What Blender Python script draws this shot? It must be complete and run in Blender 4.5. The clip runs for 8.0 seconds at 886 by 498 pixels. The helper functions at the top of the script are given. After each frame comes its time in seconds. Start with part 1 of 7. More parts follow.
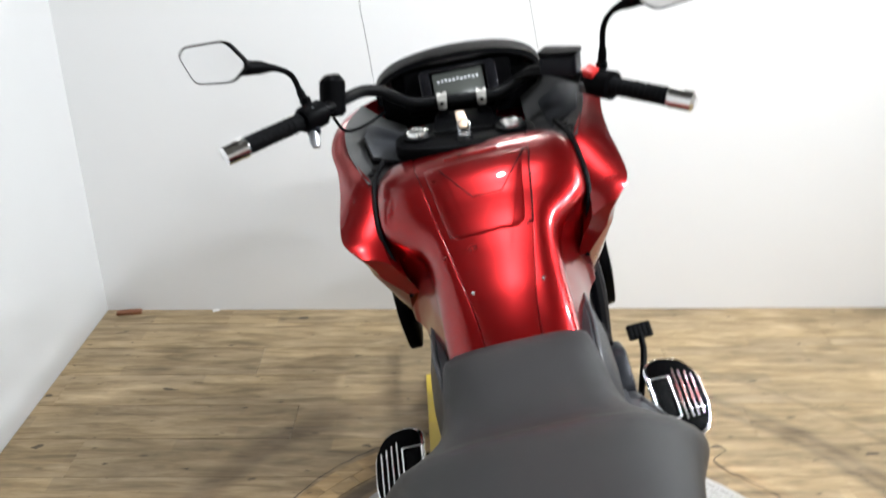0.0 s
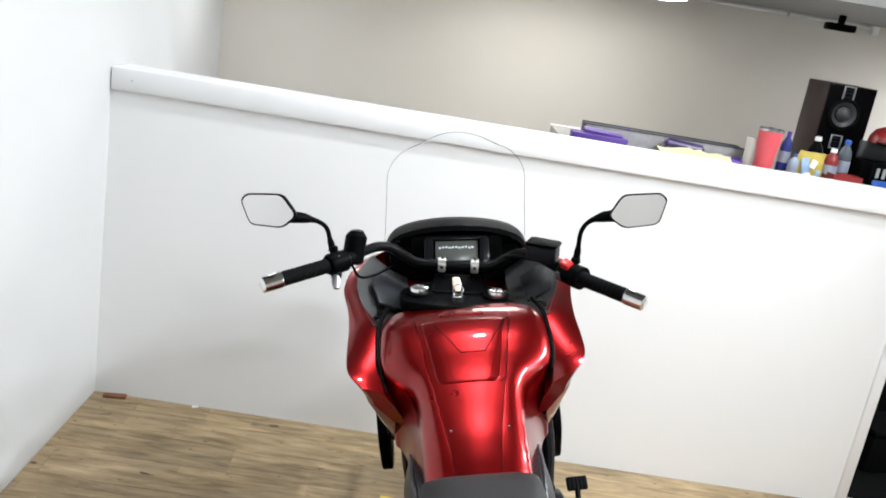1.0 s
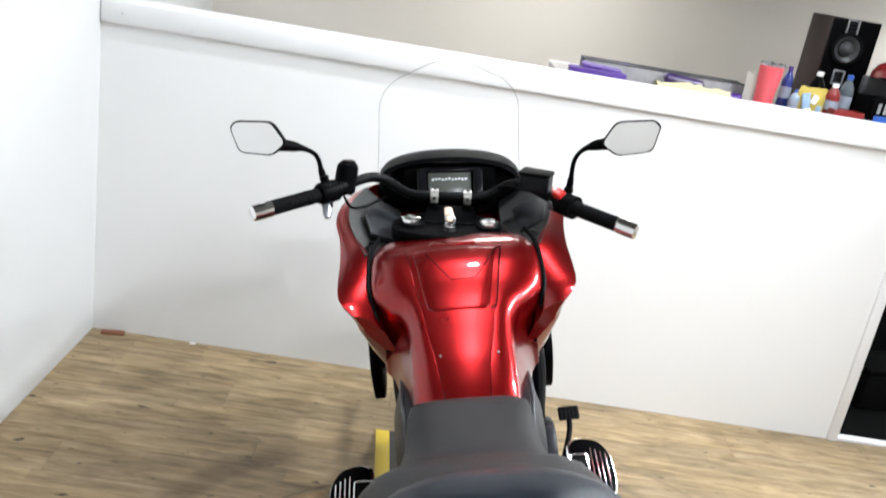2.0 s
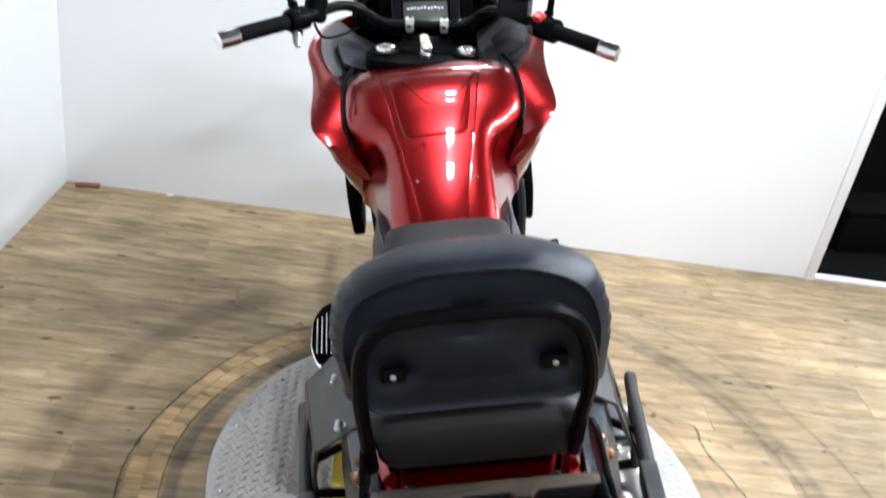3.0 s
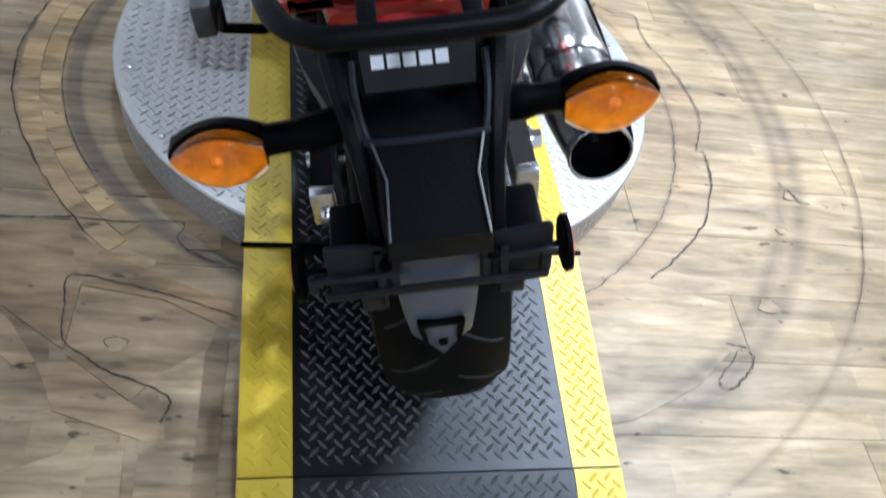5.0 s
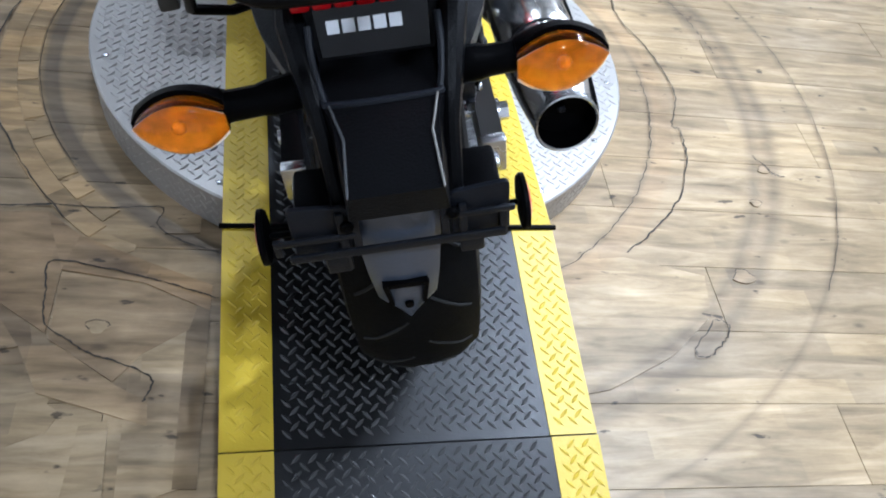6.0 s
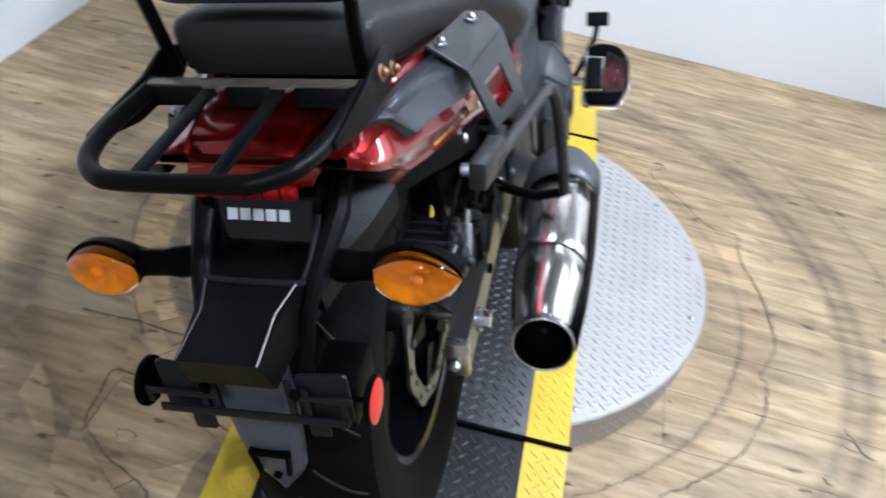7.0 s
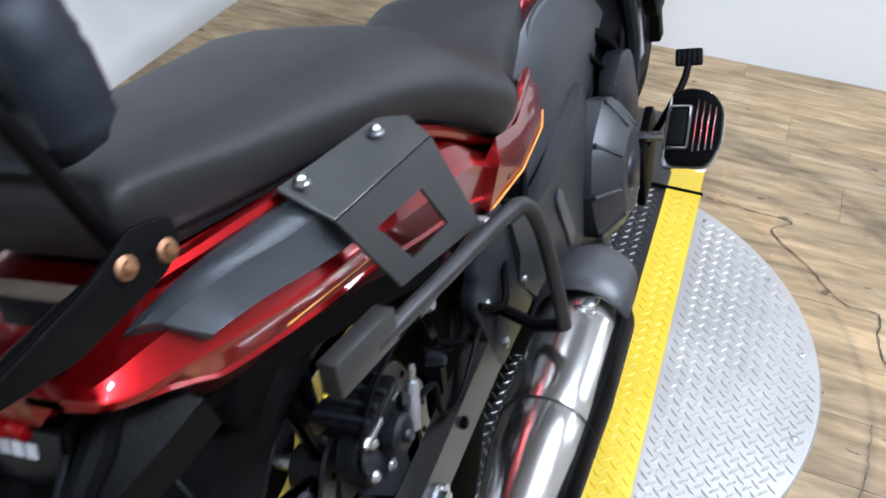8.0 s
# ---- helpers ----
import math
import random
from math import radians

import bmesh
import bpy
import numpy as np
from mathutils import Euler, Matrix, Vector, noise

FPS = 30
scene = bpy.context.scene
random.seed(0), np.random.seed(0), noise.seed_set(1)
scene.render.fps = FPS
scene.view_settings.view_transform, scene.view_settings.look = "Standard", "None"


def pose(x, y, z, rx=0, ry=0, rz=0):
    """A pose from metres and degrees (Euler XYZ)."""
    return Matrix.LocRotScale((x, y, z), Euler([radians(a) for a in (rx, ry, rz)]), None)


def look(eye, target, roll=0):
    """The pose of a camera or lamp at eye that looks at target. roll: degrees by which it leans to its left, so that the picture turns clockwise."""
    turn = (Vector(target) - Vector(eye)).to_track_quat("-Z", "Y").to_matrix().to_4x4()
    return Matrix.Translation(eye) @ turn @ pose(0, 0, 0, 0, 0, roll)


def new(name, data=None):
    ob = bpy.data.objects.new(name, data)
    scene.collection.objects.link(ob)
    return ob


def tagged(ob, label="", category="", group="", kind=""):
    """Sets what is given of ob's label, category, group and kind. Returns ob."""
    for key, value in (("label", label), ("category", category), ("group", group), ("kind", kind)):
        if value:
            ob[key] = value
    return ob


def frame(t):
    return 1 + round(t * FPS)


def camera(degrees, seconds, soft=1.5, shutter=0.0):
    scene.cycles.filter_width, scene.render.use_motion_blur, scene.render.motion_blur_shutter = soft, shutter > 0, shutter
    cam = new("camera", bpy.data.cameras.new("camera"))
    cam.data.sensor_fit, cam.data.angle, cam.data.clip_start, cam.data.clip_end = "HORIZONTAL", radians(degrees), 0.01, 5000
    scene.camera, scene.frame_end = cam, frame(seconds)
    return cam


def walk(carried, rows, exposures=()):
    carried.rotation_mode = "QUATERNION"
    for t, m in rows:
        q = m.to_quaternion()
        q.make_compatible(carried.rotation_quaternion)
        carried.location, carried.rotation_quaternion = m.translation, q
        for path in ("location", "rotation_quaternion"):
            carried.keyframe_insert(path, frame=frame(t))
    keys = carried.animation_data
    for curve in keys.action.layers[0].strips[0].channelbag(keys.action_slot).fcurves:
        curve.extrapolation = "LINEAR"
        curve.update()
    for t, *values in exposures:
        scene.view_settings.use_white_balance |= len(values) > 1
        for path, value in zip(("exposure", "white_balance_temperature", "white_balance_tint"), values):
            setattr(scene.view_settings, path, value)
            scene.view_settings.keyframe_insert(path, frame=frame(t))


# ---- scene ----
import itertools

# ---- camera ----
cam = camera(54.7, 8.0, soft=1.8, shutter=0.35)
PATH = [
    (0, (-0.251, -1.064, 1.378), (-0.271, 0.754, 0.545), -0.5),
    (0.5, (-0.321, -1.313, 1.502), (-0.273, 0.583, 0.867), 7.8),
    (1, (-0.343, -1.371, 1.541), (-0.277, 0.552, 0.994), 9.6),
    (1.2, (-0.337, -1.374, 1.541), (-0.277, 0.552, 1.005), 9.7),
    (2.3, (-0.302, -1.374, 1.469), (-0.212, 0.483, 0.733), 9.6),
    (2.5, (-0.299, -1.374, 1.451), (-0.193, 0.461, 0.662), 9.5),
    (3, (-0.277, -1.375, 1.403), (-0.125, 0.392, 0.481), 9.7),
    (3.5, (-0.26, -1.383, 1.343), (-0.052, 0.273, 0.24), 10.2),
    (4, (-0.251, -1.388, 1.281), (0.015, 0.16, 0.043), 12.1),
    (4.5, (-0.238, -1.394, 1.232), (0.087, 0.019, -0.146), 13.9),
    (5, (-0.227, -1.41, 1.182), (0.145, -0.122, -0.302), 15.7),
    (5.2, (-0.221, -1.417, 1.17), (0.16, -0.164, -0.342), 16.2),
    (6.3, (-0.173, -1.453, 1.2), (0.203, -0.129, -0.252), 13.6),
    (6.5, (-0.104, -1.453, 1.219), (0.145, -0.026, -0.16), 8.5),
    (6.7, (-0.007, -1.45, 1.247), (0.076, 0.075, -0.044), 6.9),
    (6.9, (0.086, -1.46, 1.278), (0.011, 0.081, 0.005), 10.4),
    (7, (0.117, -1.452, 1.28), (-0.065, 0.085, 0.014), 10.7),
    (7.3, (0.173, -1.348, 1.252), (-0.267, 0.1, -0.055), 5.5),
    (7.5, (0.193, -1.25, 1.252), (-0.283, 0.185, -0.058), 6.7),
    (8, (0.282, -1.064, 1.262), (-0.293, 0.337, -0.044), 1.1),
]
walk(cam, [(t, look(eye, target, roll)) for t, eye, target, roll in PATH],
     [(0.0, 0.28, 6400, 10), (1.0, 0.22, 6400, 10), (2.5, 0.43, 6250, 10), (3.5, 0.51, 5850, 10), (4.5, 0.48, 5600, 11), (5.2, 0.42, 5350, 10), (6.5, 0.26, 5500, 11), (8.0, 0.16, 5700, 12)])

# ---- world and light ----
world = bpy.data.worlds.new("world")
scene.world = world
world.use_nodes = True
world.node_tree.nodes["Background"].inputs[0].default_value = (0.9, 0.95, 1.0, 1)
world.node_tree.nodes["Background"].inputs[1].default_value = 0.05


def area_lamp(x, y, z, sx, sy, watts, colour=(0.925, 0.97, 1.0)):
    data = bpy.data.lights.new("lamp_light", "AREA")
    data.shape, data.size, data.size_y, data.energy, data.color = "RECTANGLE", sx, sy, watts, colour
    ob = new("lamp_light", data)
    ob.location = (x, y, z)
    return ob


CEIL = 2.62
# x, y, height of the ceiling there, width, depth, watts
# Unseen panels added as fill; the last three brighten the far room.
FILL_PANELS = [(-0.45, 1.05, CEIL, 0.09, 0.06, 17), (0.15, -2.0, CEIL, 0.20, 0.12, 27), (2.2, -0.9, CEIL, 0.3, 1.0, 5), (2.35, 2.15, 1.76, 0.3, 0.8, 14), (-1.12, 2.25, 1.76, 0.2, 0.2, 2), (0.1, 2.25, 1.76, 0.9, 0.3, 1.5)]
TRACK_X = 1.35
SPOTS = [(TRACK_X, 1.05), (TRACK_X, 0.65), (TRACK_X, 0.25), (TRACK_X, -0.15), (TRACK_X, -0.55)]
for px_, py_, pz_, sx_, sy_, w_ in FILL_PANELS:
    area_lamp(px_, py_, pz_ - 0.09, sx_, sy_, w_)
for px_, py_ in SPOTS:
    spot_lamp = area_lamp(px_, py_, CEIL - 0.16, 0.10, 0.10, 17.5)
    spot_lamp.data.spread = radians(125)
    spot_lamp.matrix_basis = look((px_, py_, CEIL - 0.16), (-0.30, 0.25 + 0.5 * (py_ - 0.25), 0.1))


# ---- materials ----
def nodes_of(name):
    m = bpy.data.materials.new(name)
    m.use_nodes = True
    nt = m.node_tree
    return m, nt, nt.nodes["Principled BSDF"]


def mat(name, colour, rough=0.5, metal=0.0, var=0.12, scale=9.0, bump=0.0, bump_scale=120.0, coat=0.0, spec=0.5, random_=0.0, rough_var=0.08):
    """A surface whose colour and gloss vary at two scales, with a fine relief."""
    m, nt, b = nodes_of(name)
    N, L = nt.nodes.new, nt.links.new
    tc = N("ShaderNodeTexCoord")
    big, fine = N("ShaderNodeTexNoise"), N("ShaderNodeTexNoise")
    big.inputs["Scale"].default_value, big.inputs["Detail"].default_value = scale, 4
    fine.inputs["Scale"].default_value, fine.inputs["Detail"].default_value = bump_scale, 3
    L(tc.outputs["Object"], big.inputs["Vector"])
    L(tc.outputs["Object"], fine.inputs["Vector"])
    add = N("ShaderNodeMath")
    add.operation = "MULTIPLY_ADD"
    L(big.outputs["Fac"], add.inputs[0])
    add.inputs[1].default_value = 2 * var
    add.inputs[2].default_value = 1.0 - var
    value = add.outputs[0]
    if random_:
        info, more = N("ShaderNodeObjectInfo"), N("ShaderNodeMath")
        more.operation = "MULTIPLY_ADD"
        L(info.outputs["Random"], more.inputs[0])
        more.inputs[1].default_value = random_
        L(value, more.inputs[2])
        value = more.outputs[0]
    mix = N("ShaderNodeVectorMath")
    mix.operation = "SCALE"
    mix.inputs[0].default_value = colour
    L(value, mix.inputs["Scale"])
    L(mix.outputs[0], b.inputs["Base Color"])
    rr = N("ShaderNodeMath")
    rr.operation = "MULTIPLY_ADD"
    L(big.outputs["Fac"], rr.inputs[0])
    rr.inputs[1].default_value = rough_var
    rr.inputs[2].default_value = max(rough - rough_var / 2, 0.0)
    L(rr.outputs[0], b.inputs["Roughness"])
    b.inputs["Metallic"].default_value = metal
    b.inputs["Specular IOR Level"].default_value = spec
    b.inputs["Coat Weight"].default_value = coat
    b.inputs["Coat Roughness"].default_value = 0.035
    if bump:
        bn = N("ShaderNodeBump")
        bn.inputs["Strength"].default_value, bn.inputs["Distance"].default_value = bump, 0.002
        L(fine.outputs["Fac"], bn.inputs["Height"])
        L(bn.outputs[0], b.inputs["Normal"])
    return m


def glass(name, colour=(1, 1, 1), rough=0.0, ior=1.45):
    m, nt, b = nodes_of(name)
    b.inputs["Base Color"].default_value = (*colour, 1)
    b.inputs["Transmission Weight"].default_value = 1.0
    b.inputs["Roughness"].default_value, b.inputs["IOR"].default_value = rough, ior
    return m


def lamp_face(name, strength, colour=(1.0, 0.97, 0.92)):
    m, nt, b = nodes_of(name)
    b.inputs["Base Color"].default_value = (0.8, 0.8, 0.8, 1)
    b.inputs["Emission Color"].default_value = (*colour, 1)
    b.inputs["Emission Strength"].default_value = strength
    return m


CARRIERBLACK = mat("satin_carrier_plastic", (0.0030, 0.0031, 0.0036), 0.33, 0, 0.2, 14, 0.35, 450, spec=0.06)
RED = mat("red_metallic_paint", (0.235, 0.0014, 0.0024), 0.28, 0.88, 0.10, 30, coat=1.0, rough_var=0.03)
RED.node_tree.nodes["Principled BSDF"].inputs["Coat IOR"].default_value = 1.45
RED.node_tree.nodes["Principled BSDF"].inputs["Coat Roughness"].default_value = 0.02
BLACK = mat("black_satin_plastic", (0.0016, 0.0016, 0.0019), 0.42, 0, 0.3, 14, 0.15, 500, spec=0.025)
BLACKGLOSS = mat("black_gloss_plastic", (0.004, 0.004, 0.005), 0.16, 0, 0.2, 10, spec=0.25)
STEELBLACK = mat("black_powder_coated_steel", (0.0022, 0.0022, 0.0025), 0.34, 0.0, 0.25, 20, 0.25, 700, spec=0.07)
# Black rack steel with the cross plate's warm reflection mixed into the colour.
RACKSHEEN = mat("warm_sheen_rack_plate", (0.050, 0.038, 0.028), 0.26, 0.0, 0.25, 20, 0.25, 700, spec=0.9)
GREYPL = mat("grey_moulded_plastic", (0.036, 0.037, 0.040), 0.45, 0, 0.15, 12, 0.25, 600)
KNEEGREY = mat("mid_grey_plastic", (0.013, 0.014, 0.0165), 0.42, 0, 0.12, 12, 0.2, 600, spec=0.4)
INNERGREY = mat("inner_grey_plastic", (0.032, 0.032, 0.032), 0.45, 0, 0.15, 12, 0.25, 600)
GREYDK = mat("dark_grey_moulded_plastic", (0.007, 0.008, 0.011), 0.40, 0, 0.2, 12, 0.25, 600, spec=0.16)
# Dark flap plastic; its blue-grey gloss reflection is put into the base colour.
FLAPSHEEN = mat("blue_grey_sheen_plastic", (0.048, 0.060, 0.086), 0.30, 0, 0.15, 12, 0.2, 500)
SILVERGREY = mat("grey_metallic_plastic", (0.050, 0.054, 0.060), 0.26, 0.6, 0.12, 14, 0.2, 500)
BRACKET = mat("grey_powder_coated_plate", (0.027, 0.027, 0.0265), 0.36, 0.25, 0.15, 25, 0.2, 800)
RAILGREY = mat("dark_grey_coated_tube", (0.014, 0.014, 0.015), 0.38, 0.2, 0.2, 20, 0.2, 700)
SEATVINYL = mat("grey_black_seat_vinyl", (0.0125, 0.0122, 0.0125), 0.44, 0, 0.15, 10, 0.35, 900, spec=0.26)
PADVINYL = mat("black_pad_vinyl", (0.0055, 0.0085, 0.0150), 0.34, 0, 0.2, 9, 0.35, 900, spec=0.30)
RUBBER = mat("black_tyre_rubber", (0.0028, 0.0030, 0.0034), 0.66, 0, 0.3, 9, 0.4, 400, spec=0.06)
GUARDGREY = mat("dark_grey_guard_plastic", (0.028, 0.029, 0.033), 0.4, 0, 0.15, 12, 0.25, 600)
DISCSTEEL = mat("worn_disc_steel", (0.15, 0.15, 0.155), 0.33, 0.95, 0.2, 20)
ARMGREY = mat("dark_metal_arm", (0.040, 0.038, 0.036), 0.3, 0.6, 0.2, 14)
CHROME = mat("chrome", (0.88, 0.88, 0.88), 0.10, 1.0, 0.03, 10, rough_var=0.04)
EXHAUSTCHROME = mat("warm_polished_chrome", (0.92, 0.89, 0.85), 0.20, 1.0, 0.03, 10, rough_var=0.05)
STEEL = mat("brushed_steel", (0.52, 0.53, 0.55), 0.27, 1.0, 0.12, 20, 0.1, 300)
CLAMPGREY = mat("pale_cast_clamp", (0.30, 0.29, 0.27), 0.4, 0.6, 0.1, 30)
ALU = mat("cast_aluminium", (0.42, 0.43, 0.45), 0.42, 0.9, 0.15, 14, 0.2, 300)
ENGINE = mat("dark_engine_casting", (0.010, 0.011, 0.014), 0.38, 0.3, 0.25, 12, 0.3, 350, spec=0.25)
AMBER = glass("amber_lens", (1.0, 0.33, 0.006), 0.06, 1.32)
SIGNALBOWL = mat("signal_reflector", (0.95, 0.80, 0.60), 0.35, 0.45, 0.5, 70, 1.0, 110)
AMBERBULB = mat("amber_bulb", (0.95, 0.70, 0.30), 0.2, 0, 0.1)
REDLENS = mat("red_lens", (0.26, 0.002, 0.004), 0.08, 0, 0.5, 60, 0.5, 160, spec=0.3)
REDPLASTIC = mat("red_plastic", (0.45, 0.018, 0.016), 0.35, 0, 0.1)
ORANGELINE = mat("orange_stripe", (0.55, 0.20, 0.03), 0.4)
GOLDLINE = mat("gold_stripe", (0.40, 0.17, 0.03), 0.35)
LETTER = mat("white_lettering", (0.55, 0.56, 0.58), 0.4, 0, 0.08)
LCD = mat("grey_display", (0.060, 0.064, 0.058), 0.25, 0, 0.06, 20)
MIRROR = mat("mirror_glass", (0.9, 0.9, 0.9), 0.015, 1.0, 0.01, 10, rough_var=0.01)
WHITEWALL = mat("white_wall_paint", (0.72, 0.72, 0.715), 0.62, 0, 0.03, 2.5, 0.12, 260)
FARWALL = mat("beige_white_wall_paint", (0.56, 0.53, 0.48), 0.7, 0, 0.06, 1.5, 0.1, 200)
COUNTERTOP = mat("grey_beige_laminate", (0.26, 0.25, 0.23), 0.5, 0, 0.15, 6)
TRIM = mat("white_trim_paint", (0.75, 0.75, 0.75), 0.4, 0, 0.03, 5)
# White wall paint again, greyed to put the left wall's shade into the colour.
SHADEDWALL = mat("shade_toned_white_wall_paint", (0.57, 0.57, 0.567), 0.62, 0, 0.04, 2.5, 0.12, 260)
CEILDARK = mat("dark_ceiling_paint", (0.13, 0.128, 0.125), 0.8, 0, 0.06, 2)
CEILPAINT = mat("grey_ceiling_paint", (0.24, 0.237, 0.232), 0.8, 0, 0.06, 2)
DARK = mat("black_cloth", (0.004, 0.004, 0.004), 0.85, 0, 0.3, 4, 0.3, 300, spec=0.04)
# Near-black colour and little gloss stand in for the shade inside the recess.
RECESSSHADE = mat("shade_dark_panel", (0.006, 0.006, 0.0065), 0.7, 0, 0.2, 3, spec=0.04)
PLATE = mat("bare_diamond_plate", (0.40, 0.385, 0.365), 0.40, 0.60, 0.18, 7, 0.15, 200)
PLATEBLACK = mat("black_diamond_plate", (0.014, 0.014, 0.015), 0.36, 0.60, 0.3, 9, 0.2, 260)
# Same black plate, lightened on the treads to put their glints into the colour.
TREADGLINT = mat("glint_toned_black_tread", (0.062, 0.062, 0.063), 0.28, 0.50, 0.3, 12)
YELLOW = mat("yellow_safety_tape", (0.50, 0.355, 0.014), 0.45, 0, 0.16, 8, 0.3, 300)
PURPLE = mat("purple_card", (0.05, 0.014, 0.17), 0.5, 0, 0.15)
COPPER = mat("rusty_bolt", (0.20, 0.10, 0.05), 0.45, 0.7, 0.2, 60)
CLEAR = glass("windscreen_acrylic", (0.995, 0.998, 1.0), 0.0, 1.02)
CRACK = mat("dark_floor_gap", (0.035, 0.028, 0.02), 0.8, 0, 0.4, 30)


def plank_material(name="vinyl_plank_floor", tone=1.0, warm=0.0):
    """Printed oak planks: long grain, knots, greyed and darkened patches, and the worn ring round the turntable."""
    m, nt, b = nodes_of(name)
    N, L = nt.nodes.new, nt.links.new
    geo, info = N("ShaderNodeNewGeometry"), N("ShaderNodeObjectInfo")
    shift, off = N("ShaderNodeVectorMath"), N("ShaderNodeCombineXYZ")
    mul = N("ShaderNodeMath")
    mul.operation = "MULTIPLY"
    L(info.outputs["Random"], mul.inputs[0])
    mul.inputs[1].default_value = 37.0
    L(mul.outputs[0], off.inputs[0])
    L(mul.outputs[0], off.inputs[2])
    L(geo.outputs["Position"], shift.inputs[0])
    L(off.outputs[0], shift.inputs[1])
    stretch = N("ShaderNodeMapping")
    stretch.inputs["Scale"].default_value = (2.6, 17.0, 1.0)
    L(shift.outputs[0], stretch.inputs["Vector"])
    grain = N("ShaderNodeTexNoise")
    grain.inputs["Scale"].default_value, grain.inputs["Detail"].default_value, grain.inputs["Roughness"].default_value = 2.2, 7, 0.56
    grain.inputs["Distortion"].default_value = 0.55
    L(stretch.outputs[0], grain.inputs["Vector"])
    ramp = N("ShaderNodeValToRGB")
    e = ramp.color_ramp.elements
    hue = np.array((1.27 + 0.25 * warm, 1.27, 1.27 - 0.30 * warm)) * tone
    e[0].position, e[0].color = 0.28, (*(np.array((0.128, 0.092, 0.050)) * hue), 1)
    e[1].position, e[1].color = 0.78, (*(np.array((0.345, 0.262, 0.164)) * hue), 1)
    mid = e.new(0.47)
    mid.color = (*(np.array((0.218, 0.158, 0.088)) * hue), 1)
    L(grain.outputs["Fac"], ramp.inputs["Fac"])
    knots = N("ShaderNodeTexVoronoi")
    knots.inputs["Scale"].default_value = 6.0
    kmap = N("ShaderNodeMapping")
    kmap.inputs["Scale"].default_value = (1.0, 2.0, 1.0)
    L(shift.outputs[0], kmap.inputs["Vector"])
    L(kmap.outputs[0], knots.inputs["Vector"])
    kr = N("ShaderNodeMapRange")
    kr.inputs["From Min"].default_value, kr.inputs["From Max"].default_value = 0.03, 0.10
    kr.inputs["To Min"].default_value, kr.inputs["To Max"].default_value = 0.55, 1.0
    L(knots.outputs["Distance"], kr.inputs["Value"])
    dirt = N("ShaderNodeTexNoise")
    dirt.inputs["Scale"].default_value, dirt.inputs["Detail"].default_value = 1.7, 5
    L(geo.outputs["Position"], dirt.inputs["Vector"])
    dr = N("ShaderNodeMapRange")
    dr.inputs["From Min"].default_value, dr.inputs["From Max"].default_value = 0.3, 0.7
    dr.inputs["To Min"].default_value, dr.inputs["To Max"].default_value = 0.70, 1.18
    L(dirt.outputs["Fac"], dr.inputs["Value"])
    # Scuffed rings that the turning table has left on the floor.
    radius = N("ShaderNodeVectorMath")
    radius.operation = "LENGTH"
    flat = N("ShaderNodeVectorMath")
    flat.operation = "MULTIPLY_ADD"
    flat.inputs[2].default_value = (0.04, -0.105, 0)
    flat.inputs[1].default_value = (1, 1, 0)
    L(geo.outputs["Position"], flat.inputs[0])
    L(flat.outputs[0], radius.inputs[0])
    wob = N("ShaderNodeMath")
    wob.operation = "MULTIPLY_ADD"
    L(dirt.outputs["Fac"], wob.inputs[0])
    wob.inputs[1].default_value = 0.03
    L(radius.outputs["Value"], wob.inputs[2])
    def ring_ramp(stops):
        node = N("ShaderNodeValToRGB")
        el = node.color_ramp.elements
        el[0].position, el[0].color = 0.0, (1, 1, 1, 1)
        el[1].position, el[1].color = 1.0, (1, 1, 1, 1)
        for at, c in stops:
            el.new((at + 0.015) * 0.55).color = (*c, 1)
        return node

    rings_left = ring_ramp(((0.55, (0.90, 0.88, 0.86)), (0.600, (0.90, 0.88, 0.86)), (0.610, (0.46, 0.46, 0.50)), (0.634, (0.52, 0.52, 0.55)), (0.644, (1.06, 1.0, 0.86)), (0.716, (1.05, 0.98, 0.84)), (0.726, (0.84, 0.82, 0.80)), (0.80, (1, 1, 1)), (0.87, (0.98, 0.98, 0.98)), (0.900, (0.68, 0.66, 0.65)), (0.940, (0.70, 0.68, 0.67)), (0.985, (1, 1, 1))))
    rings_right = ring_ramp(((0.55, (0.90, 0.88, 0.86)), (0.670, (0.90, 0.88, 0.86)), (0.683, (0.66, 0.65, 0.66)), (0.692, (0.92, 0.86, 0.82)), (0.728, (0.92, 0.87, 0.83)), (0.738, (0.92, 0.91, 0.90)), (0.90, (0.94, 0.94, 0.94)), (0.922, (0.60, 0.60, 0.62)), (0.945, (0.78, 0.77, 0.78)), (0.968, (0.60, 0.60, 0.62)), (0.995, (1, 1, 1)), (1.090, (1, 1, 1)), (1.100, (0.72, 0.71, 0.71)), (1.112, (1, 1, 1))))
    sides, where = N("ShaderNodeSeparateXYZ"), N("ShaderNodeMapRange")
    L(geo.outputs["Position"], sides.inputs[0])
    where.interpolation_type = "SMOOTHSTEP"
    where.inputs["From Min"].default_value, where.inputs["From Max"].default_value = -0.30, 0.20
    L(sides.outputs["X"], where.inputs["Value"])
    rings = N("ShaderNodeMix")
    rings.data_type = "RGBA"
    L(where.outputs[0], rings.inputs[0])
    L(rings_left.outputs["Color"], rings.inputs[6])
    L(rings_right.outputs["Color"], rings.inputs[7])
    half = N("ShaderNodeMath")
    half.operation = "MULTIPLY"
    L(wob.outputs[0], half.inputs[0])
    half.inputs[1].default_value = 0.55
    L(half.outputs[0], rings_left.inputs["Fac"])
    L(half.outputs[0], rings_right.inputs["Fac"])
    per = N("ShaderNodeMath")
    per.operation = "MULTIPLY_ADD"
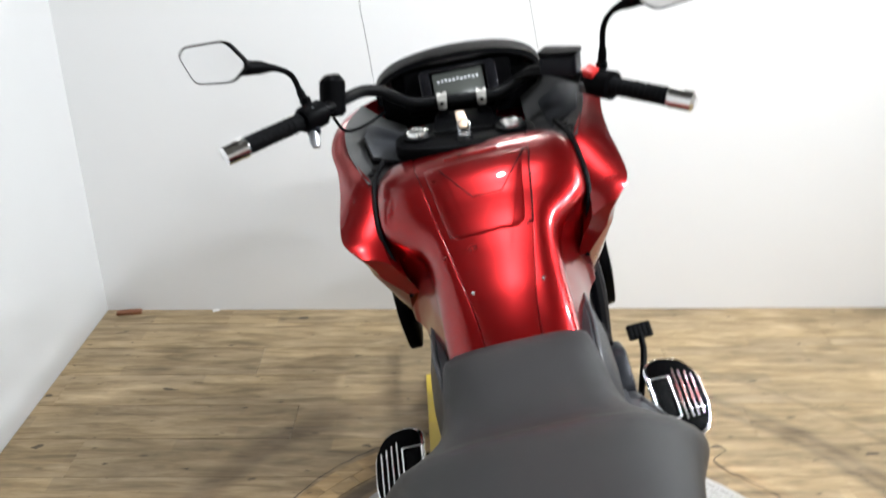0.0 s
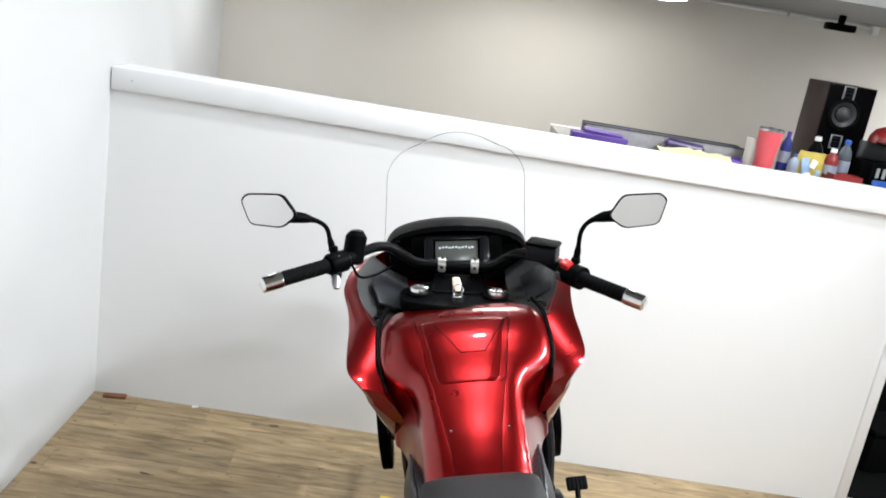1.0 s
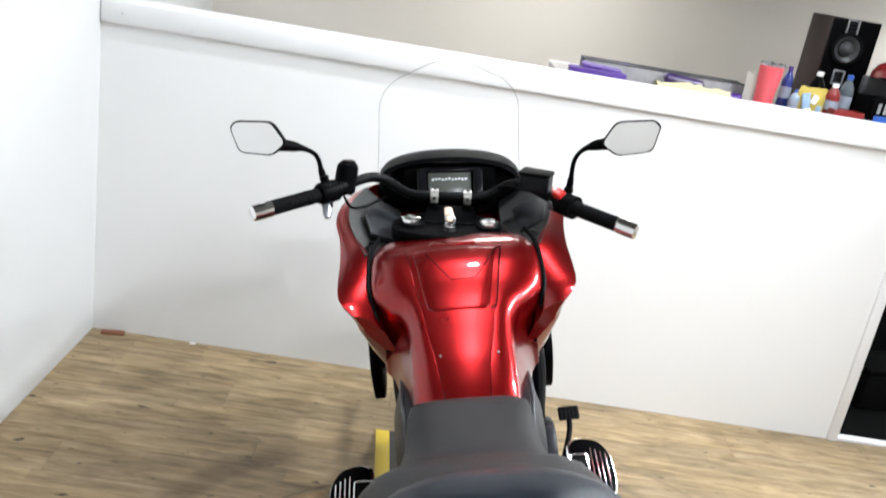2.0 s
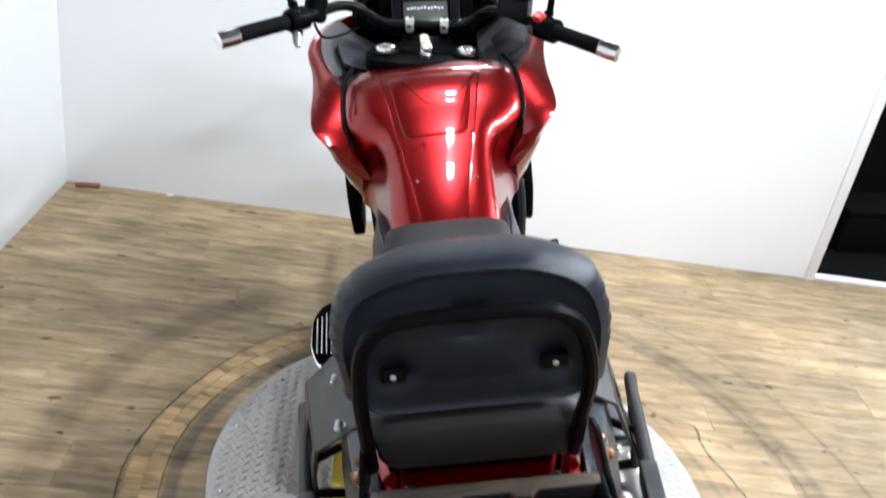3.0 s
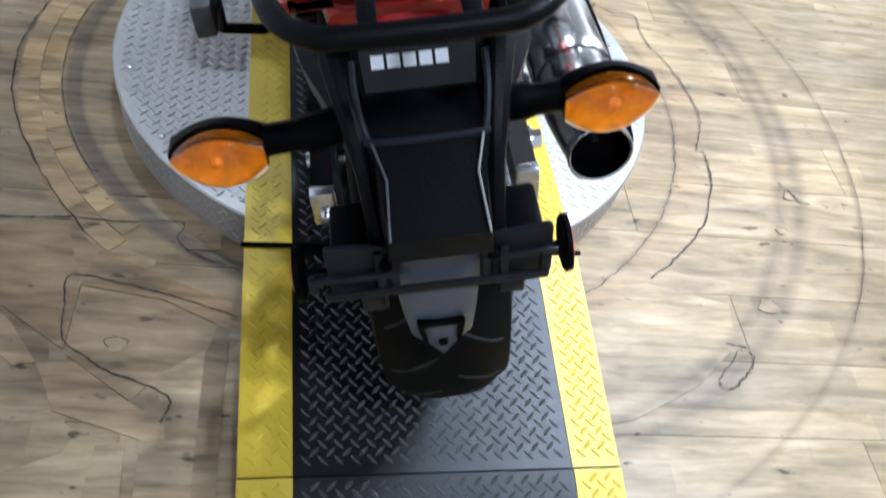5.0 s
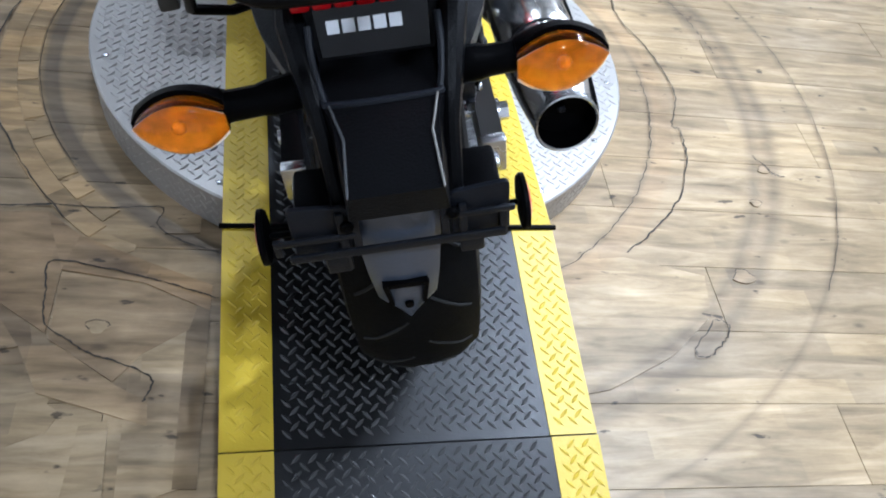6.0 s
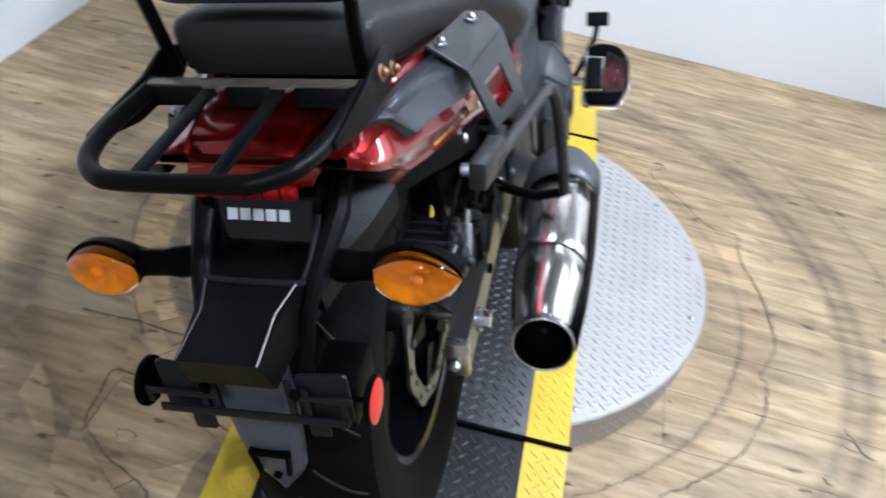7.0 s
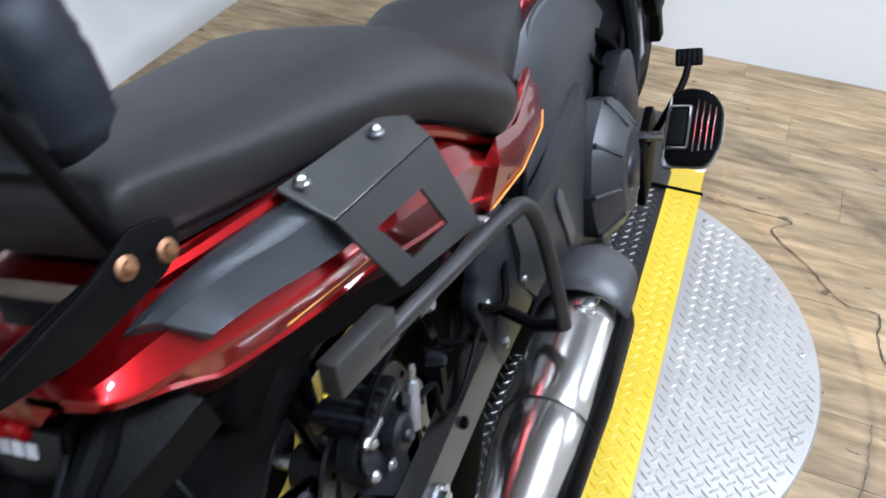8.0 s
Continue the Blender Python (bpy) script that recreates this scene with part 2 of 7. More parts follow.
    L(info.outputs["Random"], per.inputs[0])
    per.inputs[1].default_value, per.inputs[2].default_value = 0.15, 0.93
    # Blotches where the print has worn, and small dark specks of dirt.
    blotch, br = N("ShaderNodeTexNoise"), N("ShaderNodeMapRange")
    blotch.inputs["Scale"].default_value, blotch.inputs["Detail"].default_value, blotch.inputs["Roughness"].default_value = 9.0, 6, 0.7
    bmap = N("ShaderNodeMapping")
    bmap.inputs["Scale"].default_value = (0.6, 1.3, 1.0)
    L(geo.outputs["Position"], bmap.inputs["Vector"])
    L(bmap.outputs[0], blotch.inputs["Vector"])
    br.inputs["From Min"].default_value, br.inputs["From Max"].default_value = 0.32, 0.68
    br.inputs["To Min"].default_value, br.inputs["To Max"].default_value = 0.80, 1.18
    L(blotch.outputs["Fac"], br.inputs["Value"])
    specks, sr = N("ShaderNodeTexNoise"), N("ShaderNodeMapRange")
    specks.inputs["Scale"].default_value, specks.inputs["Detail"].default_value = 26.0, 3
    L(bmap.outputs[0], specks.inputs["Vector"])
    sr.inputs["From Min"].default_value, sr.inputs["From Max"].default_value = 0.285, 0.325
    sr.inputs["To Min"].default_value, sr.inputs["To Max"].default_value = 0.28, 1.0
    L(specks.outputs["Fac"], sr.inputs["Value"])
    spots_ = N("ShaderNodeMath")
    spots_.operation = "MULTIPLY"
    L(br.outputs[0], spots_.inputs[0])
    L(sr.outputs[0], spots_.inputs[1])
    worn = N("ShaderNodeMath")
    worn.operation = "MULTIPLY"
    L(spots_.outputs[0], worn.inputs[0])
    L(dr.outputs[0], worn.inputs[1])
    a, c_, d_, f_ = (N("ShaderNodeVectorMath") for _ in range(4))
    for n in (a, c_, d_):
        n.operation = "SCALE"
    f_.operation = "MULTIPLY"
    L(ramp.outputs["Color"], a.inputs[0])
    L(kr.outputs[0], a.inputs["Scale"])
    L(a.outputs[0], c_.inputs[0])
    L(worn.outputs[0], c_.inputs["Scale"])
    L(c_.outputs[0], d_.inputs[0])
    L(per.outputs[0], d_.inputs["Scale"])
    L(d_.outputs[0], f_.inputs[0])
    L(rings.outputs[2], f_.inputs[1])
    # Short printed strips of different tones.
    strips = N("ShaderNodeTexBrick")
    strips.offset, strips.squash = 0.37, 1.0
    strips.inputs["Color1"].default_value, strips.inputs["Color2"].default_value = (0.86, 0.86, 0.87, 1), (1.12, 1.10, 1.05, 1)
    strips.inputs["Scale"].default_value, strips.inputs["Mortar Size"].default_value = 1.0, 0.0
    strips.inputs["Brick Width"].default_value, strips.inputs["Row Height"].default_value = 0.41, 0.0507
    L(geo.outputs["Position"], strips.inputs["Vector"])
    g_ = N("ShaderNodeVectorMath")
    g_.operation = "MULTIPLY"
    L(f_.outputs[0], g_.inputs[0])
    L(strips.outputs["Color"], g_.inputs[1])
    L(g_.outputs[0], b.inputs["Base Color"])
    rr = N("ShaderNodeMath")
    rr.operation = "MULTIPLY_ADD"
    L(grain.outputs["Fac"], rr.inputs[0])
    rr.inputs[1].default_value, rr.inputs[2].default_value = -0.2, 0.60
    b.inputs["Specular IOR Level"].default_value = 0.35
    L(rr.outputs[0], b.inputs["Roughness"])
    bn = N("ShaderNodeBump")
    bn.inputs["Strength"].default_value, bn.inputs["Distance"].default_value = 0.2, 0.001
    L(grain.outputs["Fac"], bn.inputs["Height"])
    L(bn.outputs[0], b.inputs["Normal"])
    return m


PLANK = plank_material()
PLANKPALE = plank_material("bleached_plank", 1.18)
PLANKDARK = plank_material("darkened_plank", 0.74, 0.2)
PLANKBARE = plank_material("bare_tan_plank", 1.22, 0.18)
PLANKRUST = plank_material("rust_brown_subfloor", 0.84, 0.55)
PLANKOLIVE = plank_material("greenish_worn_plank", 0.92, 0.30)
PANELFACE = lamp_face("panel_light_face", 9.0)


# ---- mesh helpers ----
def part(name, bm, material, parent=None, label="", sharp=35):
    """One mesh object out of a bmesh, under a thing or a part."""
    me = bpy.data.meshes.new(name)
    bmesh.ops.recalc_face_normals(bm, faces=bm.faces)
    bm.to_mesh(me)
    bm.free()
    me.materials.append(material)
    if len(me.polygons):
        me.shade_smooth()
        me.set_sharp_from_angle(angle=radians(sharp))
    ob = new(name, me)
    if parent:
        ob.parent = parent
    if label:
        tagged(ob, label)
    return ob


def thing(name, label, category, m=None, group="", kind=""):
    ob = new(name)
    ob.empty_display_size = 0.05
    if m is not None:
        ob.matrix_basis = m
    return tagged(ob, label, category, group, kind)


def box(x0, x1, y0, y1, z0, z1, bevel=0.0, seg=2, m=None):
    bm = bmesh.new()
    bmesh.ops.create_cube(bm, size=1.0)
    for v in bm.verts:
        v.co = Vector(((x0 + x1) / 2 + v.co.x * (x1 - x0), (y0 + y1) / 2 + v.co.y * (y1 - y0), (z0 + z1) / 2 + v.co.z * (z1 - z0)))
    if bevel:
        bmesh.ops.bevel(bm, geom=list(bm.edges), offset=bevel, segments=seg, profile=0.5, affect="EDGES")
    if m is not None:
        bm.transform(m)
    return bm


def join(*bms):
    out = bmesh.new()
    for b in bms:
        tmp = bpy.data.meshes.new("tmp")
        b.to_mesh(tmp)
        b.free()
        out.from_mesh(tmp)
        bpy.data.meshes.remove(tmp)
    return out


def curve(points, n=8):
    """A smooth line through points."""
    pts = [Vector(p) for p in points]
    pts = [2 * pts[0] - pts[1]] + pts + [2 * pts[-1] - pts[-2]]
    out = []
    for i in range(1, len(pts) - 2):
        a, b, c, d = pts[i - 1 : i + 3]
        for k in range(n):
            t = k / n
            out.append(0.5 * (2 * b + (c - a) * t + (2 * a - 5 * b + 4 * c - d) * t * t + (3 * b - a - 3 * c + d) * t**3))
    return out + [pts[-2]]


def loft(rings, cap=True, closed=True):
    """A skin over rings of equally many points."""
    bm = bmesh.new()
    rows = [[bm.verts.new(p) for p in ring] for ring in rings]
    n = len(rows[0])
    for a, b in zip(rows, rows[1:]):
        for i in range(n if closed else n - 1):
            j = (i + 1) % n
            try:
                bm.faces.new((a[i], a[j], b[j], b[i]))
            except ValueError:
                pass
    if cap and closed:
        bm.faces.new(rows[0])
        bm.faces.new(rows[-1])
    bmesh.ops.remove_doubles(bm, verts=bm.verts, dist=1e-5)
    return bm


def tube(points, radius, seg=12, cap=True, flat=1.0):
    """A round bar along a line; radius may differ from point to point; flat squeezes it upright."""
    pts = [Vector(p) for p in points]
    rad = radius if isinstance(radius, (list, tuple)) else [radius] * len(pts)
    rings, up = [], Vector((0, 0, 1))
    ahead = (pts[1] - pts[0]).normalized()
    side = ahead.cross(up)
    if side.length < 0.05:
        side = ahead.cross(Vector((1, 0, 0)))
    side.normalize()
    for i, p in enumerate(pts):
        ahead = (pts[min(i + 1, len(pts) - 1)] - pts[max(i - 1, 0)]).normalized()
        side = (side - ahead * side.dot(ahead)).normalized()
        other = ahead.cross(side)
        rings.append([p + rad[i] * (math.cos(a) * side + flat * math.sin(a) * other) for a in (2 * math.pi * k / seg for k in range(seg))])
    return loft(rings, cap)


def rod(a, b, r, seg=14, r2=None):
    return tube([a, b], [r, r if r2 is None else r2], seg)


def lathe(profile, centre, axis="x", seg=32, closed=False):
    """A turned form: (radius, distance along the axis)."""
    rings = []
    for k in range(seg):
        a = 2 * math.pi * k / seg
        ring = []
        for r, h in profile:
            c, s = r * math.cos(a), r * math.sin(a)
            ring.append(Vector(centre) + Vector({"x": (h, c, s), "y": (c, h, s), "z": (c, s, h)}[axis]))
        rings.append(ring)
    rings.append(rings[0])
    return loft(rings, False, closed)


def slab(outline, plane, a, b, bevel=0.0, seg=2):
    """A plate: an outline of 2D points in a plane ('xy', 'xz', 'yz') between two levels of the third axis."""
    bm = bmesh.new()

    def at(p, h):
        return {"xy": (p[0], p[1], h), "xz": (p[0], h, p[1]), "yz": (h, p[0], p[1])}[plane]

    lo, hi = [bm.verts.new(at(p, a)) for p in outline], [bm.verts.new(at(p, b)) for p in outline]
    bm.faces.new(lo)
    bm.faces.new(hi)
    for i in range(len(outline)):
        j = (i + 1) % len(outline)
        bm.faces.new((lo[i], lo[j], hi[j], hi[i]))
    bmesh.ops.recalc_face_normals(bm, faces=bm.faces)
    if bevel:
        bmesh.ops.bevel(bm, geom=list(bm.edges), offset=bevel, segments=seg, profile=0.5, affect="EDGES")
    return bm


def sheet(corners, thick, bevel=0.0):
    """A plate from corners in space (in order), thickened along its normal."""
    c = [Vector(p) for p in corners]
    n = Vector((0, 0, 0))
    for i in range(len(c)):
        n += c[i].cross(c[(i + 1) % len(c)])
    n.normalize()
    bm = bmesh.new()
    lo, hi = [bm.verts.new(p - n * thick / 2) for p in c], [bm.verts.new(p + n * thick / 2) for p in c]
    bm.faces.new(lo)
    bm.faces.new(hi)
    for i in range(len(c)):
        j = (i + 1) % len(c)
        bm.faces.new((lo[i], lo[j], hi[j], hi[i]))
    bmesh.ops.recalc_face_normals(bm, faces=bm.faces)
    if bevel:
        bmesh.ops.bevel(bm, geom=list(bm.edges), offset=bevel, segments=2, profile=0.5, affect="EDGES")
    return bm


def round_poly(points, r, n=4):
    """A 2D outline with rounded corners."""
    out = []
    k = len(points)
    for i in range(k):
        p, a, b = Vector(points[i]), Vector(points[i - 1]), Vector(points[(i + 1) % k])
        u, v = (a - p), (b - p)
        d = min(r, u.length * 0.45, v.length * 0.45)
        s, e = p + u.normalized() * d, p + v.normalized() * d
        for q in range(n + 1):
            t = q / n
            out.append(((1 - t) ** 2 * s + 2 * t * (1 - t) * p + t * t * e)[:])
    return out


def mirrored(bm):
    """The same form on the other side of the bike."""
    bm.transform(Matrix.Scale(-1, 4, (1, 0, 0)))
    bmesh.ops.reverse_faces(bm, faces=bm.faces)
    return bm


def bolt(at, axis, r=0.006, h=0.006):
    """A domed screw head."""
    a = Vector(axis).normalized()
    p = Vector(at)
    return tube([p, p + a * h * 0.6, p + a * h], [r, r, r * 0.55], 10)


# ---- the room ----
XL, YB = -1.408, 1.463
floor = part("floor", box(XL - 0.12, 2.72, -3.12, 2.92, -0.2, -0.004), CRACK)
tagged(floor, "grey-brown oak-look vinyl plank floor with scuffed rings", "floor", kind="structure")

# The shade on this wall is carried by its greyer paint colour.
wall_left = part("wall_left", box(XL - 0.12, XL, -3.0, 2.8, -0.1, CEIL), SHADEDWALL)
tagged(wall_left, "smooth white painted side wall", "wall", kind="structure")
half_wall = part("wall_half_height", box(XL, 1.350, YB, YB + 0.11, -0.1, 1.100), WHITEWALL)
tagged(half_wall, "white painted half-height wall behind the motorcycle", "wall", kind="structure")
ledge = part("trim_ledge", box(XL + 0.004, 1.9, YB - 0.016, YB + 0.13, 1.100, 1.172, 0.003), TRIM)
tagged(ledge, "white painted cap board along the half-height wall", "trim", kind="structure")
part("screw", bolt((-1.335, YB - 0.018, 1.136), (0, -1, 0), 0.004, 0.002), STEEL, ledge)
jamb = part("trim_jamb", box(1.350, 1.387, YB - 0.012, YB + 0.125, -0.004, 1.100, 0.002), TRIM)
tagged(jamb, "white painted end trim of the half-height wall", "trim", kind="structure")
wall_far = part("wall_far", box(XL - 0.12, 2.72, 2.8, 2.92, -0.1, CEIL), FARWALL)
tagged(wall_far, "beige-white painted wall of the room behind the counter", "wall", kind="structure")
soffit = part("ceiling_soffit", box(XL, 2.598, 1.64, 2.8, 1.76, 1.84), CEILPAINT)
tagged(soffit, "low grey painted ceiling over the counter", "ceiling", kind="structure")
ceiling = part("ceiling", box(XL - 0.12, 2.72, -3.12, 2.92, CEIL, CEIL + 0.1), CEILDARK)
tagged(ceiling, "plain dark grey painted ceiling", "ceiling", kind="structure")
# Unseen wall, placed close and white for the exhaust chrome to reflect.
wall_right = part("wall_right", box(2.6, 2.72, -3.0, 2.8, -0.1, CEIL), WHITEWALL)
tagged(wall_right, "unseen plain white side wall added for reflections", "wall", kind="structure")
wall_rear = part("wall_rear", box(XL - 0.12, 2.72, -3.12, -3.0, -0.1, CEIL), WHITEWALL)
tagged(wall_rear, "plain white painted rear wall", "wall", kind="structure")
counter = part("counter", box(0.12, 1.9, YB + 0.13, YB + 0.62, 1.10, 1.145, 0.004), COUNTERTOP)
tagged(counter, "grey-beige counter top behind the half-height wall", "counter")
part("edge_strip", box(0.12, 1.9, YB + 0.62, YB + 0.632, 1.095, 1.147, 0.002), TRIM, counter)

# Fixtures for the added fill panels, all out of view.
for px_, py_, pz_, sx_, sy_, w_ in FILL_PANELS:
    lamp = thing("ceiling_light", "unseen flat white panel light added under the ceiling", "lamp", pose(px_, py_, pz_), "ceiling panel lights")
    part("frame", box(-sx_ / 2 - 0.02, sx_ / 2 + 0.02, -sy_ / 2 - 0.02, sy_ / 2 + 0.02, -0.05, 0, 0.004), TRIM, lamp)
    part("diffuser", box(-sx_ / 2, sx_ / 2, -sy_ / 2, sy_ / 2, -0.062, -0.052, 0.002), PANELFACE, lamp)

track = thing("spot_track", "white ceiling track with a row of spot lamps", "lamp", pose(SPOTS[0][0], 0.35, CEIL))
part("track_bar", box(-0.018, 0.018, -1.1, 1.1, -0.03, 0, 0.003), TRIM, track)
for px_, py_ in SPOTS:
    head = part("spot_head", lathe([(0.0, -0.03), (0.02, -0.03), (0.03, -0.06), (0.062, -0.13), (0.064, -0.15), (0.058, -0.15), (0.0, -0.125)], (0, py_ - 0.35, 0), "z", 20), TRIM, track)
    part("spot_lens", lathe([(0.0, -0.142), (0.04, -0.141), (0.054, -0.138)], (0, py_ - 0.35, 0), "z", 20), PANELFACE, head, "bright spot lens")


# ---- the turntable and the ramps ----
def lozenges(accept, pitch, height, z_at, lo, hi):
    """Raised tread marks in alternating directions, as one mesh."""
    verts, faces = [], []
    p = pitch * 0.80
    c0 = Vector(((lo[0] + hi[0]) / 2, (lo[1] + hi[1]) / 2))
    n = int((hi[0] - lo[0] + hi[1] - lo[1]) / p / 1.4) + 2
    d0, d1 = Vector((0.7071, 0.7071)), Vector((-0.7071, 0.7071))
    for i in range(-n, n + 1):
        for j in range(-n, n + 1):
            c = c0 + d0 * (i * p) + d1 * (j * p)
            x, y = c
            if not (lo[0] <= x <= hi[0] and lo[1] <= y <= hi[1]) or not accept(x, y):
                continue
            u, v = (d0, d1) if (i + j) % 2 else (d1, d0)
            l, w = p * 0.66, p * 0.17
            base = [c - u * l, c - u * l * 0.3 - v * w, c + u * l * 0.3 - v * w, c + u * l, c + u * l * 0.3 + v * w, c - u * l * 0.3 + v * w]
            top = [c - u * l * 0.55, c + u * l * 0.55]
            k = len(verts)
            verts += [(p.x, p.y, z_at(p.x, p.y)) for p in base] + [(p.x, p.y, z_at(p.x, p.y) + height) for p in top]
            faces += [(k, k + 1, k + 6), (k + 1, k + 2, k + 7, k + 6), (k + 2, k + 3, k + 7), (k + 3, k + 4, k + 7), (k + 4, k + 5, k + 6, k + 7), (k + 5, k, k + 6)]
    return verts, faces


def tread(name, material, parent, *args):
    verts, faces = lozenges(*args)
    me = bpy.data.meshes.new(name)
    me.from_pydata(verts, [], faces)
    me.materials.append(material)
    ob = new(name, me)
    ob.parent = parent
    return tagged(ob, kind="stuff")


DISC_R, DISC_Z = 0.554, 0.086
TURN = 2.0
RAMP = pose(-0.0255, 0, 0, 0, 0, 2.75)
table = thing("turntable", "round bare aluminium diamond-plate motorcycle turntable", "turntable", pose(-0.021, 0.0715, 0, 0, 0, TURN))
part("deck", lathe([(0.0, 0.02), (DISC_R - 0.012, 0.02), (DISC_R - 0.012, DISC_Z - 0.012), (DISC_R, DISC_Z - 0.01), (DISC_R, DISC_Z - 0.003), (DISC_R - 0.003, DISC_Z), (0.0, DISC_Z)], (0, 0, 0), "z", 96), PLATE, table)
part("skirt", lathe([(DISC_R - 0.014, 0.0), (DISC_R - 0.006, 0.0), (DISC_R - 0.006, DISC_Z - 0.011), (DISC_R - 0.014, DISC_Z - 0.011)], (0, 0, 0), "z", 96), PLATE, table)
tread("tread", PLATE, table, lambda x, y: 0.27 < math.hypot(x, y) < DISC_R - 0.015 and abs(x) > 0.285, 0.0215, 0.0020, lambda x, y: DISC_Z, (-0.56, -0.56), (0.56, 0.56))
verts_, faces_ = lozenges(lambda x, y: True, 0.0215, 0.0013, lambda x, y: 0.0, (-math.pi * DISC_R, 0.008), (math.pi * DISC_R, DISC_Z - 0.018))
verts_ = [((DISC_R - 0.006 + h) * math.cos(u / DISC_R), (DISC_R - 0.006 + h) * math.sin(u / DISC_R), v) for u, v, h in verts_]
skirt_me = bpy.data.meshes.new("skirt_tread")
skirt_me.from_pydata(verts_, [], faces_)
skirt_me.materials.append(PLATE)
skirt_tread = tagged(new("skirt_tread", skirt_me), kind="stuff")
skirt_tread.parent = table
for k in range(16):
    a = 2 * math.pi * (k + 0.5) / 16
    p = (0.525 * math.cos(a), 0.525 * math.sin(a), DISC_Z)
    if abs(p[0]) > 0.29:
        part("screw", bolt(p, (0, 0, 1), 0.006, 0.003), STEEL, table)

runway = thing("runway", "black diamond-plate runway with yellow edge tape over the turntable", "ramp", RAMP)
RZ, Y0, Y1 = 0.109, -0.482, 0.563
part("deck", box(-0.283, 0.283, Y0, Y1, DISC_Z + 0.002, RZ - 0.001, 0.002), PLATEBLACK, runway)
tread("tread", TREADGLINT, runway, lambda x, y: True, 0.0208, 0.0018, lambda x, y: RZ - 0.001, (-0.20, Y0 + 0.012), (0.20, Y1 - 0.01))
for s in (-1, 1):
    part("edge_tape", box(min(s * 0.207, s * 0.283), max(s * 0.207, s * 0.283), Y0, Y1, RZ - 0.001, RZ + 0.0005), YELLOW, runway, "yellow safety tape")
    tread("tape_tread", YELLOW, runway, lambda x, y: True, 0.0208, 0.0016, lambda x, y: RZ + 0.0005, (s * 0.245 - 0.0255, Y0 + 0.012), (s * 0.245 + 0.03, Y1 - 0.01))


def sloped(y):
    """Height of the rear ramp."""
    if y > -0.86:
        return RZ - 0.001 - (Y0 - y) / (Y0 + 0.86) * 0.055
    return 0.056 - (-0.86 - y) / 0.24 * 0.05


rear = thing("rear_ramp", "sloping black diamond-plate ramp with yellow edge tape", "ramp", RAMP)
for a_, b_, nm in ((Y0 - 0.006, -0.858, "ramp_plate"), (-0.862, -1.10, "ramp_flap")):
    za, zb = sloped(a_), sloped(b_)
    part(nm, slab([(a_, za), (b_, zb), (b_, zb - 0.012 if nm == "ramp_plate" else 0.0), (a_, za - 0.012)], "yz", -0.283, 0.283), PLATEBLACK, rear)
    tread("tread", TREADGLINT, rear, lambda x, y, lo=b_, hi=a_: lo < y < hi, 0.0208, 0.0018, lambda x, y: sloped(y), (-0.20, b_ + 0.012), (0.20, a_ - 0.01))
    for s in (-1, 1):
        e = 0.0015
        part("edge_tape", slab([(a_, za + e), (b_, zb + e), (b_, zb - 0.001), (a_, za - 0.001)], "yz", min(s * 0.207, s * 0.283), max(s * 0.207, s * 0.283)), YELLOW, rear, "yellow safety tape")
        tread("tape_tread", YELLOW, rear, lambda x, y, lo=b_, hi=a_: lo < y < hi, 0.0208, 0.0016, lambda x, y: sloped(y) + 0.0015, (s * 0.245 - 0.0255, b_ + 0.012), (s * 0.245 + 0.03, a_ - 0.01))
part("hinge_rod", rod((-0.288, Y0 - 0.003, RZ + 0.003), (0.288, Y0 - 0.003, RZ + 0.003), 0.0045, 8), BLACK, rear)

front = thing("front_ramp", "sloping black diamond-plate front ramp with yellow edge tape", "ramp", RAMP)


def front_z(y):
    return RZ - 0.001 - (y - Y1) / 0.5 * 0.105


part("ramp_plate", slab([(Y1 + 0.006, front_z(Y1)), (Y1 + 0.5, 0.006), (Y1 + 0.5, 0.0), (Y1 + 0.006, front_z(Y1) - 0.012)], "yz", -0.250, 0.280), PLATEBLACK, front)
for t0, t1 in ((-0.250, -0.207), (0.207, 0.280)):
    part("edge_tape", slab([(Y1 + 0.006, front_z(Y1) + 0.0015), (Y1 + 0.5, 0.0075), (Y1 + 0.5, 0.005), (Y1 + 0.006, front_z(Y1) - 0.001)], "yz", t0, t1), YELLOW, front, "yellow safety tape")
    tread("tape_tread", YELLOW, front, lambda x, y: True, 0.0208, 0.0016, lambda x, y: front_z(y) + 0.0015, (t0 + 0.012, Y1 + 0.015), (t1 - 0.006, Y1 + 0.49))
tread("tread", TREADGLINT, front, lambda x, y: True, 0.0208, 0.0018, lambda x, y: front_z(y), (-0.20, Y1 + 0.015), (0.20, Y1 + 0.49))
part("hinge_rod", rod((-0.286, Y1 + 0.003, RZ + 0.002), (0.286, Y1 + 0.003, RZ + 0.002), 0.004, 8), BLACK, front)

# ---- the motorcycle, in its own axes: x to its right, y ahead, z up along the bike ----
bike = thing("motorcycle", "red and black touring motorcycle leaning on its side stand", "motorcycle", pose(0, 0, RZ + 0.001, 0, -13.5, TURN))
bike.scale = (0.995, 1.0, 0.985)


def both(name, make, material, parent, label="", sharp=35):
    """A part on the right side and its twin on the left."""
    return [part(name, make(), material, parent, label, sharp), part(name, mirrored(make()), material, parent, label, sharp)]


def body_ring(y, half):
    """A closed ring across the bike from the half outline (x, z), top to bottom."""
    return [(x, y, z) for x, z in half] + [(-x, y, z) for x, z in reversed(half)]


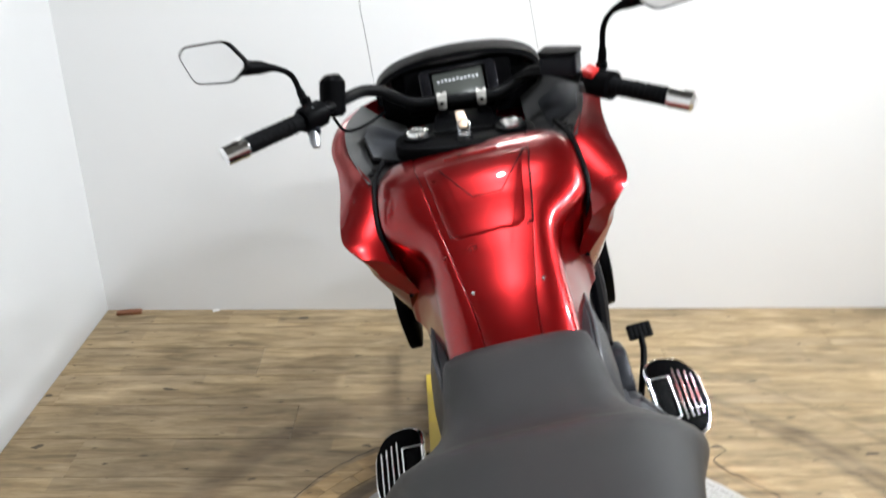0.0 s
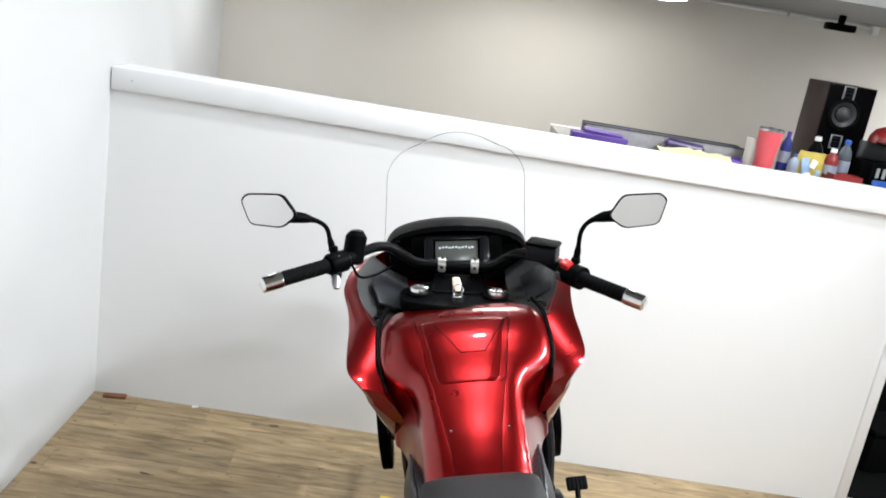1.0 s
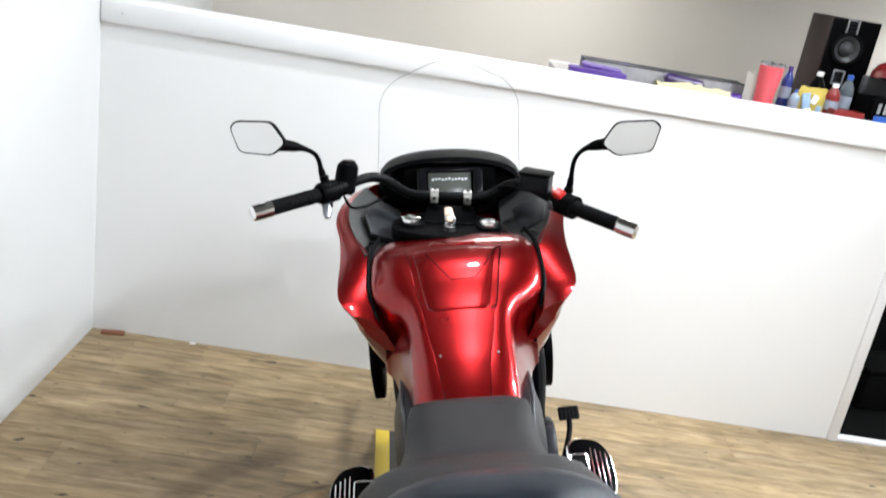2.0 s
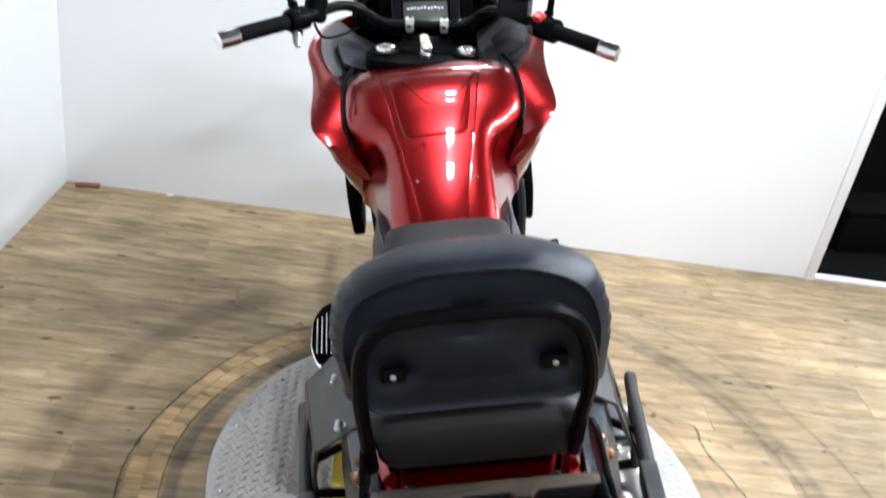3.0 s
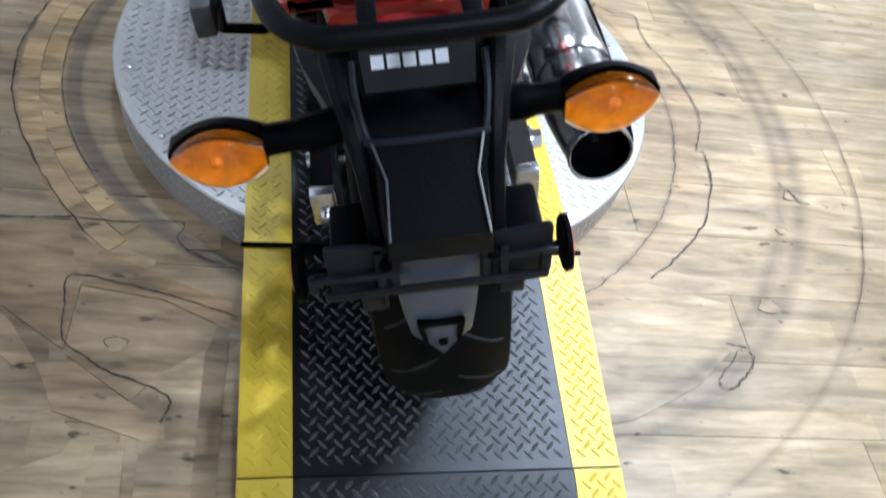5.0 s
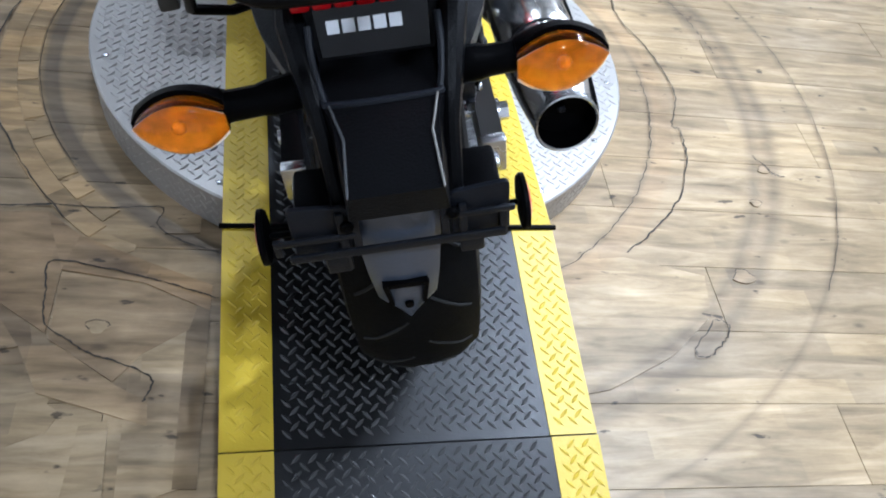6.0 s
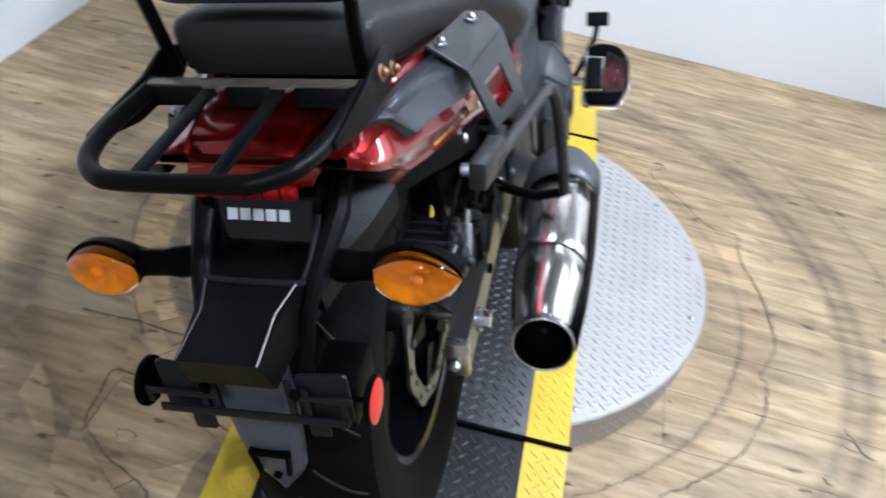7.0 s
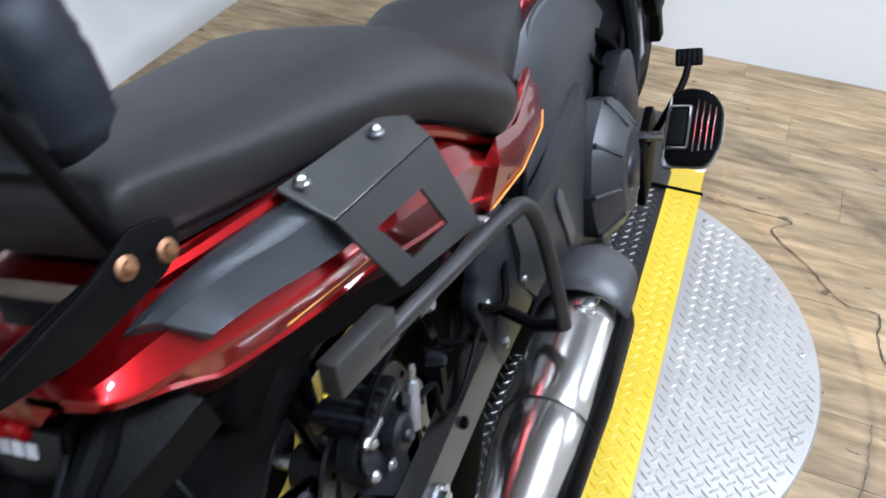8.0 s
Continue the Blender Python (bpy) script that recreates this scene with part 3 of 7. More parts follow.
def dense(stations, n=6):
    """Smooth stations (lists of numbers) along the bike."""
    pts = [np.array(s, float) for s in stations]
    pts = [2 * pts[0] - pts[1]] + pts + [2 * pts[-1] - pts[-2]]
    out = []
    for i in range(1, len(pts) - 2):
        a, b, c, d = pts[i - 1 : i + 3]
        for k in range(n):
            t = k / n
            out.append(0.5 * (2 * b + (c - a) * t + (2 * a - 5 * b + 4 * c - d) * t * t + (3 * b - a - 3 * c + d) * t**3))
    return out + [pts[-2]]


# Fuel tank: y, top, crease half-width, crease height, lower half-width, bottom.
TANK = [
    (0.545, 0.775, 0.150, 0.755, 0.130, 0.62),
    (0.520, 0.806, 0.168, 0.780, 0.140, 0.60),
    (0.450, 0.810, 0.186, 0.782, 0.146, 0.60),
    (0.380, 0.797, 0.189, 0.756, 0.140, 0.58),
    (0.330, 0.776, 0.183, 0.733, 0.160, 0.58),
    (0.300, 0.761, 0.158, 0.722, 0.166, 0.575),
    (0.275, 0.749, 0.130, 0.707, 0.154, 0.575),
    (0.235, 0.732, 0.114, 0.690, 0.142, 0.575),
    (0.170, 0.706, 0.107, 0.668, 0.132, 0.570),
    (0.110, 0.684, 0.105, 0.646, 0.124, 0.565),
    (0.050, 0.658, 0.103, 0.620, 0.114, 0.555),
    (0.000, 0.630, 0.097, 0.600, 0.106, 0.540),
    (-0.040, 0.590, 0.085, 0.560, 0.090, 0.500),
]


def panel_half(y):
    """Half-width of the raised middle panel between the two grooves."""
    return float(np.interp(y, (-0.04, 0.0, 0.06, 0.12, 0.21, 0.31, 0.43, 0.545), (0.036, 0.040, 0.045, 0.0535, 0.0695, 0.0875, 0.106, 0.112)))


def tank_half(s):
    y, zt, w, zc, wl, zb = s
    pw = min(panel_half(y), w * 0.66)
    h = zt - zc
    top = [(0.0, zt)] + [(pw * k, zt - 0.0045 * k * k) for k in (0.3, 0.6, 0.85)]
    groove = [(pw - 0.0012, zt - 0.0045), (pw - 0.0004, zt - 0.0080), (pw + 0.0010, zt - 0.0080), (pw + 0.0018, zt - 0.0042)]
    a, z0 = pw + 0.0018, zt - 0.0042
    shoulder = [(a + (w - a) * math.sin(q), zc + (z0 - zc) * math.cos(q) ** 0.92) for q in (math.pi / 2 * k / 9 for k in range(1, 9))]
    flank = [(w, zc), (w - 0.0015, zc - 0.004)] + [(wl + (w - 0.0015 - wl) * (1 - k) ** 1.6, zc - 0.004 - (zc - 0.004 - zb) * k) for k in (0.2, 0.4, 0.6, 0.8, 1.0)]
    return top + groove + shoulder + flank


tank = part("fuel_tank", loft([body_ring(s[0], tank_half(s)) for s in dense(TANK, 8)]), RED, bike, "glossy metallic red fuel tank", 24)
# Lid over the tank storage: it follows the middle panel and has rounded rear corners.
lid_rings = []
for s in dense(TANK, 14):
    y, zt = s[0], s[1]
    if 0.243 <= y <= 0.425:
        w = panel_half(y) - 0.013
        w -= 0.016 * max(0.0, 1 - (y - 0.243) / 0.014) ** 2 + 0.012 * max(0.0, 1 - (0.425 - y) / 0.012) ** 2
        rise = 0.0016 * min(1.0, (y - 0.243) / 0.004, (0.425 - y) / 0.004) + 0.0004
        lid_rings.append([(x, y, zt - 0.0045 * (x / panel_half(y)) ** 2 + dz) for x, dz in [(-w - 0.0012, -0.004), (-w, rise * 0.6)] + [(w * k, rise) for k in (-0.96, -0.6, -0.2, 0.2, 0.6, 0.96)] + [(w, rise * 0.6), (w + 0.0012, -0.004)]])
part("tank_lid", loft(lid_rings), RED, tank, "raised metallic red lid over the tank storage", 40)
lid_edge = [(r[1][0], r[1][1], r[1][2] - 0.0012) for r in reversed(lid_rings)] + [(x, 0.2424, lid_rings[0][4][2] - 0.0022) for x in (-0.024, 0.0, 0.024)] + [(r[-2][0], r[-2][1], r[-2][2] - 0.0012) for r in lid_rings]
part("lid_gap", tube(lid_edge, 0.0011, 6), BLACK, tank)
part("lid_hinge", box(-0.052, 0.052, 0.440, 0.462, 0.800, 0.8125, 0.004), RED, tank)
for s in (-1, 1):
    part("tank_screw", bolt((s * (panel_half(0.132) + 0.001), 0.132, 0.6885), (0, -0.3, 1), 0.0028, 0.002), STEEL, tank)

# Side cowls either side of the tank, swept out to a point.
def cowl_half():
    rows = []
    # y, inner edge x z, crest x z, tip x z, lower x z, bottom x z
    for y, ix, iz, cx, cz, tx, tz, lx, lz, bx, bz in dense([
        (0.272, 0.176, 0.706, 0.198, 0.716, 0.222, 0.728, 0.200, 0.690, 0.160, 0.640),
        (0.298, 0.183, 0.722, 0.212, 0.743, 0.247, 0.744, 0.214, 0.685, 0.166, 0.600),
        (0.335, 0.188, 0.740, 0.214, 0.769, 0.257, 0.752, 0.220, 0.675, 0.172, 0.570),
        (0.395, 0.192, 0.768, 0.214, 0.790, 0.259, 0.766, 0.224, 0.665, 0.178, 0.530),
        (0.460, 0.194, 0.793, 0.214, 0.802, 0.258, 0.784, 0.226, 0.650, 0.180, 0.500),
        (0.540, 0.222, 0.808, 0.246, 0.828, 0.264, 0.803, 0.234, 0.650, 0.180, 0.480),
        (0.640, 0.248, 0.828, 0.268, 0.850, 0.280, 0.826, 0.240, 0.660, 0.170, 0.480),
        (0.740, 0.234, 0.850, 0.254, 0.868, 0.262, 0.846, 0.216, 0.680, 0.140, 0.500),
        (0.860, 0.182, 0.852, 0.200, 0.866, 0.207, 0.846, 0.170, 0.700, 0.095, 0.560),
        (0.980, 0.090, 0.810, 0.100, 0.820, 0.104, 0.800, 0.090, 0.720, 0.040, 0.640),
    ], 5):
        top = [(ix + (tx - ix) * k, y, iz + (tz - iz) * k + 0.30 * (tx - ix) * k * (1 - k) * 0.9) for k in (0.0, 0.12, 0.3, 0.5, 0.7, 0.88, 1.0)]
        under = [(tx - 0.0015, y, tz - 0.004)] + [(lx + (tx - lx) * (1 - k) ** 1.5, y, tz - 0.004 + (lz - tz) * k) for k in (0.35, 0.7, 1.0)]
        rows.append([(ix - 0.006, y, iz - 0.012)] + top + under + [(bx, y, bz), (bx - 0.02, y, bz), (ix - 0.02, y, iz - 0.03)])
    return loft(rows)


both("side_cowl", cowl_half, RED, bike, "glossy metallic red side cowl swept to a point", 30)
# Black gap between tank and cowls.
for s in (1, -1):
    part("gap_seal", tube([(s * x, y, z) for x, y, z in curve([(0.169, 0.515, 0.811), (0.187, 0.46, 0.795), (0.191, 0.39, 0.767), (0.188, 0.335, 0.740), (0.179, 0.305, 0.713), (0.165, 0.285, 0.670), (0.156, 0.275, 0.635)], 5)], 0.0055, 8), BLACK, bike)


def inner_half():
    rows = []
    for y, ax, az, bx, bz in dense([(0.455, 0.184, 0.790, 0.200, 0.796), (0.520, 0.158, 0.772, 0.220, 0.806), (0.600, 0.134, 0.764, 0.242, 0.826), (0.700, 0.128, 0.772, 0.246, 0.850), (0.800, 0.130, 0.790, 0.214, 0.860)], 4):
        rows.append([(ax, y, az), (ax + (bx - ax) * 0.5, y, az + (bz - az) * 0.38), (bx, y, bz), (bx, y, bz - 0.02), (ax, y, az - 0.03)])
    return loft(rows)


for ob, s in zip(both("inner_panel", inner_half, INNERGREY, bike, "grey plastic inner fairing panel"), (1, -1)):
    part("pocket", sheet([(s * x, y, z) for x, y, z in ((0.150, 0.580, 0.776), (0.208, 0.570, 0.806), (0.226, 0.650, 0.828), (0.216, 0.720, 0.832), (0.146, 0.720, 0.792))], 0.010, 0.003), KNEEGREY, ob, "darker recessed pocket")
    part("vent_slot", lathe([(0.0, 0.0), (0.010, 0.0), (0.010, 0.003), (0.0, 0.003)], (s * 0.187, 0.540, 0.7925), "z", 14), BLACK, ob)
    part("vent_slot", lathe([(0.0, 0.0), (0.008, 0.0), (0.008, 0.003), (0.0, 0.003)], (s * 0.194, 0.502, 0.7955), "z", 14), BLACK, ob)

# Instrument hood, dash and windshield.
hood_rows = []
for k in range(25):
    a = math.pi * k / 24
    x, z = -0.186 * math.cos(a), 0.850 + 0.080 * math.sin(a) ** 0.62
    hood_rows.append([(x * 0.955, 0.782, z - 0.010 - 0.004 * math.sin(a)), (x * 0.985, 0.786, z - 0.002), (x, 0.835, z + 0.002), (x * 0.98, 0.880, z - 0.002), (x * 0.85, 0.97, z - 0.055), (x * 0.80, 0.965, z - 0.07), (x * 0.9, 0.87, z - 0.03)])
part("instrument_hood", loft(hood_rows, False), BLACK, bike, "black instrument hood", 50)
dash = part("dash_panel", join(box(-0.176, 0.176, 0.81, 0.85, 0.770, 0.868, 0.008), box(-0.15, 0.15, 0.82, 0.86, 0.84, 0.898, 0.012), box(-0.12, 0.12, 0.79, 0.81, 0.80, 0.900, 0.01)), BLACK, bike)
TILTD = Matrix.Translation((0, 0.772, 0.860)) @ pose(0, 0, 0, -32)
part("display", box(-0.056, 0.056, -0.004, 0.004, -0.026, 0.030, 0.003, m=TILTD), LCD, dash, "grey liquid crystal display")
part("bezel", join(box(-0.085, -0.060, -0.012, 0.008, -0.04, 0.036, 0.004, m=TILTD), box(0.060, 0.085, -0.012, 0.008, -0.04, 0.036, 0.004, m=TILTD), box(-0.08, 0.08, -0.01, 0.008, 0.032, 0.042, 0.003, m=TILTD), box(-0.08, 0.08, -0.01, 0.008, -0.044, -0.030, 0.003, m=TILTD)), BLACKGLOSS, dash)
for i in range(11):
    part("scale_mark", box(-0.046 + i * 0.0085, -0.0405 + i * 0.0085, -0.0052, -0.0042, 0.008 + 0.0012 * (i % 3), 0.0125 + 0.0012 * (i % 3), m=TILTD), LETTER, dash)
part("display_patch", box(0.006, 0.034, -0.0116, -0.0102, -0.043, -0.033, m=TILTD), mat("pale_sticker", (0.45, 0.43, 0.36), 0.5), dash)
ws_rows = []
for k in range(13):
    t = k / 12
    y, z = 0.905 - 0.205 * t**1.15, 0.835 + 0.345 * t
    w = 0.195 - 0.030 * t if t < 0.6 else (0.177 - 0.004 * (t - 0.6)) * math.sqrt(max(0.0, 1 - ((t - 0.6) / 0.4) ** 2.6 * 0.82))
    n = 16
    ws_rows.append([(w * (2 * i / n - 1), y + 0.05 * (1 - (2 * i / n - 1) ** 2), z - 0.012 * (2 * i / n - 1) ** 2) for i in range(n + 1)])
ws = loft(ws_rows, False, False)
shield = part("windshield", ws, CLEAR, bike, "clear acrylic windshield", 60)
thick = shield.modifiers.new("thickness", "SOLIDIFY")
thick.thickness, thick.use_rim = 0.003, False
shield.visible_shadow = False
edge = [r[0] for r in ws_rows] + ws_rows[-1][1:-1] + [r[-1] for r in reversed(ws_rows)]
part("windshield_edge", tube(edge, 0.0006, 5), SILVERGREY, shield, "thin grey edge of the windshield")
part("nose", loft([[(x * w, y, z + dz) for x, dz in ((0, 0.02), (0.7, 0.01), (1, -0.02), (0.8, -0.12), (0, -0.16), (-0.8, -0.12), (-1, -0.02), (-0.7, 0.01))] for y, w, z in ((0.86, 0.17, 0.82), (0.95, 0.13, 0.80), (1.02, 0.07, 0.77))]), RED, bike, "red nose cowl")
part("headlight", lathe([(0.0, 0.06), (0.05, 0.055), (0.075, 0.03), (0.08, 0.0)], (0, 0.985, 0.735), "y", 24), CHROME, bike, "clear headlight under the nose")

# Steering: top yoke, forks, bars.
STEER = Matrix.Translation((-0.022, 0.685, 0.855)) @ pose(0, 0, 0, 0, 7.0, -2.0) @ Matrix.Translation((0, -0.685, -0.855))


def spart(name, bm, material, parent, label="", sharp=35):
    bm.transform(STEER)
    return part(name, bm, material, parent, label, sharp)


YOKE_AT = Matrix.Translation((0.013, 0.010, 0.004))


def ypart(name, bm, material, parent, label="", sharp=35):
    bm.transform(YOKE_AT)
    return spart(name, bm, material, parent, label, sharp)


yoke = ypart("top_yoke", join(slab(round_poly([(-0.135, 0.50), (-0.05, 0.475), (0.05, 0.475), (0.135, 0.50), (0.140, 0.58), (0.06, 0.66), (-0.06, 0.66), (-0.140, 0.58)], 0.03), "xy", 0.785, 0.812, 0.004), slab(round_poly([(-0.065, 0.56), (0.065, 0.56), (0.06, 0.70), (-0.06, 0.70)], 0.02), "xy", 0.795, 0.818, 0.005)), BLACK, bike, "black top yoke")
for s in (-1, 1):
    ypart("fork_cap", join(lathe([(0.0, 0.006), (0.011, 0.006), (0.012, 0.009), (0.018, 0.009), (0.022, 0.007), (0.023, 0.003), (0.023, -0.004)], (s * 0.092, 0.552, 0.822), "z", 24), lathe([(0.0, 0.013), (0.005, 0.013), (0.006, 0.005)], (s * 0.092, 0.552, 0.822), "z", 6)), CHROME, yoke, "bright fork cap bolt")
    ypart("fork_clamp", join(lathe([(0.024, 0.0), (0.031, 0.0), (0.032, -0.004), (0.032, -0.03)], (s * 0.092, 0.552, 0.819), "z", 24), box(s * 0.092 - 0.010, s * 0.092 + 0.010, 0.512, 0.528, 0.795, 0.812, 0.003)), BLACK, yoke)
    riser = ypart("handlebar_riser", box(s * 0.041 - 0.010, s * 0.041 + 0.010, 0.668, 0.694, 0.80, 0.838, 0.004), BLACK, yoke)
    ypart("riser_clamp", join(rod((s * 0.041 - 0.010, 0.676, 0.850), (s * 0.041 + 0.010, 0.676, 0.850), 0.0165, 18), box(s * 0.041 - 0.009, s * 0.041 + 0.009, 0.650, 0.664, 0.836, 0.856, 0.003)), CLAMPGREY, riser, "pale metal bar clamp")
    ypart("clamp_bolt", bolt((s * 0.041, 0.652, 0.849), (0, -1.0, 0.3), 0.0045, 0.004), BLACK, riser)
    ypart("clamp_bolt", bolt((s * 0.041, 0.672, 0.865), (0, -0.3, 0.9), 0.0045, 0.004), CHROME, riser)
ign = ypart("ignition_lock", lathe([(0.0, 0.012), (0.012, 0.012), (0.015, 0.008), (0.018, 0.0), (0.02, -0.03)], (0, 0.515, 0.812), "z", 20), BLACKGLOSS, yoke, "black ignition lock")
ypart("lock_ring", lathe([(0.0095, 0.0135), (0.0125, 0.0135), (0.013, 0.012), (0.0095, 0.012)], (0, 0.515, 0.812), "z", 20, True), STEEL, ign, "bright ring of the lock")
ypart("key_fob", tube([(0.0, 0.532, 0.830), (-0.003, 0.548, 0.842), (-0.006, 0.566, 0.852)], [0.007, 0.011, 0.009], 10, flat=0.3), mat("tan_key_fob", (0.62, 0.45, 0.33), 0.5), yoke, "tan key fob on a split ring")
ypart("key_ring", tube([(0.012 * math.cos(a), 0.530 + 0.004 * math.sin(a), 0.834 + 0.012 * math.sin(a)) for a in (2 * math.pi * k / 16 for k in range(17))], 0.0013, 6), STEEL, yoke)
BARS = [(0, 0.683, 0.852), (0.065, 0.684, 0.852), (0.098, 0.690, 0.856), (0.135, 0.698, 0.874), (0.160, 0.694, 0.888), (0.195, 0.665, 0.896), (0.245, 0.570, 0.897), (0.290, 0.507, 0.893), (0.350, 0.462, 0.884), (0.395, 0.430, 0.876)]
half_bar = curve(BARS, 5)
bar_line = [Vector((-p.x, p.y, p.z)) for p in reversed(half_bar[1:])] + half_bar
bar = spart("handlebar", tube(bar_line, 0.0125, 14), STEELBLACK, bike, "bent black handlebar")
for s in (-1, 1):
    def sx(*p):
        return (s * p[0], p[1], p[2])
    grip = spart("grip", tube([sx(0.292, 0.505, 0.893), sx(0.300, 0.499, 0.892), sx(0.350, 0.462, 0.884), sx(0.382, 0.439, 0.8785)], [0.018, 0.0165, 0.0165, 0.0175], 18), RUBBER, bar, "black rubber grip")
    for i in range(9):
        t = i / 8
        a, b = Vector(sx(0.305, 0.495, 0.891)), Vector(sx(0.376, 0.443, 0.880))
        p = a.lerp(b, t)
        d = (b - a).normalized()
        spart("grip_rib", tube([p - d * 0.0022, p + d * 0.0022], 0.0177, 18), RUBBER, grip)
    spart("bar_end", tube([sx(0.382, 0.439, 0.8785), sx(0.386, 0.436, 0.878), sx(0.412, 0.417, 0.873), sx(0.420, 0.411, 0.872), sx(0.423, 0.409, 0.871)], [0.016, 0.0195, 0.0185, 0.0185, 0.012], 20), CHROME, bar, "chrome bar end weight")
    p0, p1 = Vector(sx(0.252, 0.552, 0.896)), Vector(sx(0.290, 0.508, 0.893))
    sw = spart("switch_housing", tube([p0, p0.lerp(p1, 0.15), p0.lerp(p1, 0.85), p1], [0.018, 0.026, 0.027, 0.022], 14), BLACK, bar, "black switch housing")
    spart("switch_screw", bolt(p0.lerp(p1, 0.4) + Vector((0, -0.02, 0.018)), (0, -0.7, 0.7), 0.004, 0.003), STEEL, sw)
    if s < 0:
        spart("horn_button", box(-0.282, -0.258, 0.500, 0.520, 0.862, 0.880, 0.004), GREYDK, sw)
        spart("turn_switch", tube([(-0.272, 0.512, 0.872), (-0.268, 0.492, 0.856), (-0.266, 0.484, 0.846)], [0.010, 0.011, 0.007], 10), ALU, sw, "pale grey turn switch")
        spart("mode_switch", box(-0.290, -0.262, 0.518, 0.530, 0.898, 0.914, 0.004), GREYPL, sw)
        can = spart("accessory_socket", tube([(-0.236, 0.612, 0.945), (-0.236, 0.608, 0.938), (-0.240, 0.598, 0.905), (-0.242, 0.592, 0.880), (-0.242, 0.590, 0.872)], [0.020, 0.026, 0.026, 0.026, 0.018], 16), BLACK, bar, "black round accessory socket clamped to the bar")
        spart("socket_cap", lathe([(0, 0.006), (0.017, 0.006), (0.018, 0.0)], (-0.236, 0.612, 0.944), "z", 16), BLACKGLOSS, can)
        spart("clutch_cable", tube(curve([(-0.245, 0.600, 0.868), (-0.225, 0.600, 0.838), (-0.19, 0.640, 0.832), (-0.15, 0.70, 0.84)], 6), 0.0035, 8), BLACK, bar, "black cable end")
    else:
        spart("kill_switch", box(0.250, 0.276, 0.522, 0.545, 0.912, 0.930, 0.004, m=Matrix.Translation((0.262, 0.534, 0.9)) @ pose(0, 0, 0, 25, 15, -45) @ Matrix.Translation((-0.262, -0.534, -0.9))), REDPLASTIC, sw, "red engine stop switch")
        spart("start_button", box(0.236, 0.256, 0.520, 0.536, 0.880, 0.900, 0.004), GREYPL, sw)
        res = spart("brake_reservoir", slab(round_poly([(0.168, 0.585), (0.235, 0.555), (0.255, 0.605), (0.188, 0.640)], 0.012), "xy", 0.905, 0.943, 0.004), GREYDK, bar, "dark brake fluid reservoir")
        spart("reservoir_lid", slab(round_poly([(0.165, 0.583), (0.236, 0.552), (0.258, 0.606), (0.187, 0.643)], 0.012), "xy", 0.944, 0.951, 0.002), BLACK, res)
        spart("sight_glass", lathe([(0, 0.004), (0.008, 0.004), (0.009, 0.0)], (0.20, 0.575, 0.922), "y", 14), LCD, res)
        spart("throttle_collar", tube([(0.278, 0.522, 0.894), (0.296, 0.503, 0.8925)], 0.0275, 18), BLACK, bar)
        spart("brake_hose", tube(curve([(0.185, 0.62, 0.90), (0.14, 0.68, 0.885), (0.10, 0.72, 0.85), (0.07, 0.73, 0.78)], 6), 0.005, 8), BLACK, bar, "black brake hose")
    spart("lever", tube(curve([sx(0.235, 0.605, 0.893), sx(0.275, 0.575, 0.890), sx(0.33, 0.530, 0.882), sx(0.385, 0.488, 0.876), sx(0.398, 0.480, 0.876)], 4), [0.006] * 16 + [0.009], 10, flat=0.8), BLACK, bar, "black hand lever")

# Mirrors.
for s, dx, dz in ((-1, -0.016, -0.024), (1, -0.004, 0.016)):
    line = [(0.283, 0.545, 0.915, 0.0), (0.287, 0.548, 0.945, 0.2), (0.291, 0.545, 0.985, 0.5), (0.305, 0.530, 1.010, 0.75), (0.330, 0.510, 1.025, 0.9), (0.362, 0.485, 1.036, 1.0)]
    stem = spart("mirror_stem", tube(curve([(s * x + dx * f, y, z + dz * f) for x, y, z, f in line], 5), [0.008] * 6 + [0.0055] * 10 + [0.006, 0.007, 0.008, 0.010, 0.012, 0.013, 0.013, 0.014, 0.014, 0.014], 12), BLACK, bike, "black mirror stem")
    spart("stem_nut", lathe([(0.0, 0.012), (0.010, 0.012), (0.012, 0.0), (0.0, 0.0)], (s * 0.283, 0.545, 0.918), "z", 6), BLACK, stem)
    shape = [(-0.066, -0.013), (-0.033, 0.036), (0.050, 0.038), (0.065, 0.024), (0.046, -0.033), (-0.031, -0.041)]
    if s < 0:
        shape = [(-u, v) for u, v in reversed(shape)]
    out = round_poly(shape, 0.014, 4)
    M4 = Matrix.Translation((s * 0.398 + dx, 0.462, 1.056 + dz)) @ pose(0, 0, 0, -6, -5, -9 if s < 0 else -4)
    shell = loft([[(u * k, y, v * k) for u, v in out] for y, k in ((0.030, 0.35), (0.026, 0.70), (0.012, 0.95), (0.0, 1.0), (-0.004, 1.0), (-0.006, 0.985))])
    shell.transform(M4)
    spart("mirror_housing", shell, BLACK, stem, "black mirror housing")
    glass_bm = slab([(u * 0.935, v * 0.91) for u, v in out], "xz", -0.0072, -0.0062)
    glass_bm.transform(M4)
    spart("mirror_glass", glass_bm, MIRROR, stem, "mirror glass")

# Front end, mostly hidden: fork legs, wheel, fender.
for s in (-1, 1):
    spart("fork_leg", join(rod((s * 0.092, 0.560, 0.80), (s * 0.092, 0.70, 0.55), 0.0205), rod((s * 0.092, 0.70, 0.55), (s * 0.092, 0.842, 0.30), 0.027)), STEEL, bike, "steel fork leg")
FW = (0.0, 0.885, 0.306)


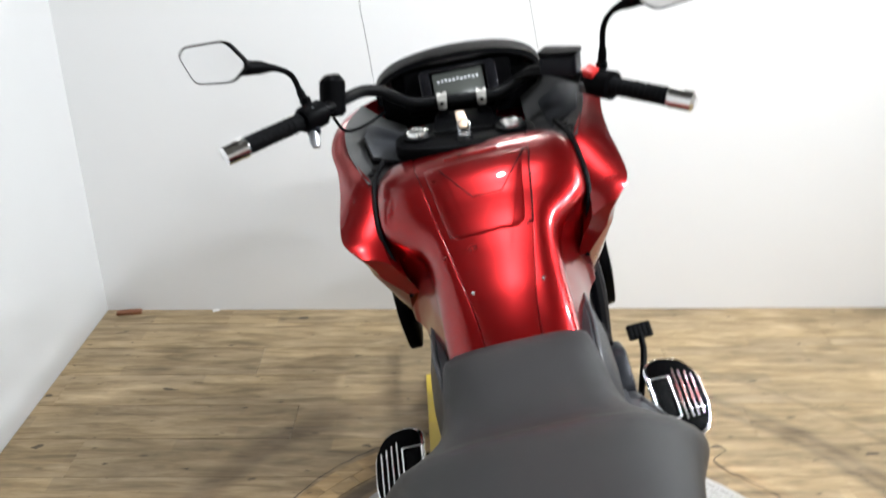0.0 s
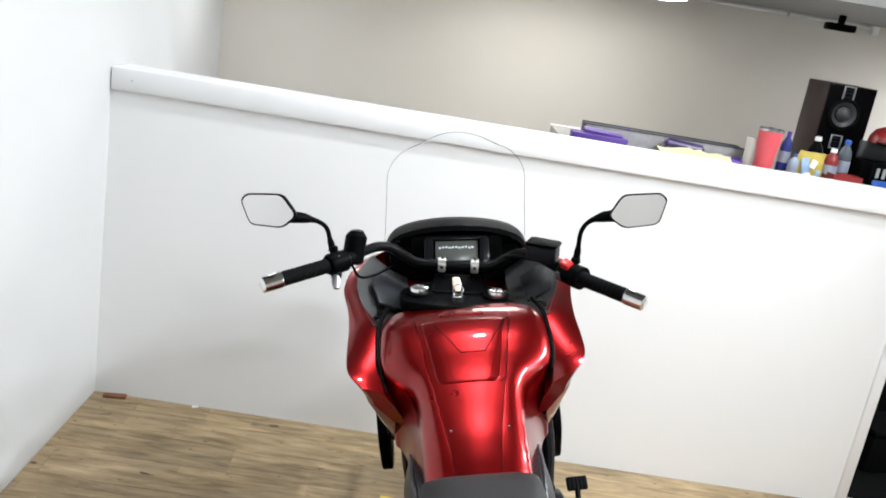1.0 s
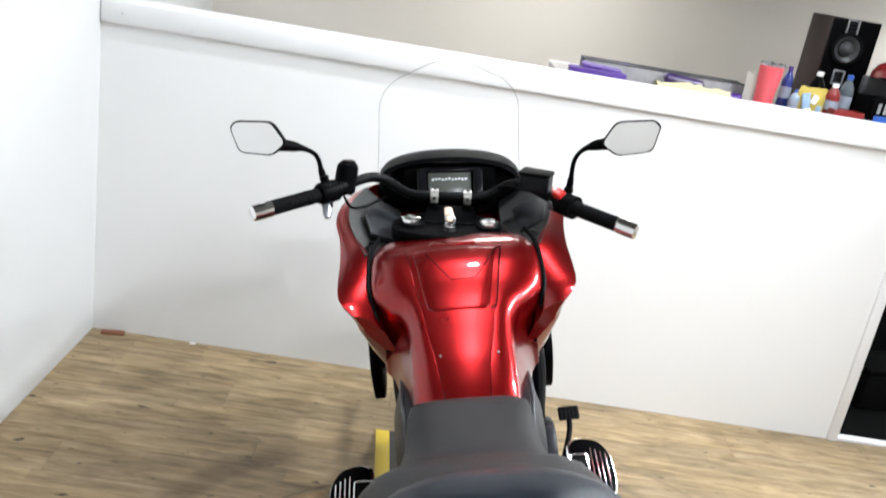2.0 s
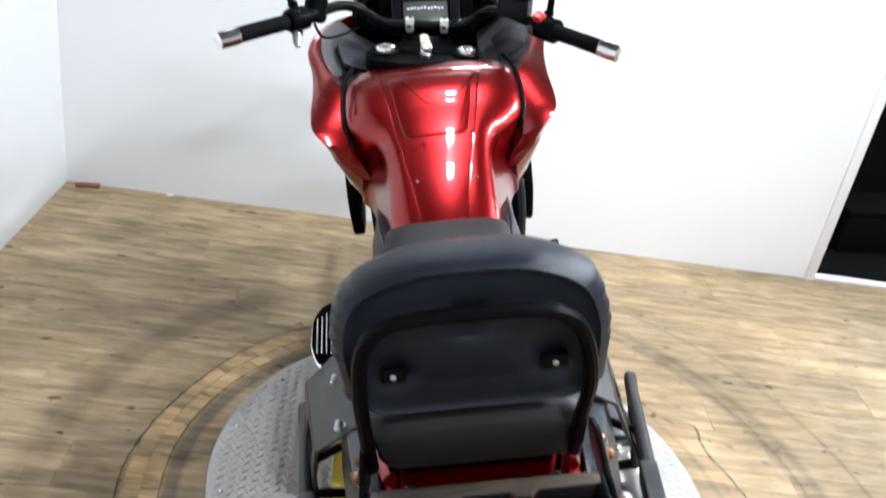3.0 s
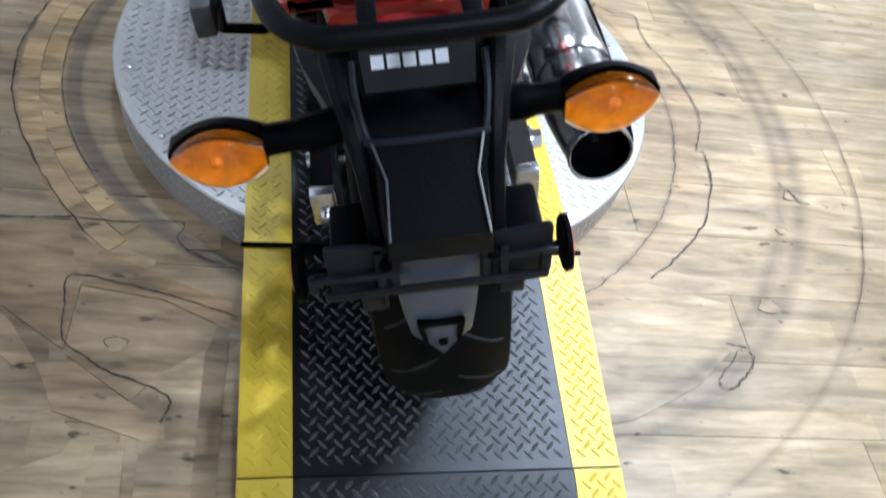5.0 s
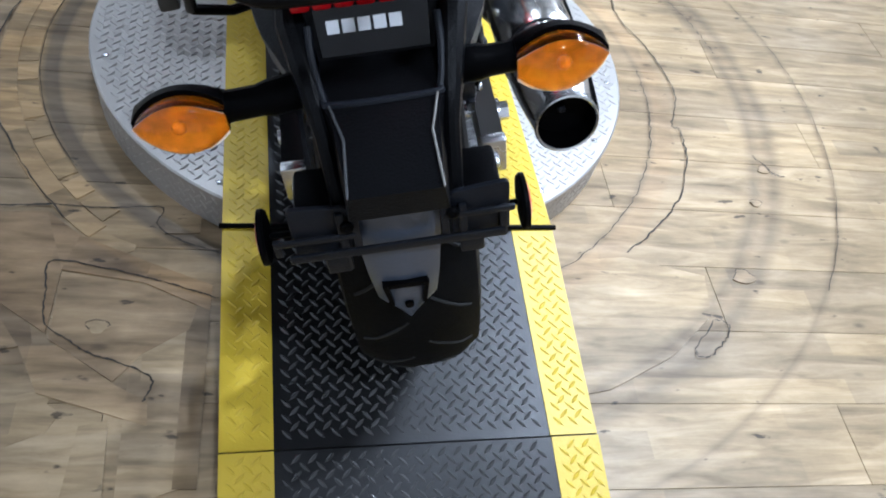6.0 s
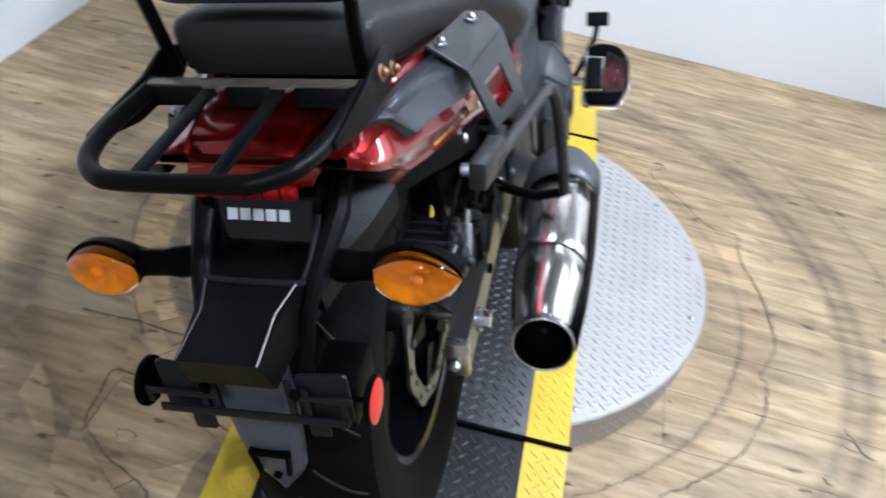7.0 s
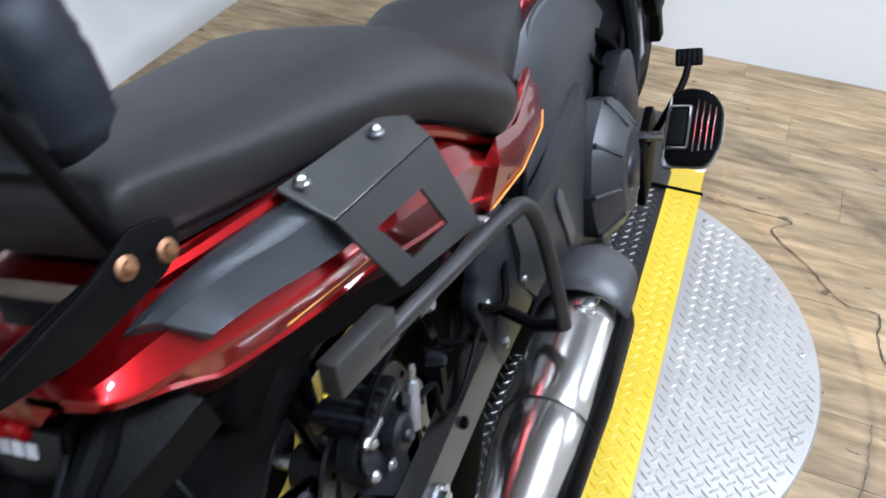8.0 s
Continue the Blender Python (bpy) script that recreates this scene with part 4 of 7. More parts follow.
def wheel(name, centre, radius, width, rim_r, label):
    w2 = width / 2
    wh = part(name, lathe([(0.0, -0.03), (0.03, -0.035), (0.035, 0.0), (0.03, 0.035), (0.0, 0.03)], centre, "x", 24), ENGINE, bike, label)
    prof = [(rim_r - 0.004, -w2 * 0.72), (rim_r + 0.02, -w2 * 0.88), (radius - 0.055, -w2), (radius - 0.025, -w2 * 0.92), (radius - 0.008, -w2 * 0.60), (radius, -w2 * 0.2), (radius, w2 * 0.2), (radius - 0.008, w2 * 0.60), (radius - 0.025, w2 * 0.92), (radius - 0.055, w2), (rim_r + 0.02, w2 * 0.88), (rim_r - 0.004, w2 * 0.72)]
    tyre = part("tyre", lathe(prof, centre, "x", 72), RUBBER, wh, "black rubber tyre with slanted grooves")
    part("rim", lathe([(rim_r, -w2 * 0.74), (rim_r - 0.012, -w2 * 0.70), (rim_r - 0.022, -w2 * 0.3), (rim_r - 0.022, w2 * 0.3), (rim_r - 0.012, w2 * 0.70), (rim_r, w2 * 0.74)], centre, "x", 72), BLACKGLOSS, wh, "black cast rim")
    for k in range(5):
        a = 2 * math.pi * k / 5 + 0.3
        for da in (-0.12, 0.12):
            d0, d1 = Vector((0, math.cos(a), math.sin(a))), Vector((0, math.cos(a + da), math.sin(a + da)))
            part("spoke", tube([Vector(centre) + d0 * 0.028, Vector(centre) + d1 * (rim_r - 0.018)], [0.013, 0.010], 8), BLACKGLOSS, wh)
    n = 22
    for k in range(n):
        for side in (-1, 1):
            a0 = 2 * math.pi * (k + (0.5 if side > 0 else 0)) / n
            line = []
            for j in range(5):
                t = j / 4
                a = a0 + 0.16 * t
                x = side * (0.010 + t * (w2 * 0.78 - 0.010))
                q = abs(x) / w2
                rr = radius - (0.008 * (max(0, q - 0.2) / 0.4) ** 1.5 if q < 0.6 else 0.008 + 0.017 * (q - 0.6) / 0.32) - 0.0005
                line.append(Vector(centre) + Vector((x, rr * math.cos(a), rr * math.sin(a))))
            part("groove", tube(line, 0.0022, 5), GROOVE, tyre)
    return wh


GROOVE = mat("tyre_groove", (0.004, 0.004, 0.004), 0.9, 0, 0.1)
wheel("front_wheel", FW, 0.300, 0.118, 0.216, "black cast front wheel")
fend = []
for k in range(15):
    a = radians(20 + 150 * k / 14)
    r = 0.318
    fend.append([(x, FW[1] + (r + dr) * math.cos(a), FW[2] + (r + dr) * math.sin(a)) for x, dr in ((-0.072, -0.05), (-0.068, -0.01), (-0.03, 0.012), (0.03, 0.012), (0.068, -0.01), (0.072, -0.05))])
part("front_fender", loft(fend, False, False), RED, bike, "red front mudguard").modifiers.new("thickness", "SOLIDIFY").thickness = 0.003

# Lower guards, engine and frame.
def guard_half():
    return slab(round_poly([(0.62, 0.66), (0.64, 0.52), (0.53, 0.415), (0.45, 0.415), (0.41, 0.52), (0.46, 0.64)], 0.03), "yz", 0.188, 0.214, 0.006)


both("engine_guard_panel", guard_half, BLACK, bike, "black plastic lower side panel")
part("radiator", box(-0.17, 0.17, 0.60, 0.64, 0.30, 0.60, 0.006), BLACK, bike)
part("radiator_duct", loft([body_ring(y, [(0, zt), (w * 0.9, zt), (w, (zt + zb) / 2), (w * 0.9, zb), (0, zb)]) for y, w, zt, zb in ((0.10, 0.11, 0.55, 0.30), (0.35, 0.15, 0.60, 0.25), (0.60, 0.16, 0.66, 0.26), (0.80, 0.14, 0.72, 0.40))]), BLACK, bike)
engine = part("engine", join(box(-0.145, 0.145, -0.18, 0.33, 0.13, 0.37, 0.02), box(-0.13, 0.13, 0.18, 0.42, 0.25, 0.46, 0.02)), ENGINE, bike, "dark grey engine")


def cover(points, x0, x1, name, material, label=""):
    bm = slab(round_poly(points, 0.025, 4), "yz", x0, x1, 0.008)
    return part(name, bm, material, engine, label)


CLUTCH = [(0.02, 0.225), (0.005, 0.315), (0.045, 0.392), (0.135, 0.425), (0.205, 0.390), (0.230, 0.290), (0.185, 0.200), (0.095, 0.178)]
cy_, cz_ = 0.115, 0.300
ecov = part("clutch_cover", loft([[(x, cy_ + (y - cy_) * k, cz_ + (z - cz_) * k) for y, z in round_poly(CLUTCH, 0.02, 2)] for x, k in ((0.140, 1.0), (0.168, 1.0), (0.173, 0.97), (0.192, 0.80), (0.206, 0.62), (0.209, 0.58), (0.209, 0.10))]), KNEEGREY, engine, "faceted grey cast clutch cover", 18)
for k in range(8):
    yy, zz = CLUTCH[k]
    part("cover_bolt", bolt((0.170, cy_ + (yy - cy_) * 0.93, cz_ + (zz - cz_) * 0.93), (1, 0, 0), 0.006, 0.006), ENGINE, engine)
    part("cover_rib", tube([(0.171, cy_ + (yy - cy_) * 0.95, cz_ + (zz - cz_) * 0.95), (0.207, cy_ + (yy - cy_) * 0.62, cz_ + (zz - cz_) * 0.62)], 0.0035, 6), KNEEGREY, ecov)
part("cover_boss", lathe([(0.0, 0.008), (0.026, 0.008), (0.032, 0.004), (0.034, 0.0)], (0.208, cy_, cz_), "x", 24), ENGINE, ecov)
cover([(0.20, 0.26), (0.19, 0.40), (0.25, 0.45), (0.33, 0.42), (0.35, 0.30), (0.29, 0.24)], 0.14, 0.176, "generator_cover", ENGINE, "dark cast side cover")
part("left_cover", slab(round_poly([(-0.05, 0.18), (-0.06, 0.34), (0.05, 0.40), (0.19, 0.36), (0.2, 0.2)], 0.03), "yz", -0.185, -0.145, 0.008), ENGINE, engine)
for s in (-1, 1):
    part("frame_tube", tube(curve([(s * 0.15, 0.36, 0.62), (s * 0.16, 0.38, 0.50), (s * 0.155, 0.40, 0.36), (s * 0.13, 0.30, 0.15), (s * 0.12, 0.0, 0.12)], 5), 0.016, 10), GREYDK, bike, "dark frame tube")
    part("hose", tube(curve([(s * 0.12, 0.24, 0.50), (s * 0.15, 0.28, 0.45), (s * 0.14, 0.33, 0.40), (s * 0.15, 0.42, 0.37)], 5), 0.010, 8), BLACK, bike)
    part("hose", tube(curve([(s * 0.13, 0.20, 0.47), (s * 0.158, 0.27, 0.40), (s * 0.15, 0.36, 0.44)], 5), 0.006, 8), BLACK, bike)
    part("front_bracket", box(min(s * 0.13, s * 0.165), max(s * 0.13, s * 0.165), 0.40, 0.47, 0.34, 0.47, 0.006), ALU, bike)

# Knee panels beside the tank and the centre body below it.
def knee_half():
    rows = []
    for y, tx, tz, mx, mz, bx, bz in dense([(0.30, 0.128, 0.560, 0.150, 0.50, 0.140, 0.44), (0.18, 0.126, 0.606, 0.150, 0.54, 0.145, 0.42), (0.08, 0.119, 0.622, 0.146, 0.55, 0.148, 0.40), (0.0, 0.112, 0.610, 0.140, 0.55, 0.148, 0.38), (-0.07, 0.104, 0.575, 0.128, 0.50, 0.145, 0.36), (-0.14, 0.10, 0.50, 0.125, 0.44, 0.14, 0.33)], 5):
        rows.append([(tx - 0.018, y, tz - 0.006), (tx, y, tz), (tx + 0.008, y, tz - 0.010), (mx, y, mz), (bx, y, bz), (bx - 0.03, y, bz)])
    return loft(rows)


for ob, s in zip(both("knee_panel", knee_half, KNEEGREY, bike, "mid grey plastic knee panel"), (1, -1)):
    # Ridge in a paler grey than the panel, its highlight put into the colour.
    part("knee_ridge", tube([(s * x, y, z) for x, y, z in curve([(0.130, 0.20, 0.604), (0.127, 0.09, 0.618), (0.120, 0.02, 0.610), (0.117, -0.02, 0.580)], 6)], 0.004, 8), GREYPL, ob)


def lower_side_half():
    rows = []
    for y, tz, bz, x in dense([(0.10, 0.47, 0.38, 0.150), (0.02, 0.46, 0.26, 0.158), (-0.08, 0.44, 0.22, 0.160), (-0.18, 0.44, 0.26, 0.158), (-0.26, 0.46, 0.36, 0.150)], 4):
        rows.append([(x - 0.03, y, tz), (x - 0.004, y, tz), (x, y, (tz + bz) / 2), (x - 0.01, y, bz), (x - 0.03, y, bz)])
    return loft(rows)


both("lower_side_panel", lower_side_half, KNEEGREY, bike, "mid grey plastic side panel")
both("side_panel_slot", lambda: slab(round_poly([(-0.10, 0.30), (-0.13, 0.40), (-0.11, 0.42), (-0.07, 0.31)], 0.012), "yz", 0.158, 0.164, 0.002), GREYPL, bike)

# Seat: y, crown, half-width, edge height, bottom.
SEAT = [
    (0.030, 0.644, 0.098, 0.634, 0.58, 0.090),
    (0.022, 0.656, 0.107, 0.642, 0.57, 0.098),
    (-0.005, 0.663, 0.112, 0.641, 0.56, 0.102),
    (-0.050, 0.664, 0.117, 0.630, 0.55, 0.106),
    (-0.100, 0.664, 0.120, 0.620, 0.545, 0.108),
    (-0.145, 0.666, 0.130, 0.616, 0.545, 0.112),
    (-0.185, 0.672, 0.152, 0.620, 0.55, 0.124),
    (-0.225, 0.686, 0.176, 0.632, 0.56, 0.134),
    (-0.265, 0.708, 0.188, 0.650, 0.58, 0.138),
    (-0.305, 0.744, 0.184, 0.672, 0.612, 0.136),
    (-0.350, 0.776, 0.172, 0.700, 0.648, 0.133),
    (-0.430, 0.793, 0.147, 0.738, 0.697, 0.124),
    (-0.540, 0.812, 0.124, 0.772, 0.730, 0.110),
    (-0.640, 0.832, 0.110, 0.802, 0.752, 0.097),
    (-0.700, 0.845, 0.104, 0.824, 0.766, 0.090),
    (-0.730, 0.849, 0.102, 0.833, 0.776, 0.090),
    (-0.745, 0.845, 0.099, 0.831, 0.784, 0.086),
    (-0.754, 0.830, 0.092, 0.818, 0.789, 0.078),
]


def seat_half(s):
    y, zt, w, ze, zb, wb = s
    h = zt - ze
    return [(0.0, zt), (w * 0.35, zt - 0.02 * h), (w * 0.62, zt - 0.10 * h), (w * 0.82, zt - 0.32 * h), (w * 0.94, zt - 0.64 * h), (w * 0.985, zt - 0.84 * h), (w, ze - 0.002), (w * 0.97 + wb * 0.03, ze - (ze - zb) * 0.22), (w * 0.80 + wb * 0.20, ze - (ze - zb) * 0.48), (w * 0.42 + wb * 0.58, ze - (ze - zb) * 0.78), (wb + 0.002, zb + 0.003), (wb, zb)]


seat = part("seat", loft([body_ring(s[0], seat_half(s)) for s in dense(SEAT, 6)]), SEATVINYL, bike, "stepped grey-black vinyl double seat", 45)
for s in (-1, 1):
    part("seat_seam", tube([(s * (p[2] * 0.42 + p[5] * 0.58 + 0.0005), p[0], p[3] - (p[3] - p[4]) * 0.78) for p in dense(SEAT, 4)], 0.0018, 6), BLACK, seat)
part("seat_step_seam", tube([(p.x, p.y, p.z) for p in curve([(-0.160, -0.238, 0.664), (-0.10, -0.243, 0.686), (0, -0.246, 0.697), (0.10, -0.243, 0.686), (0.160, -0.238, 0.664)], 5)], 0.0013, 6), BLACK, seat)

# Red tail: a long body under the seat with the side wings.
TAIL = [
    (0.080, 0.480, 0.085, 0.470, 0.455),
    (0.030, 0.560, 0.106, 0.500, 0.470),
    (-0.060, 0.540, 0.120, 0.510, 0.460),
    (-0.180, 0.550, 0.134, 0.525, 0.470),
    (-0.280, 0.595, 0.150, 0.560, 0.490),
    (-0.360, 0.662, 0.155, 0.610, 0.520),
    (-0.460, 0.704, 0.152, 0.635, 0.560),
    (-0.560, 0.730, 0.149, 0.664, 0.604),
    (-0.660, 0.750, 0.139, 0.684, 0.634),
    (-0.740, 0.763, 0.128, 0.708, 0.656),
    (-0.765, 0.765, 0.124, 0.716, 0.676),
    (-0.790, 0.765, 0.121, 0.724, 0.700),
    (-0.818, 0.763, 0.116, 0.731, 0.722),
    (-0.836, 0.760, 0.109, 0.742, 0.735),
    (-0.846, 0.756, 0.094, 0.750, 0.744),
]


def spine_half(y):
    """Half-width of the flat red panel down the middle of the tail."""
    return float(np.interp(y, (-0.87, -0.80, -0.70, -0.60), (0.048, 0.062, 0.084, 0.092)))


def tail_half(s):
    y, zt, w, ze, zb = s
    sink = 0.034 * min(1.0, max(0.0, (-0.64 - y) / 0.06))
    xi = min(spine_half(y) + 0.007, w * 0.80)
    zi = zt - 0.004
    return [(0.0, zt - sink), (xi - 0.003, zt - sink), (xi, zi - 0.004), (xi + 0.004, zi), (xi + (w - xi) * 0.45, zi - (zi - ze) * 0.22), (xi + (w - xi) * 0.78, zi - (zi - ze) * 0.42), (w * 0.982, ze + 0.004), (w, ze), (w * 0.99, ze - 0.006), (w * 0.93, (ze + zb) / 2), (w * 0.945, (ze + zb) / 2 - 0.004), (w * 0.78, zb), (0.0, zb)]


tail = part("tail_cowl", loft([body_ring(s[0], tail_half(s)) for s in dense(TAIL, 6)]), RED, bike, "glossy metallic red tail cowl", 25)
spine_rings = []
for y, z, dz in ((-0.60, 0.744, 0.03), (-0.66, 0.753, 0.03), (-0.70, 0.759, 0.03), (-0.74, 0.763, 0.03), (-0.78, 0.765, 0.03), (-0.805, 0.763, 0.03), (-0.825, 0.758, 0.028), (-0.840, 0.749, 0.02), (-0.847, 0.740, 0.010)):
    w = spine_half(y)
    off = -0.012 * min(1.0, max(0.0, (-0.68 - y) / 0.14))
    spine_rings.append([(x + off, yy, zz) for x, yy, zz in [(-w - 0.002, y, z - dz), (-w, y, z - 0.005), (-w + 0.004, y, z - 0.001), (-w * 0.5, y, z + 0.0005), (0, y, z + 0.001), (w * 0.5, y, z + 0.0005), (w - 0.004, y, z - 0.001), (w, y, z - 0.005), (w + 0.002, y, z - dz)]])
part("tail_spine", loft(spine_rings), RED, tail, "flat metallic red panel down the middle of the tail", 30)
for s in (-1, 1):
    part("tail_screw", bolt((s * 0.070, -0.756, 0.764), (0, 0, 1), 0.0045, 0.003), STEEL, tail, "bright screw at the seat's end")
    part("seat_edge_trim", tube([(s * x, y, z) for x, y, z in curve([(0.100, 0.05, 0.555), (0.122, -0.05, 0.560), (0.140, -0.16, 0.566), (0.146, -0.24, 0.580), (0.142, -0.30, 0.612), (0.138, -0.36, 0.655), (0.132, -0.43, 0.694), (0.118, -0.54, 0.728), (0.106, -0.64, 0.747), (0.098, -0.70, 0.757), (0.088, -0.74, 0.762)], 4)], 0.008, 8), RED, bike, "red edge below the seat")
    part("side_wing", loft([[(s * x, y, z) for x, y, z in r] for r in ([(0.098, 0.045, 0.560), (0.108, 0.03, 0.528), (0.110, 0.02, 0.500), (0.09, 0.03, 0.50)], [(0.120, -0.06, 0.550), (0.138, -0.07, 0.520), (0.136, -0.08, 0.494), (0.11, -0.07, 0.50)], [(0.146, -0.19, 0.566), (0.156, -0.20, 0.541), (0.150, -0.21, 0.507), (0.12, -0.2, 0.51)], [(0.160, -0.29, 0.606), (0.164, -0.30, 0.580), (0.152, -0.33, 0.528), (0.12, -0.32, 0.54)])]), RED, bike, "glossy red side wing below the seat")
    part("wing_stripe", tube([(s * 0.1125, 0.018, 0.502), (s * 0.138, -0.08, 0.496), (s * 0.1525, -0.21, 0.510), (s * 0.155, -0.325, 0.531)], 0.0016, 6), ORANGELINE, bike, "thin orange pinstripe")
    for dz in (0.0, 0.007):
        part("tail_stripe", tube([(s * 0.1440, -0.54, 0.642 + dz), (s * 0.1385, -0.60, 0.654 + dz), (s * 0.1300, -0.68, 0.669 + dz)], 0.0012, 6), GOLDLINE, bike, "thin gold pinstripe")


def grey_cover_half():
    rows = []
    for ya, ax, az, yb, bx, bz, yc, cx, cz in dense([(-0.786, 0.095, 0.750, -0.770, 0.115, 0.748, -0.752, 0.132, 0.724), (-0.783, 0.096, 0.757, -0.766, 0.117, 0.754, -0.748, 0.1345, 0.727), (-0.72, 0.101, 0.757, -0.71, 0.128, 0.750, -0.70, 0.142, 0.718), (-0.66, 0.106, 0.748, -0.66, 0.137, 0.739, -0.65, 0.150, 0.704), (-0.60, 0.113, 0.738, -0.60, 0.144, 0.729, -0.59, 0.157, 0.690), (-0.52, 0.122, 0.726, -0.52, 0.152, 0.715, -0.51, 0.165, 0.676)], 3):
        rows.append([(ax, ya, az - 0.014), (ax, ya, az - 0.002), (ax + 0.002, ya, az), ((ax + bx) / 2, (ya + yb) / 2, (az + bz) / 2 + 0.003), (bx - 0.002, yb, bz + 0.001), (bx + 0.001, yb, bz - 0.001), ((bx + cx) / 2, (yb + yc) / 2, (bz + cz) / 2 - 0.001), (cx, yc, cz), (cx - 0.012, yc, cz - 0.006)])
    return loft(rows)


both("grab_cover", grey_cover_half, SILVERGREY, bike, "grey metallic side cover beside the seat", 30)

# Bag brackets and rails.
def framed(outer, inner, thick):
    """A flat plate with a window: both loops are laid into the plane of the outer loop's first, second and last corner."""
    o, q = [Vector(p) for p in outer], [Vector(p) for p in inner]
    n = (o[1] - o[0]).cross(o[-1] - o[0]).normalized()
    o, q = [p - n * (p - o[0]).dot(n) for p in o], [p - n * (p - o[0]).dot(n) for p in q]
    bm = bmesh.new()
    loops = [[bm.verts.new(p + n * h) for p in loop] for h in (-thick / 2, thick / 2) for loop in (o, q)]
    m = len(o)
    for i in range(m):
        j = (i + 1) % m
        bm.faces.new((loops[0][i], loops[0][j], loops[1][j], loops[1][i]))
        bm.faces.new((loops[2][i], loops[2][j], loops[3][j], loops[3][i]))
        bm.faces.new((loops[0][i], loops[0][j], loops[2][j], loops[2][i]))
        bm.faces.new((loops[1][i], loops[1][j], loops[3][j], loops[3][i]))
    return bm


for s in (-1, 1):
    A, B_, C, D = (0.116, -0.622, 0.757), (0.131, -0.478, 0.738), (0.172, -0.462, 0.710), (0.158, -0.618, 0.726)
    E, F = (0.188, -0.455, 0.606), (0.182, -0.592, 0.640)
    W = [(0.166, -0.582, 0.694), (0.175, -0.508, 0.684), (0.183, -0.498, 0.638), (0.178, -0.562, 0.646)]

    o = 0.0 if s > 0 else 0.008
    if s < 0:
        # The bracket on this side is bent further out.
        A, B_, C, D = (0.112, -0.632, 0.747), (0.131, -0.488, 0.728), (0.206, -0.450, 0.672), (0.172, -0.628, 0.706)
        E, F = (0.214, -0.440, 0.590), (0.190, -0.600, 0.626)
        W = [(0.180, -0.590, 0.686), (0.200, -0.508, 0.664), (0.206, -0.498, 0.622), (0.188, -0.566, 0.636)]

    def sd(*pts):
        return [(s * (p[0] + o), p[1], p[2]) for p in pts]

    br = part("bag_bracket", join(sheet(sd(A, B_, (0.150, -0.455, 0.728), C, D), 0.004, 0.001), framed(sd(D, C, E, F), sd(*W), 0.004)), BRACKET, bike, "grey powder-coated bag bracket with a cut-out window", 20)
    for xx, yy, zz in ((0.129, -0.605, 0.752), (0.143, -0.502, 0.737)) if s > 0 else ((0.143, -0.614, 0.729), (0.158, -0.505, 0.711)):
        part("bracket_bolt", join(bolt((s * (xx + o), yy, zz), (s * 0.2, 0.1, 1), 0.0075, 0.003), bolt((s * (xx + o), yy, zz + 0.002), (s * 0.2, 0.1, 1), 0.005, 0.007)), STEEL, br, "bright dome-head bolt")
    rail = part("bag_rail", tube(curve([(s * (0.190 + o), -0.665, 0.640), (s * (0.204 + o), -0.56, 0.624), (s * (0.219 + o), -0.44, 0.606), (s * (0.227 + o), -0.402, 0.594), (s * (0.234 + o), -0.388, 0.555), (s * (0.240 + o), -0.386, 0.48), (s * (0.243 + o), -0.388, 0.415)], 5), 0.0085, 12), RAILGREY, bike, "black bent bag rail")
    part("rail_block", box(min(s * (0.176 + o), s * (0.196 + o)), max(s * (0.176 + o), s * (0.196 + o)), -0.718, -0.636, 0.632, 0.664, 0.003, m=Matrix.Translation((s * (0.186 + o), -0.68, 0.645)) @ pose(0, 0, 0, -8, 0, -s * 6) @ Matrix.Translation((-s * (0.186 + o), 0.68, -0.645))), BRACKET, rail, "grey rail end block")
    part("rail_plate", slab(round_poly([(-0.60, 0.628), (-0.44, 0.602), (-0.44, 0.590), (-0.60, 0.612)], 0.004), "yz", min(s * (0.193 + o), s * (0.199 + o)), max(s * (0.193 + o), s * (0.199 + o)), 0.001), BRACKET, rail)
    part("rail_stay", tube([(s * (0.204 + o), -0.55, 0.622), (s * 0.180, -0.50, 0.60), (s * 0.14, -0.47, 0.58)], 0.006, 8), STEELBLACK, rail)
    part("rail_stay", tube([(s * (0.243 + o), -0.388, 0.417), (s * 0.20, -0.37, 0.395), (s * 0.14, -0.34, 0.39)], 0.008, 8), STEELBLACK, rail)

# Luggage rack.
RACK = [(0.101, -0.800, 0.800), (0.1025, -0.86, 0.801), (0.100, -0.905, 0.802), (0.090, -0.938, 0.802), (0.070, -0.959, 0.802), (0.045, -0.965, 0.802)]
rack_line = [(-x, y, z) for x, y, z in RACK] + [(x, y, z) for x, y, z in reversed(RACK)]
rack = part("luggage_rack", tube(curve(rack_line, 5), 0.0082, 14), STEELBLACK, bike, "black steel luggage rack")
# Cross plate: a flat strip that runs out into the two long bars, with folded-down lips between them.
plate_ = [(-0.101, -0.801), (0.101, -0.801), (0.101, -0.815), (0.046, -0.815), (0.0385, -0.824), (0.0275, -0.824), (0.020, -0.815), (-0.020, -0.815), (-0.0275, -0.824), (-0.0385, -0.824), (-0.046, -0.815), (-0.101, -0.815)]
part("cross_plate", slab(plate_, "xy", 0.8035, 0.8085, 0.0012), RACKSHEEN, rack, "flat cross plate of the rack")
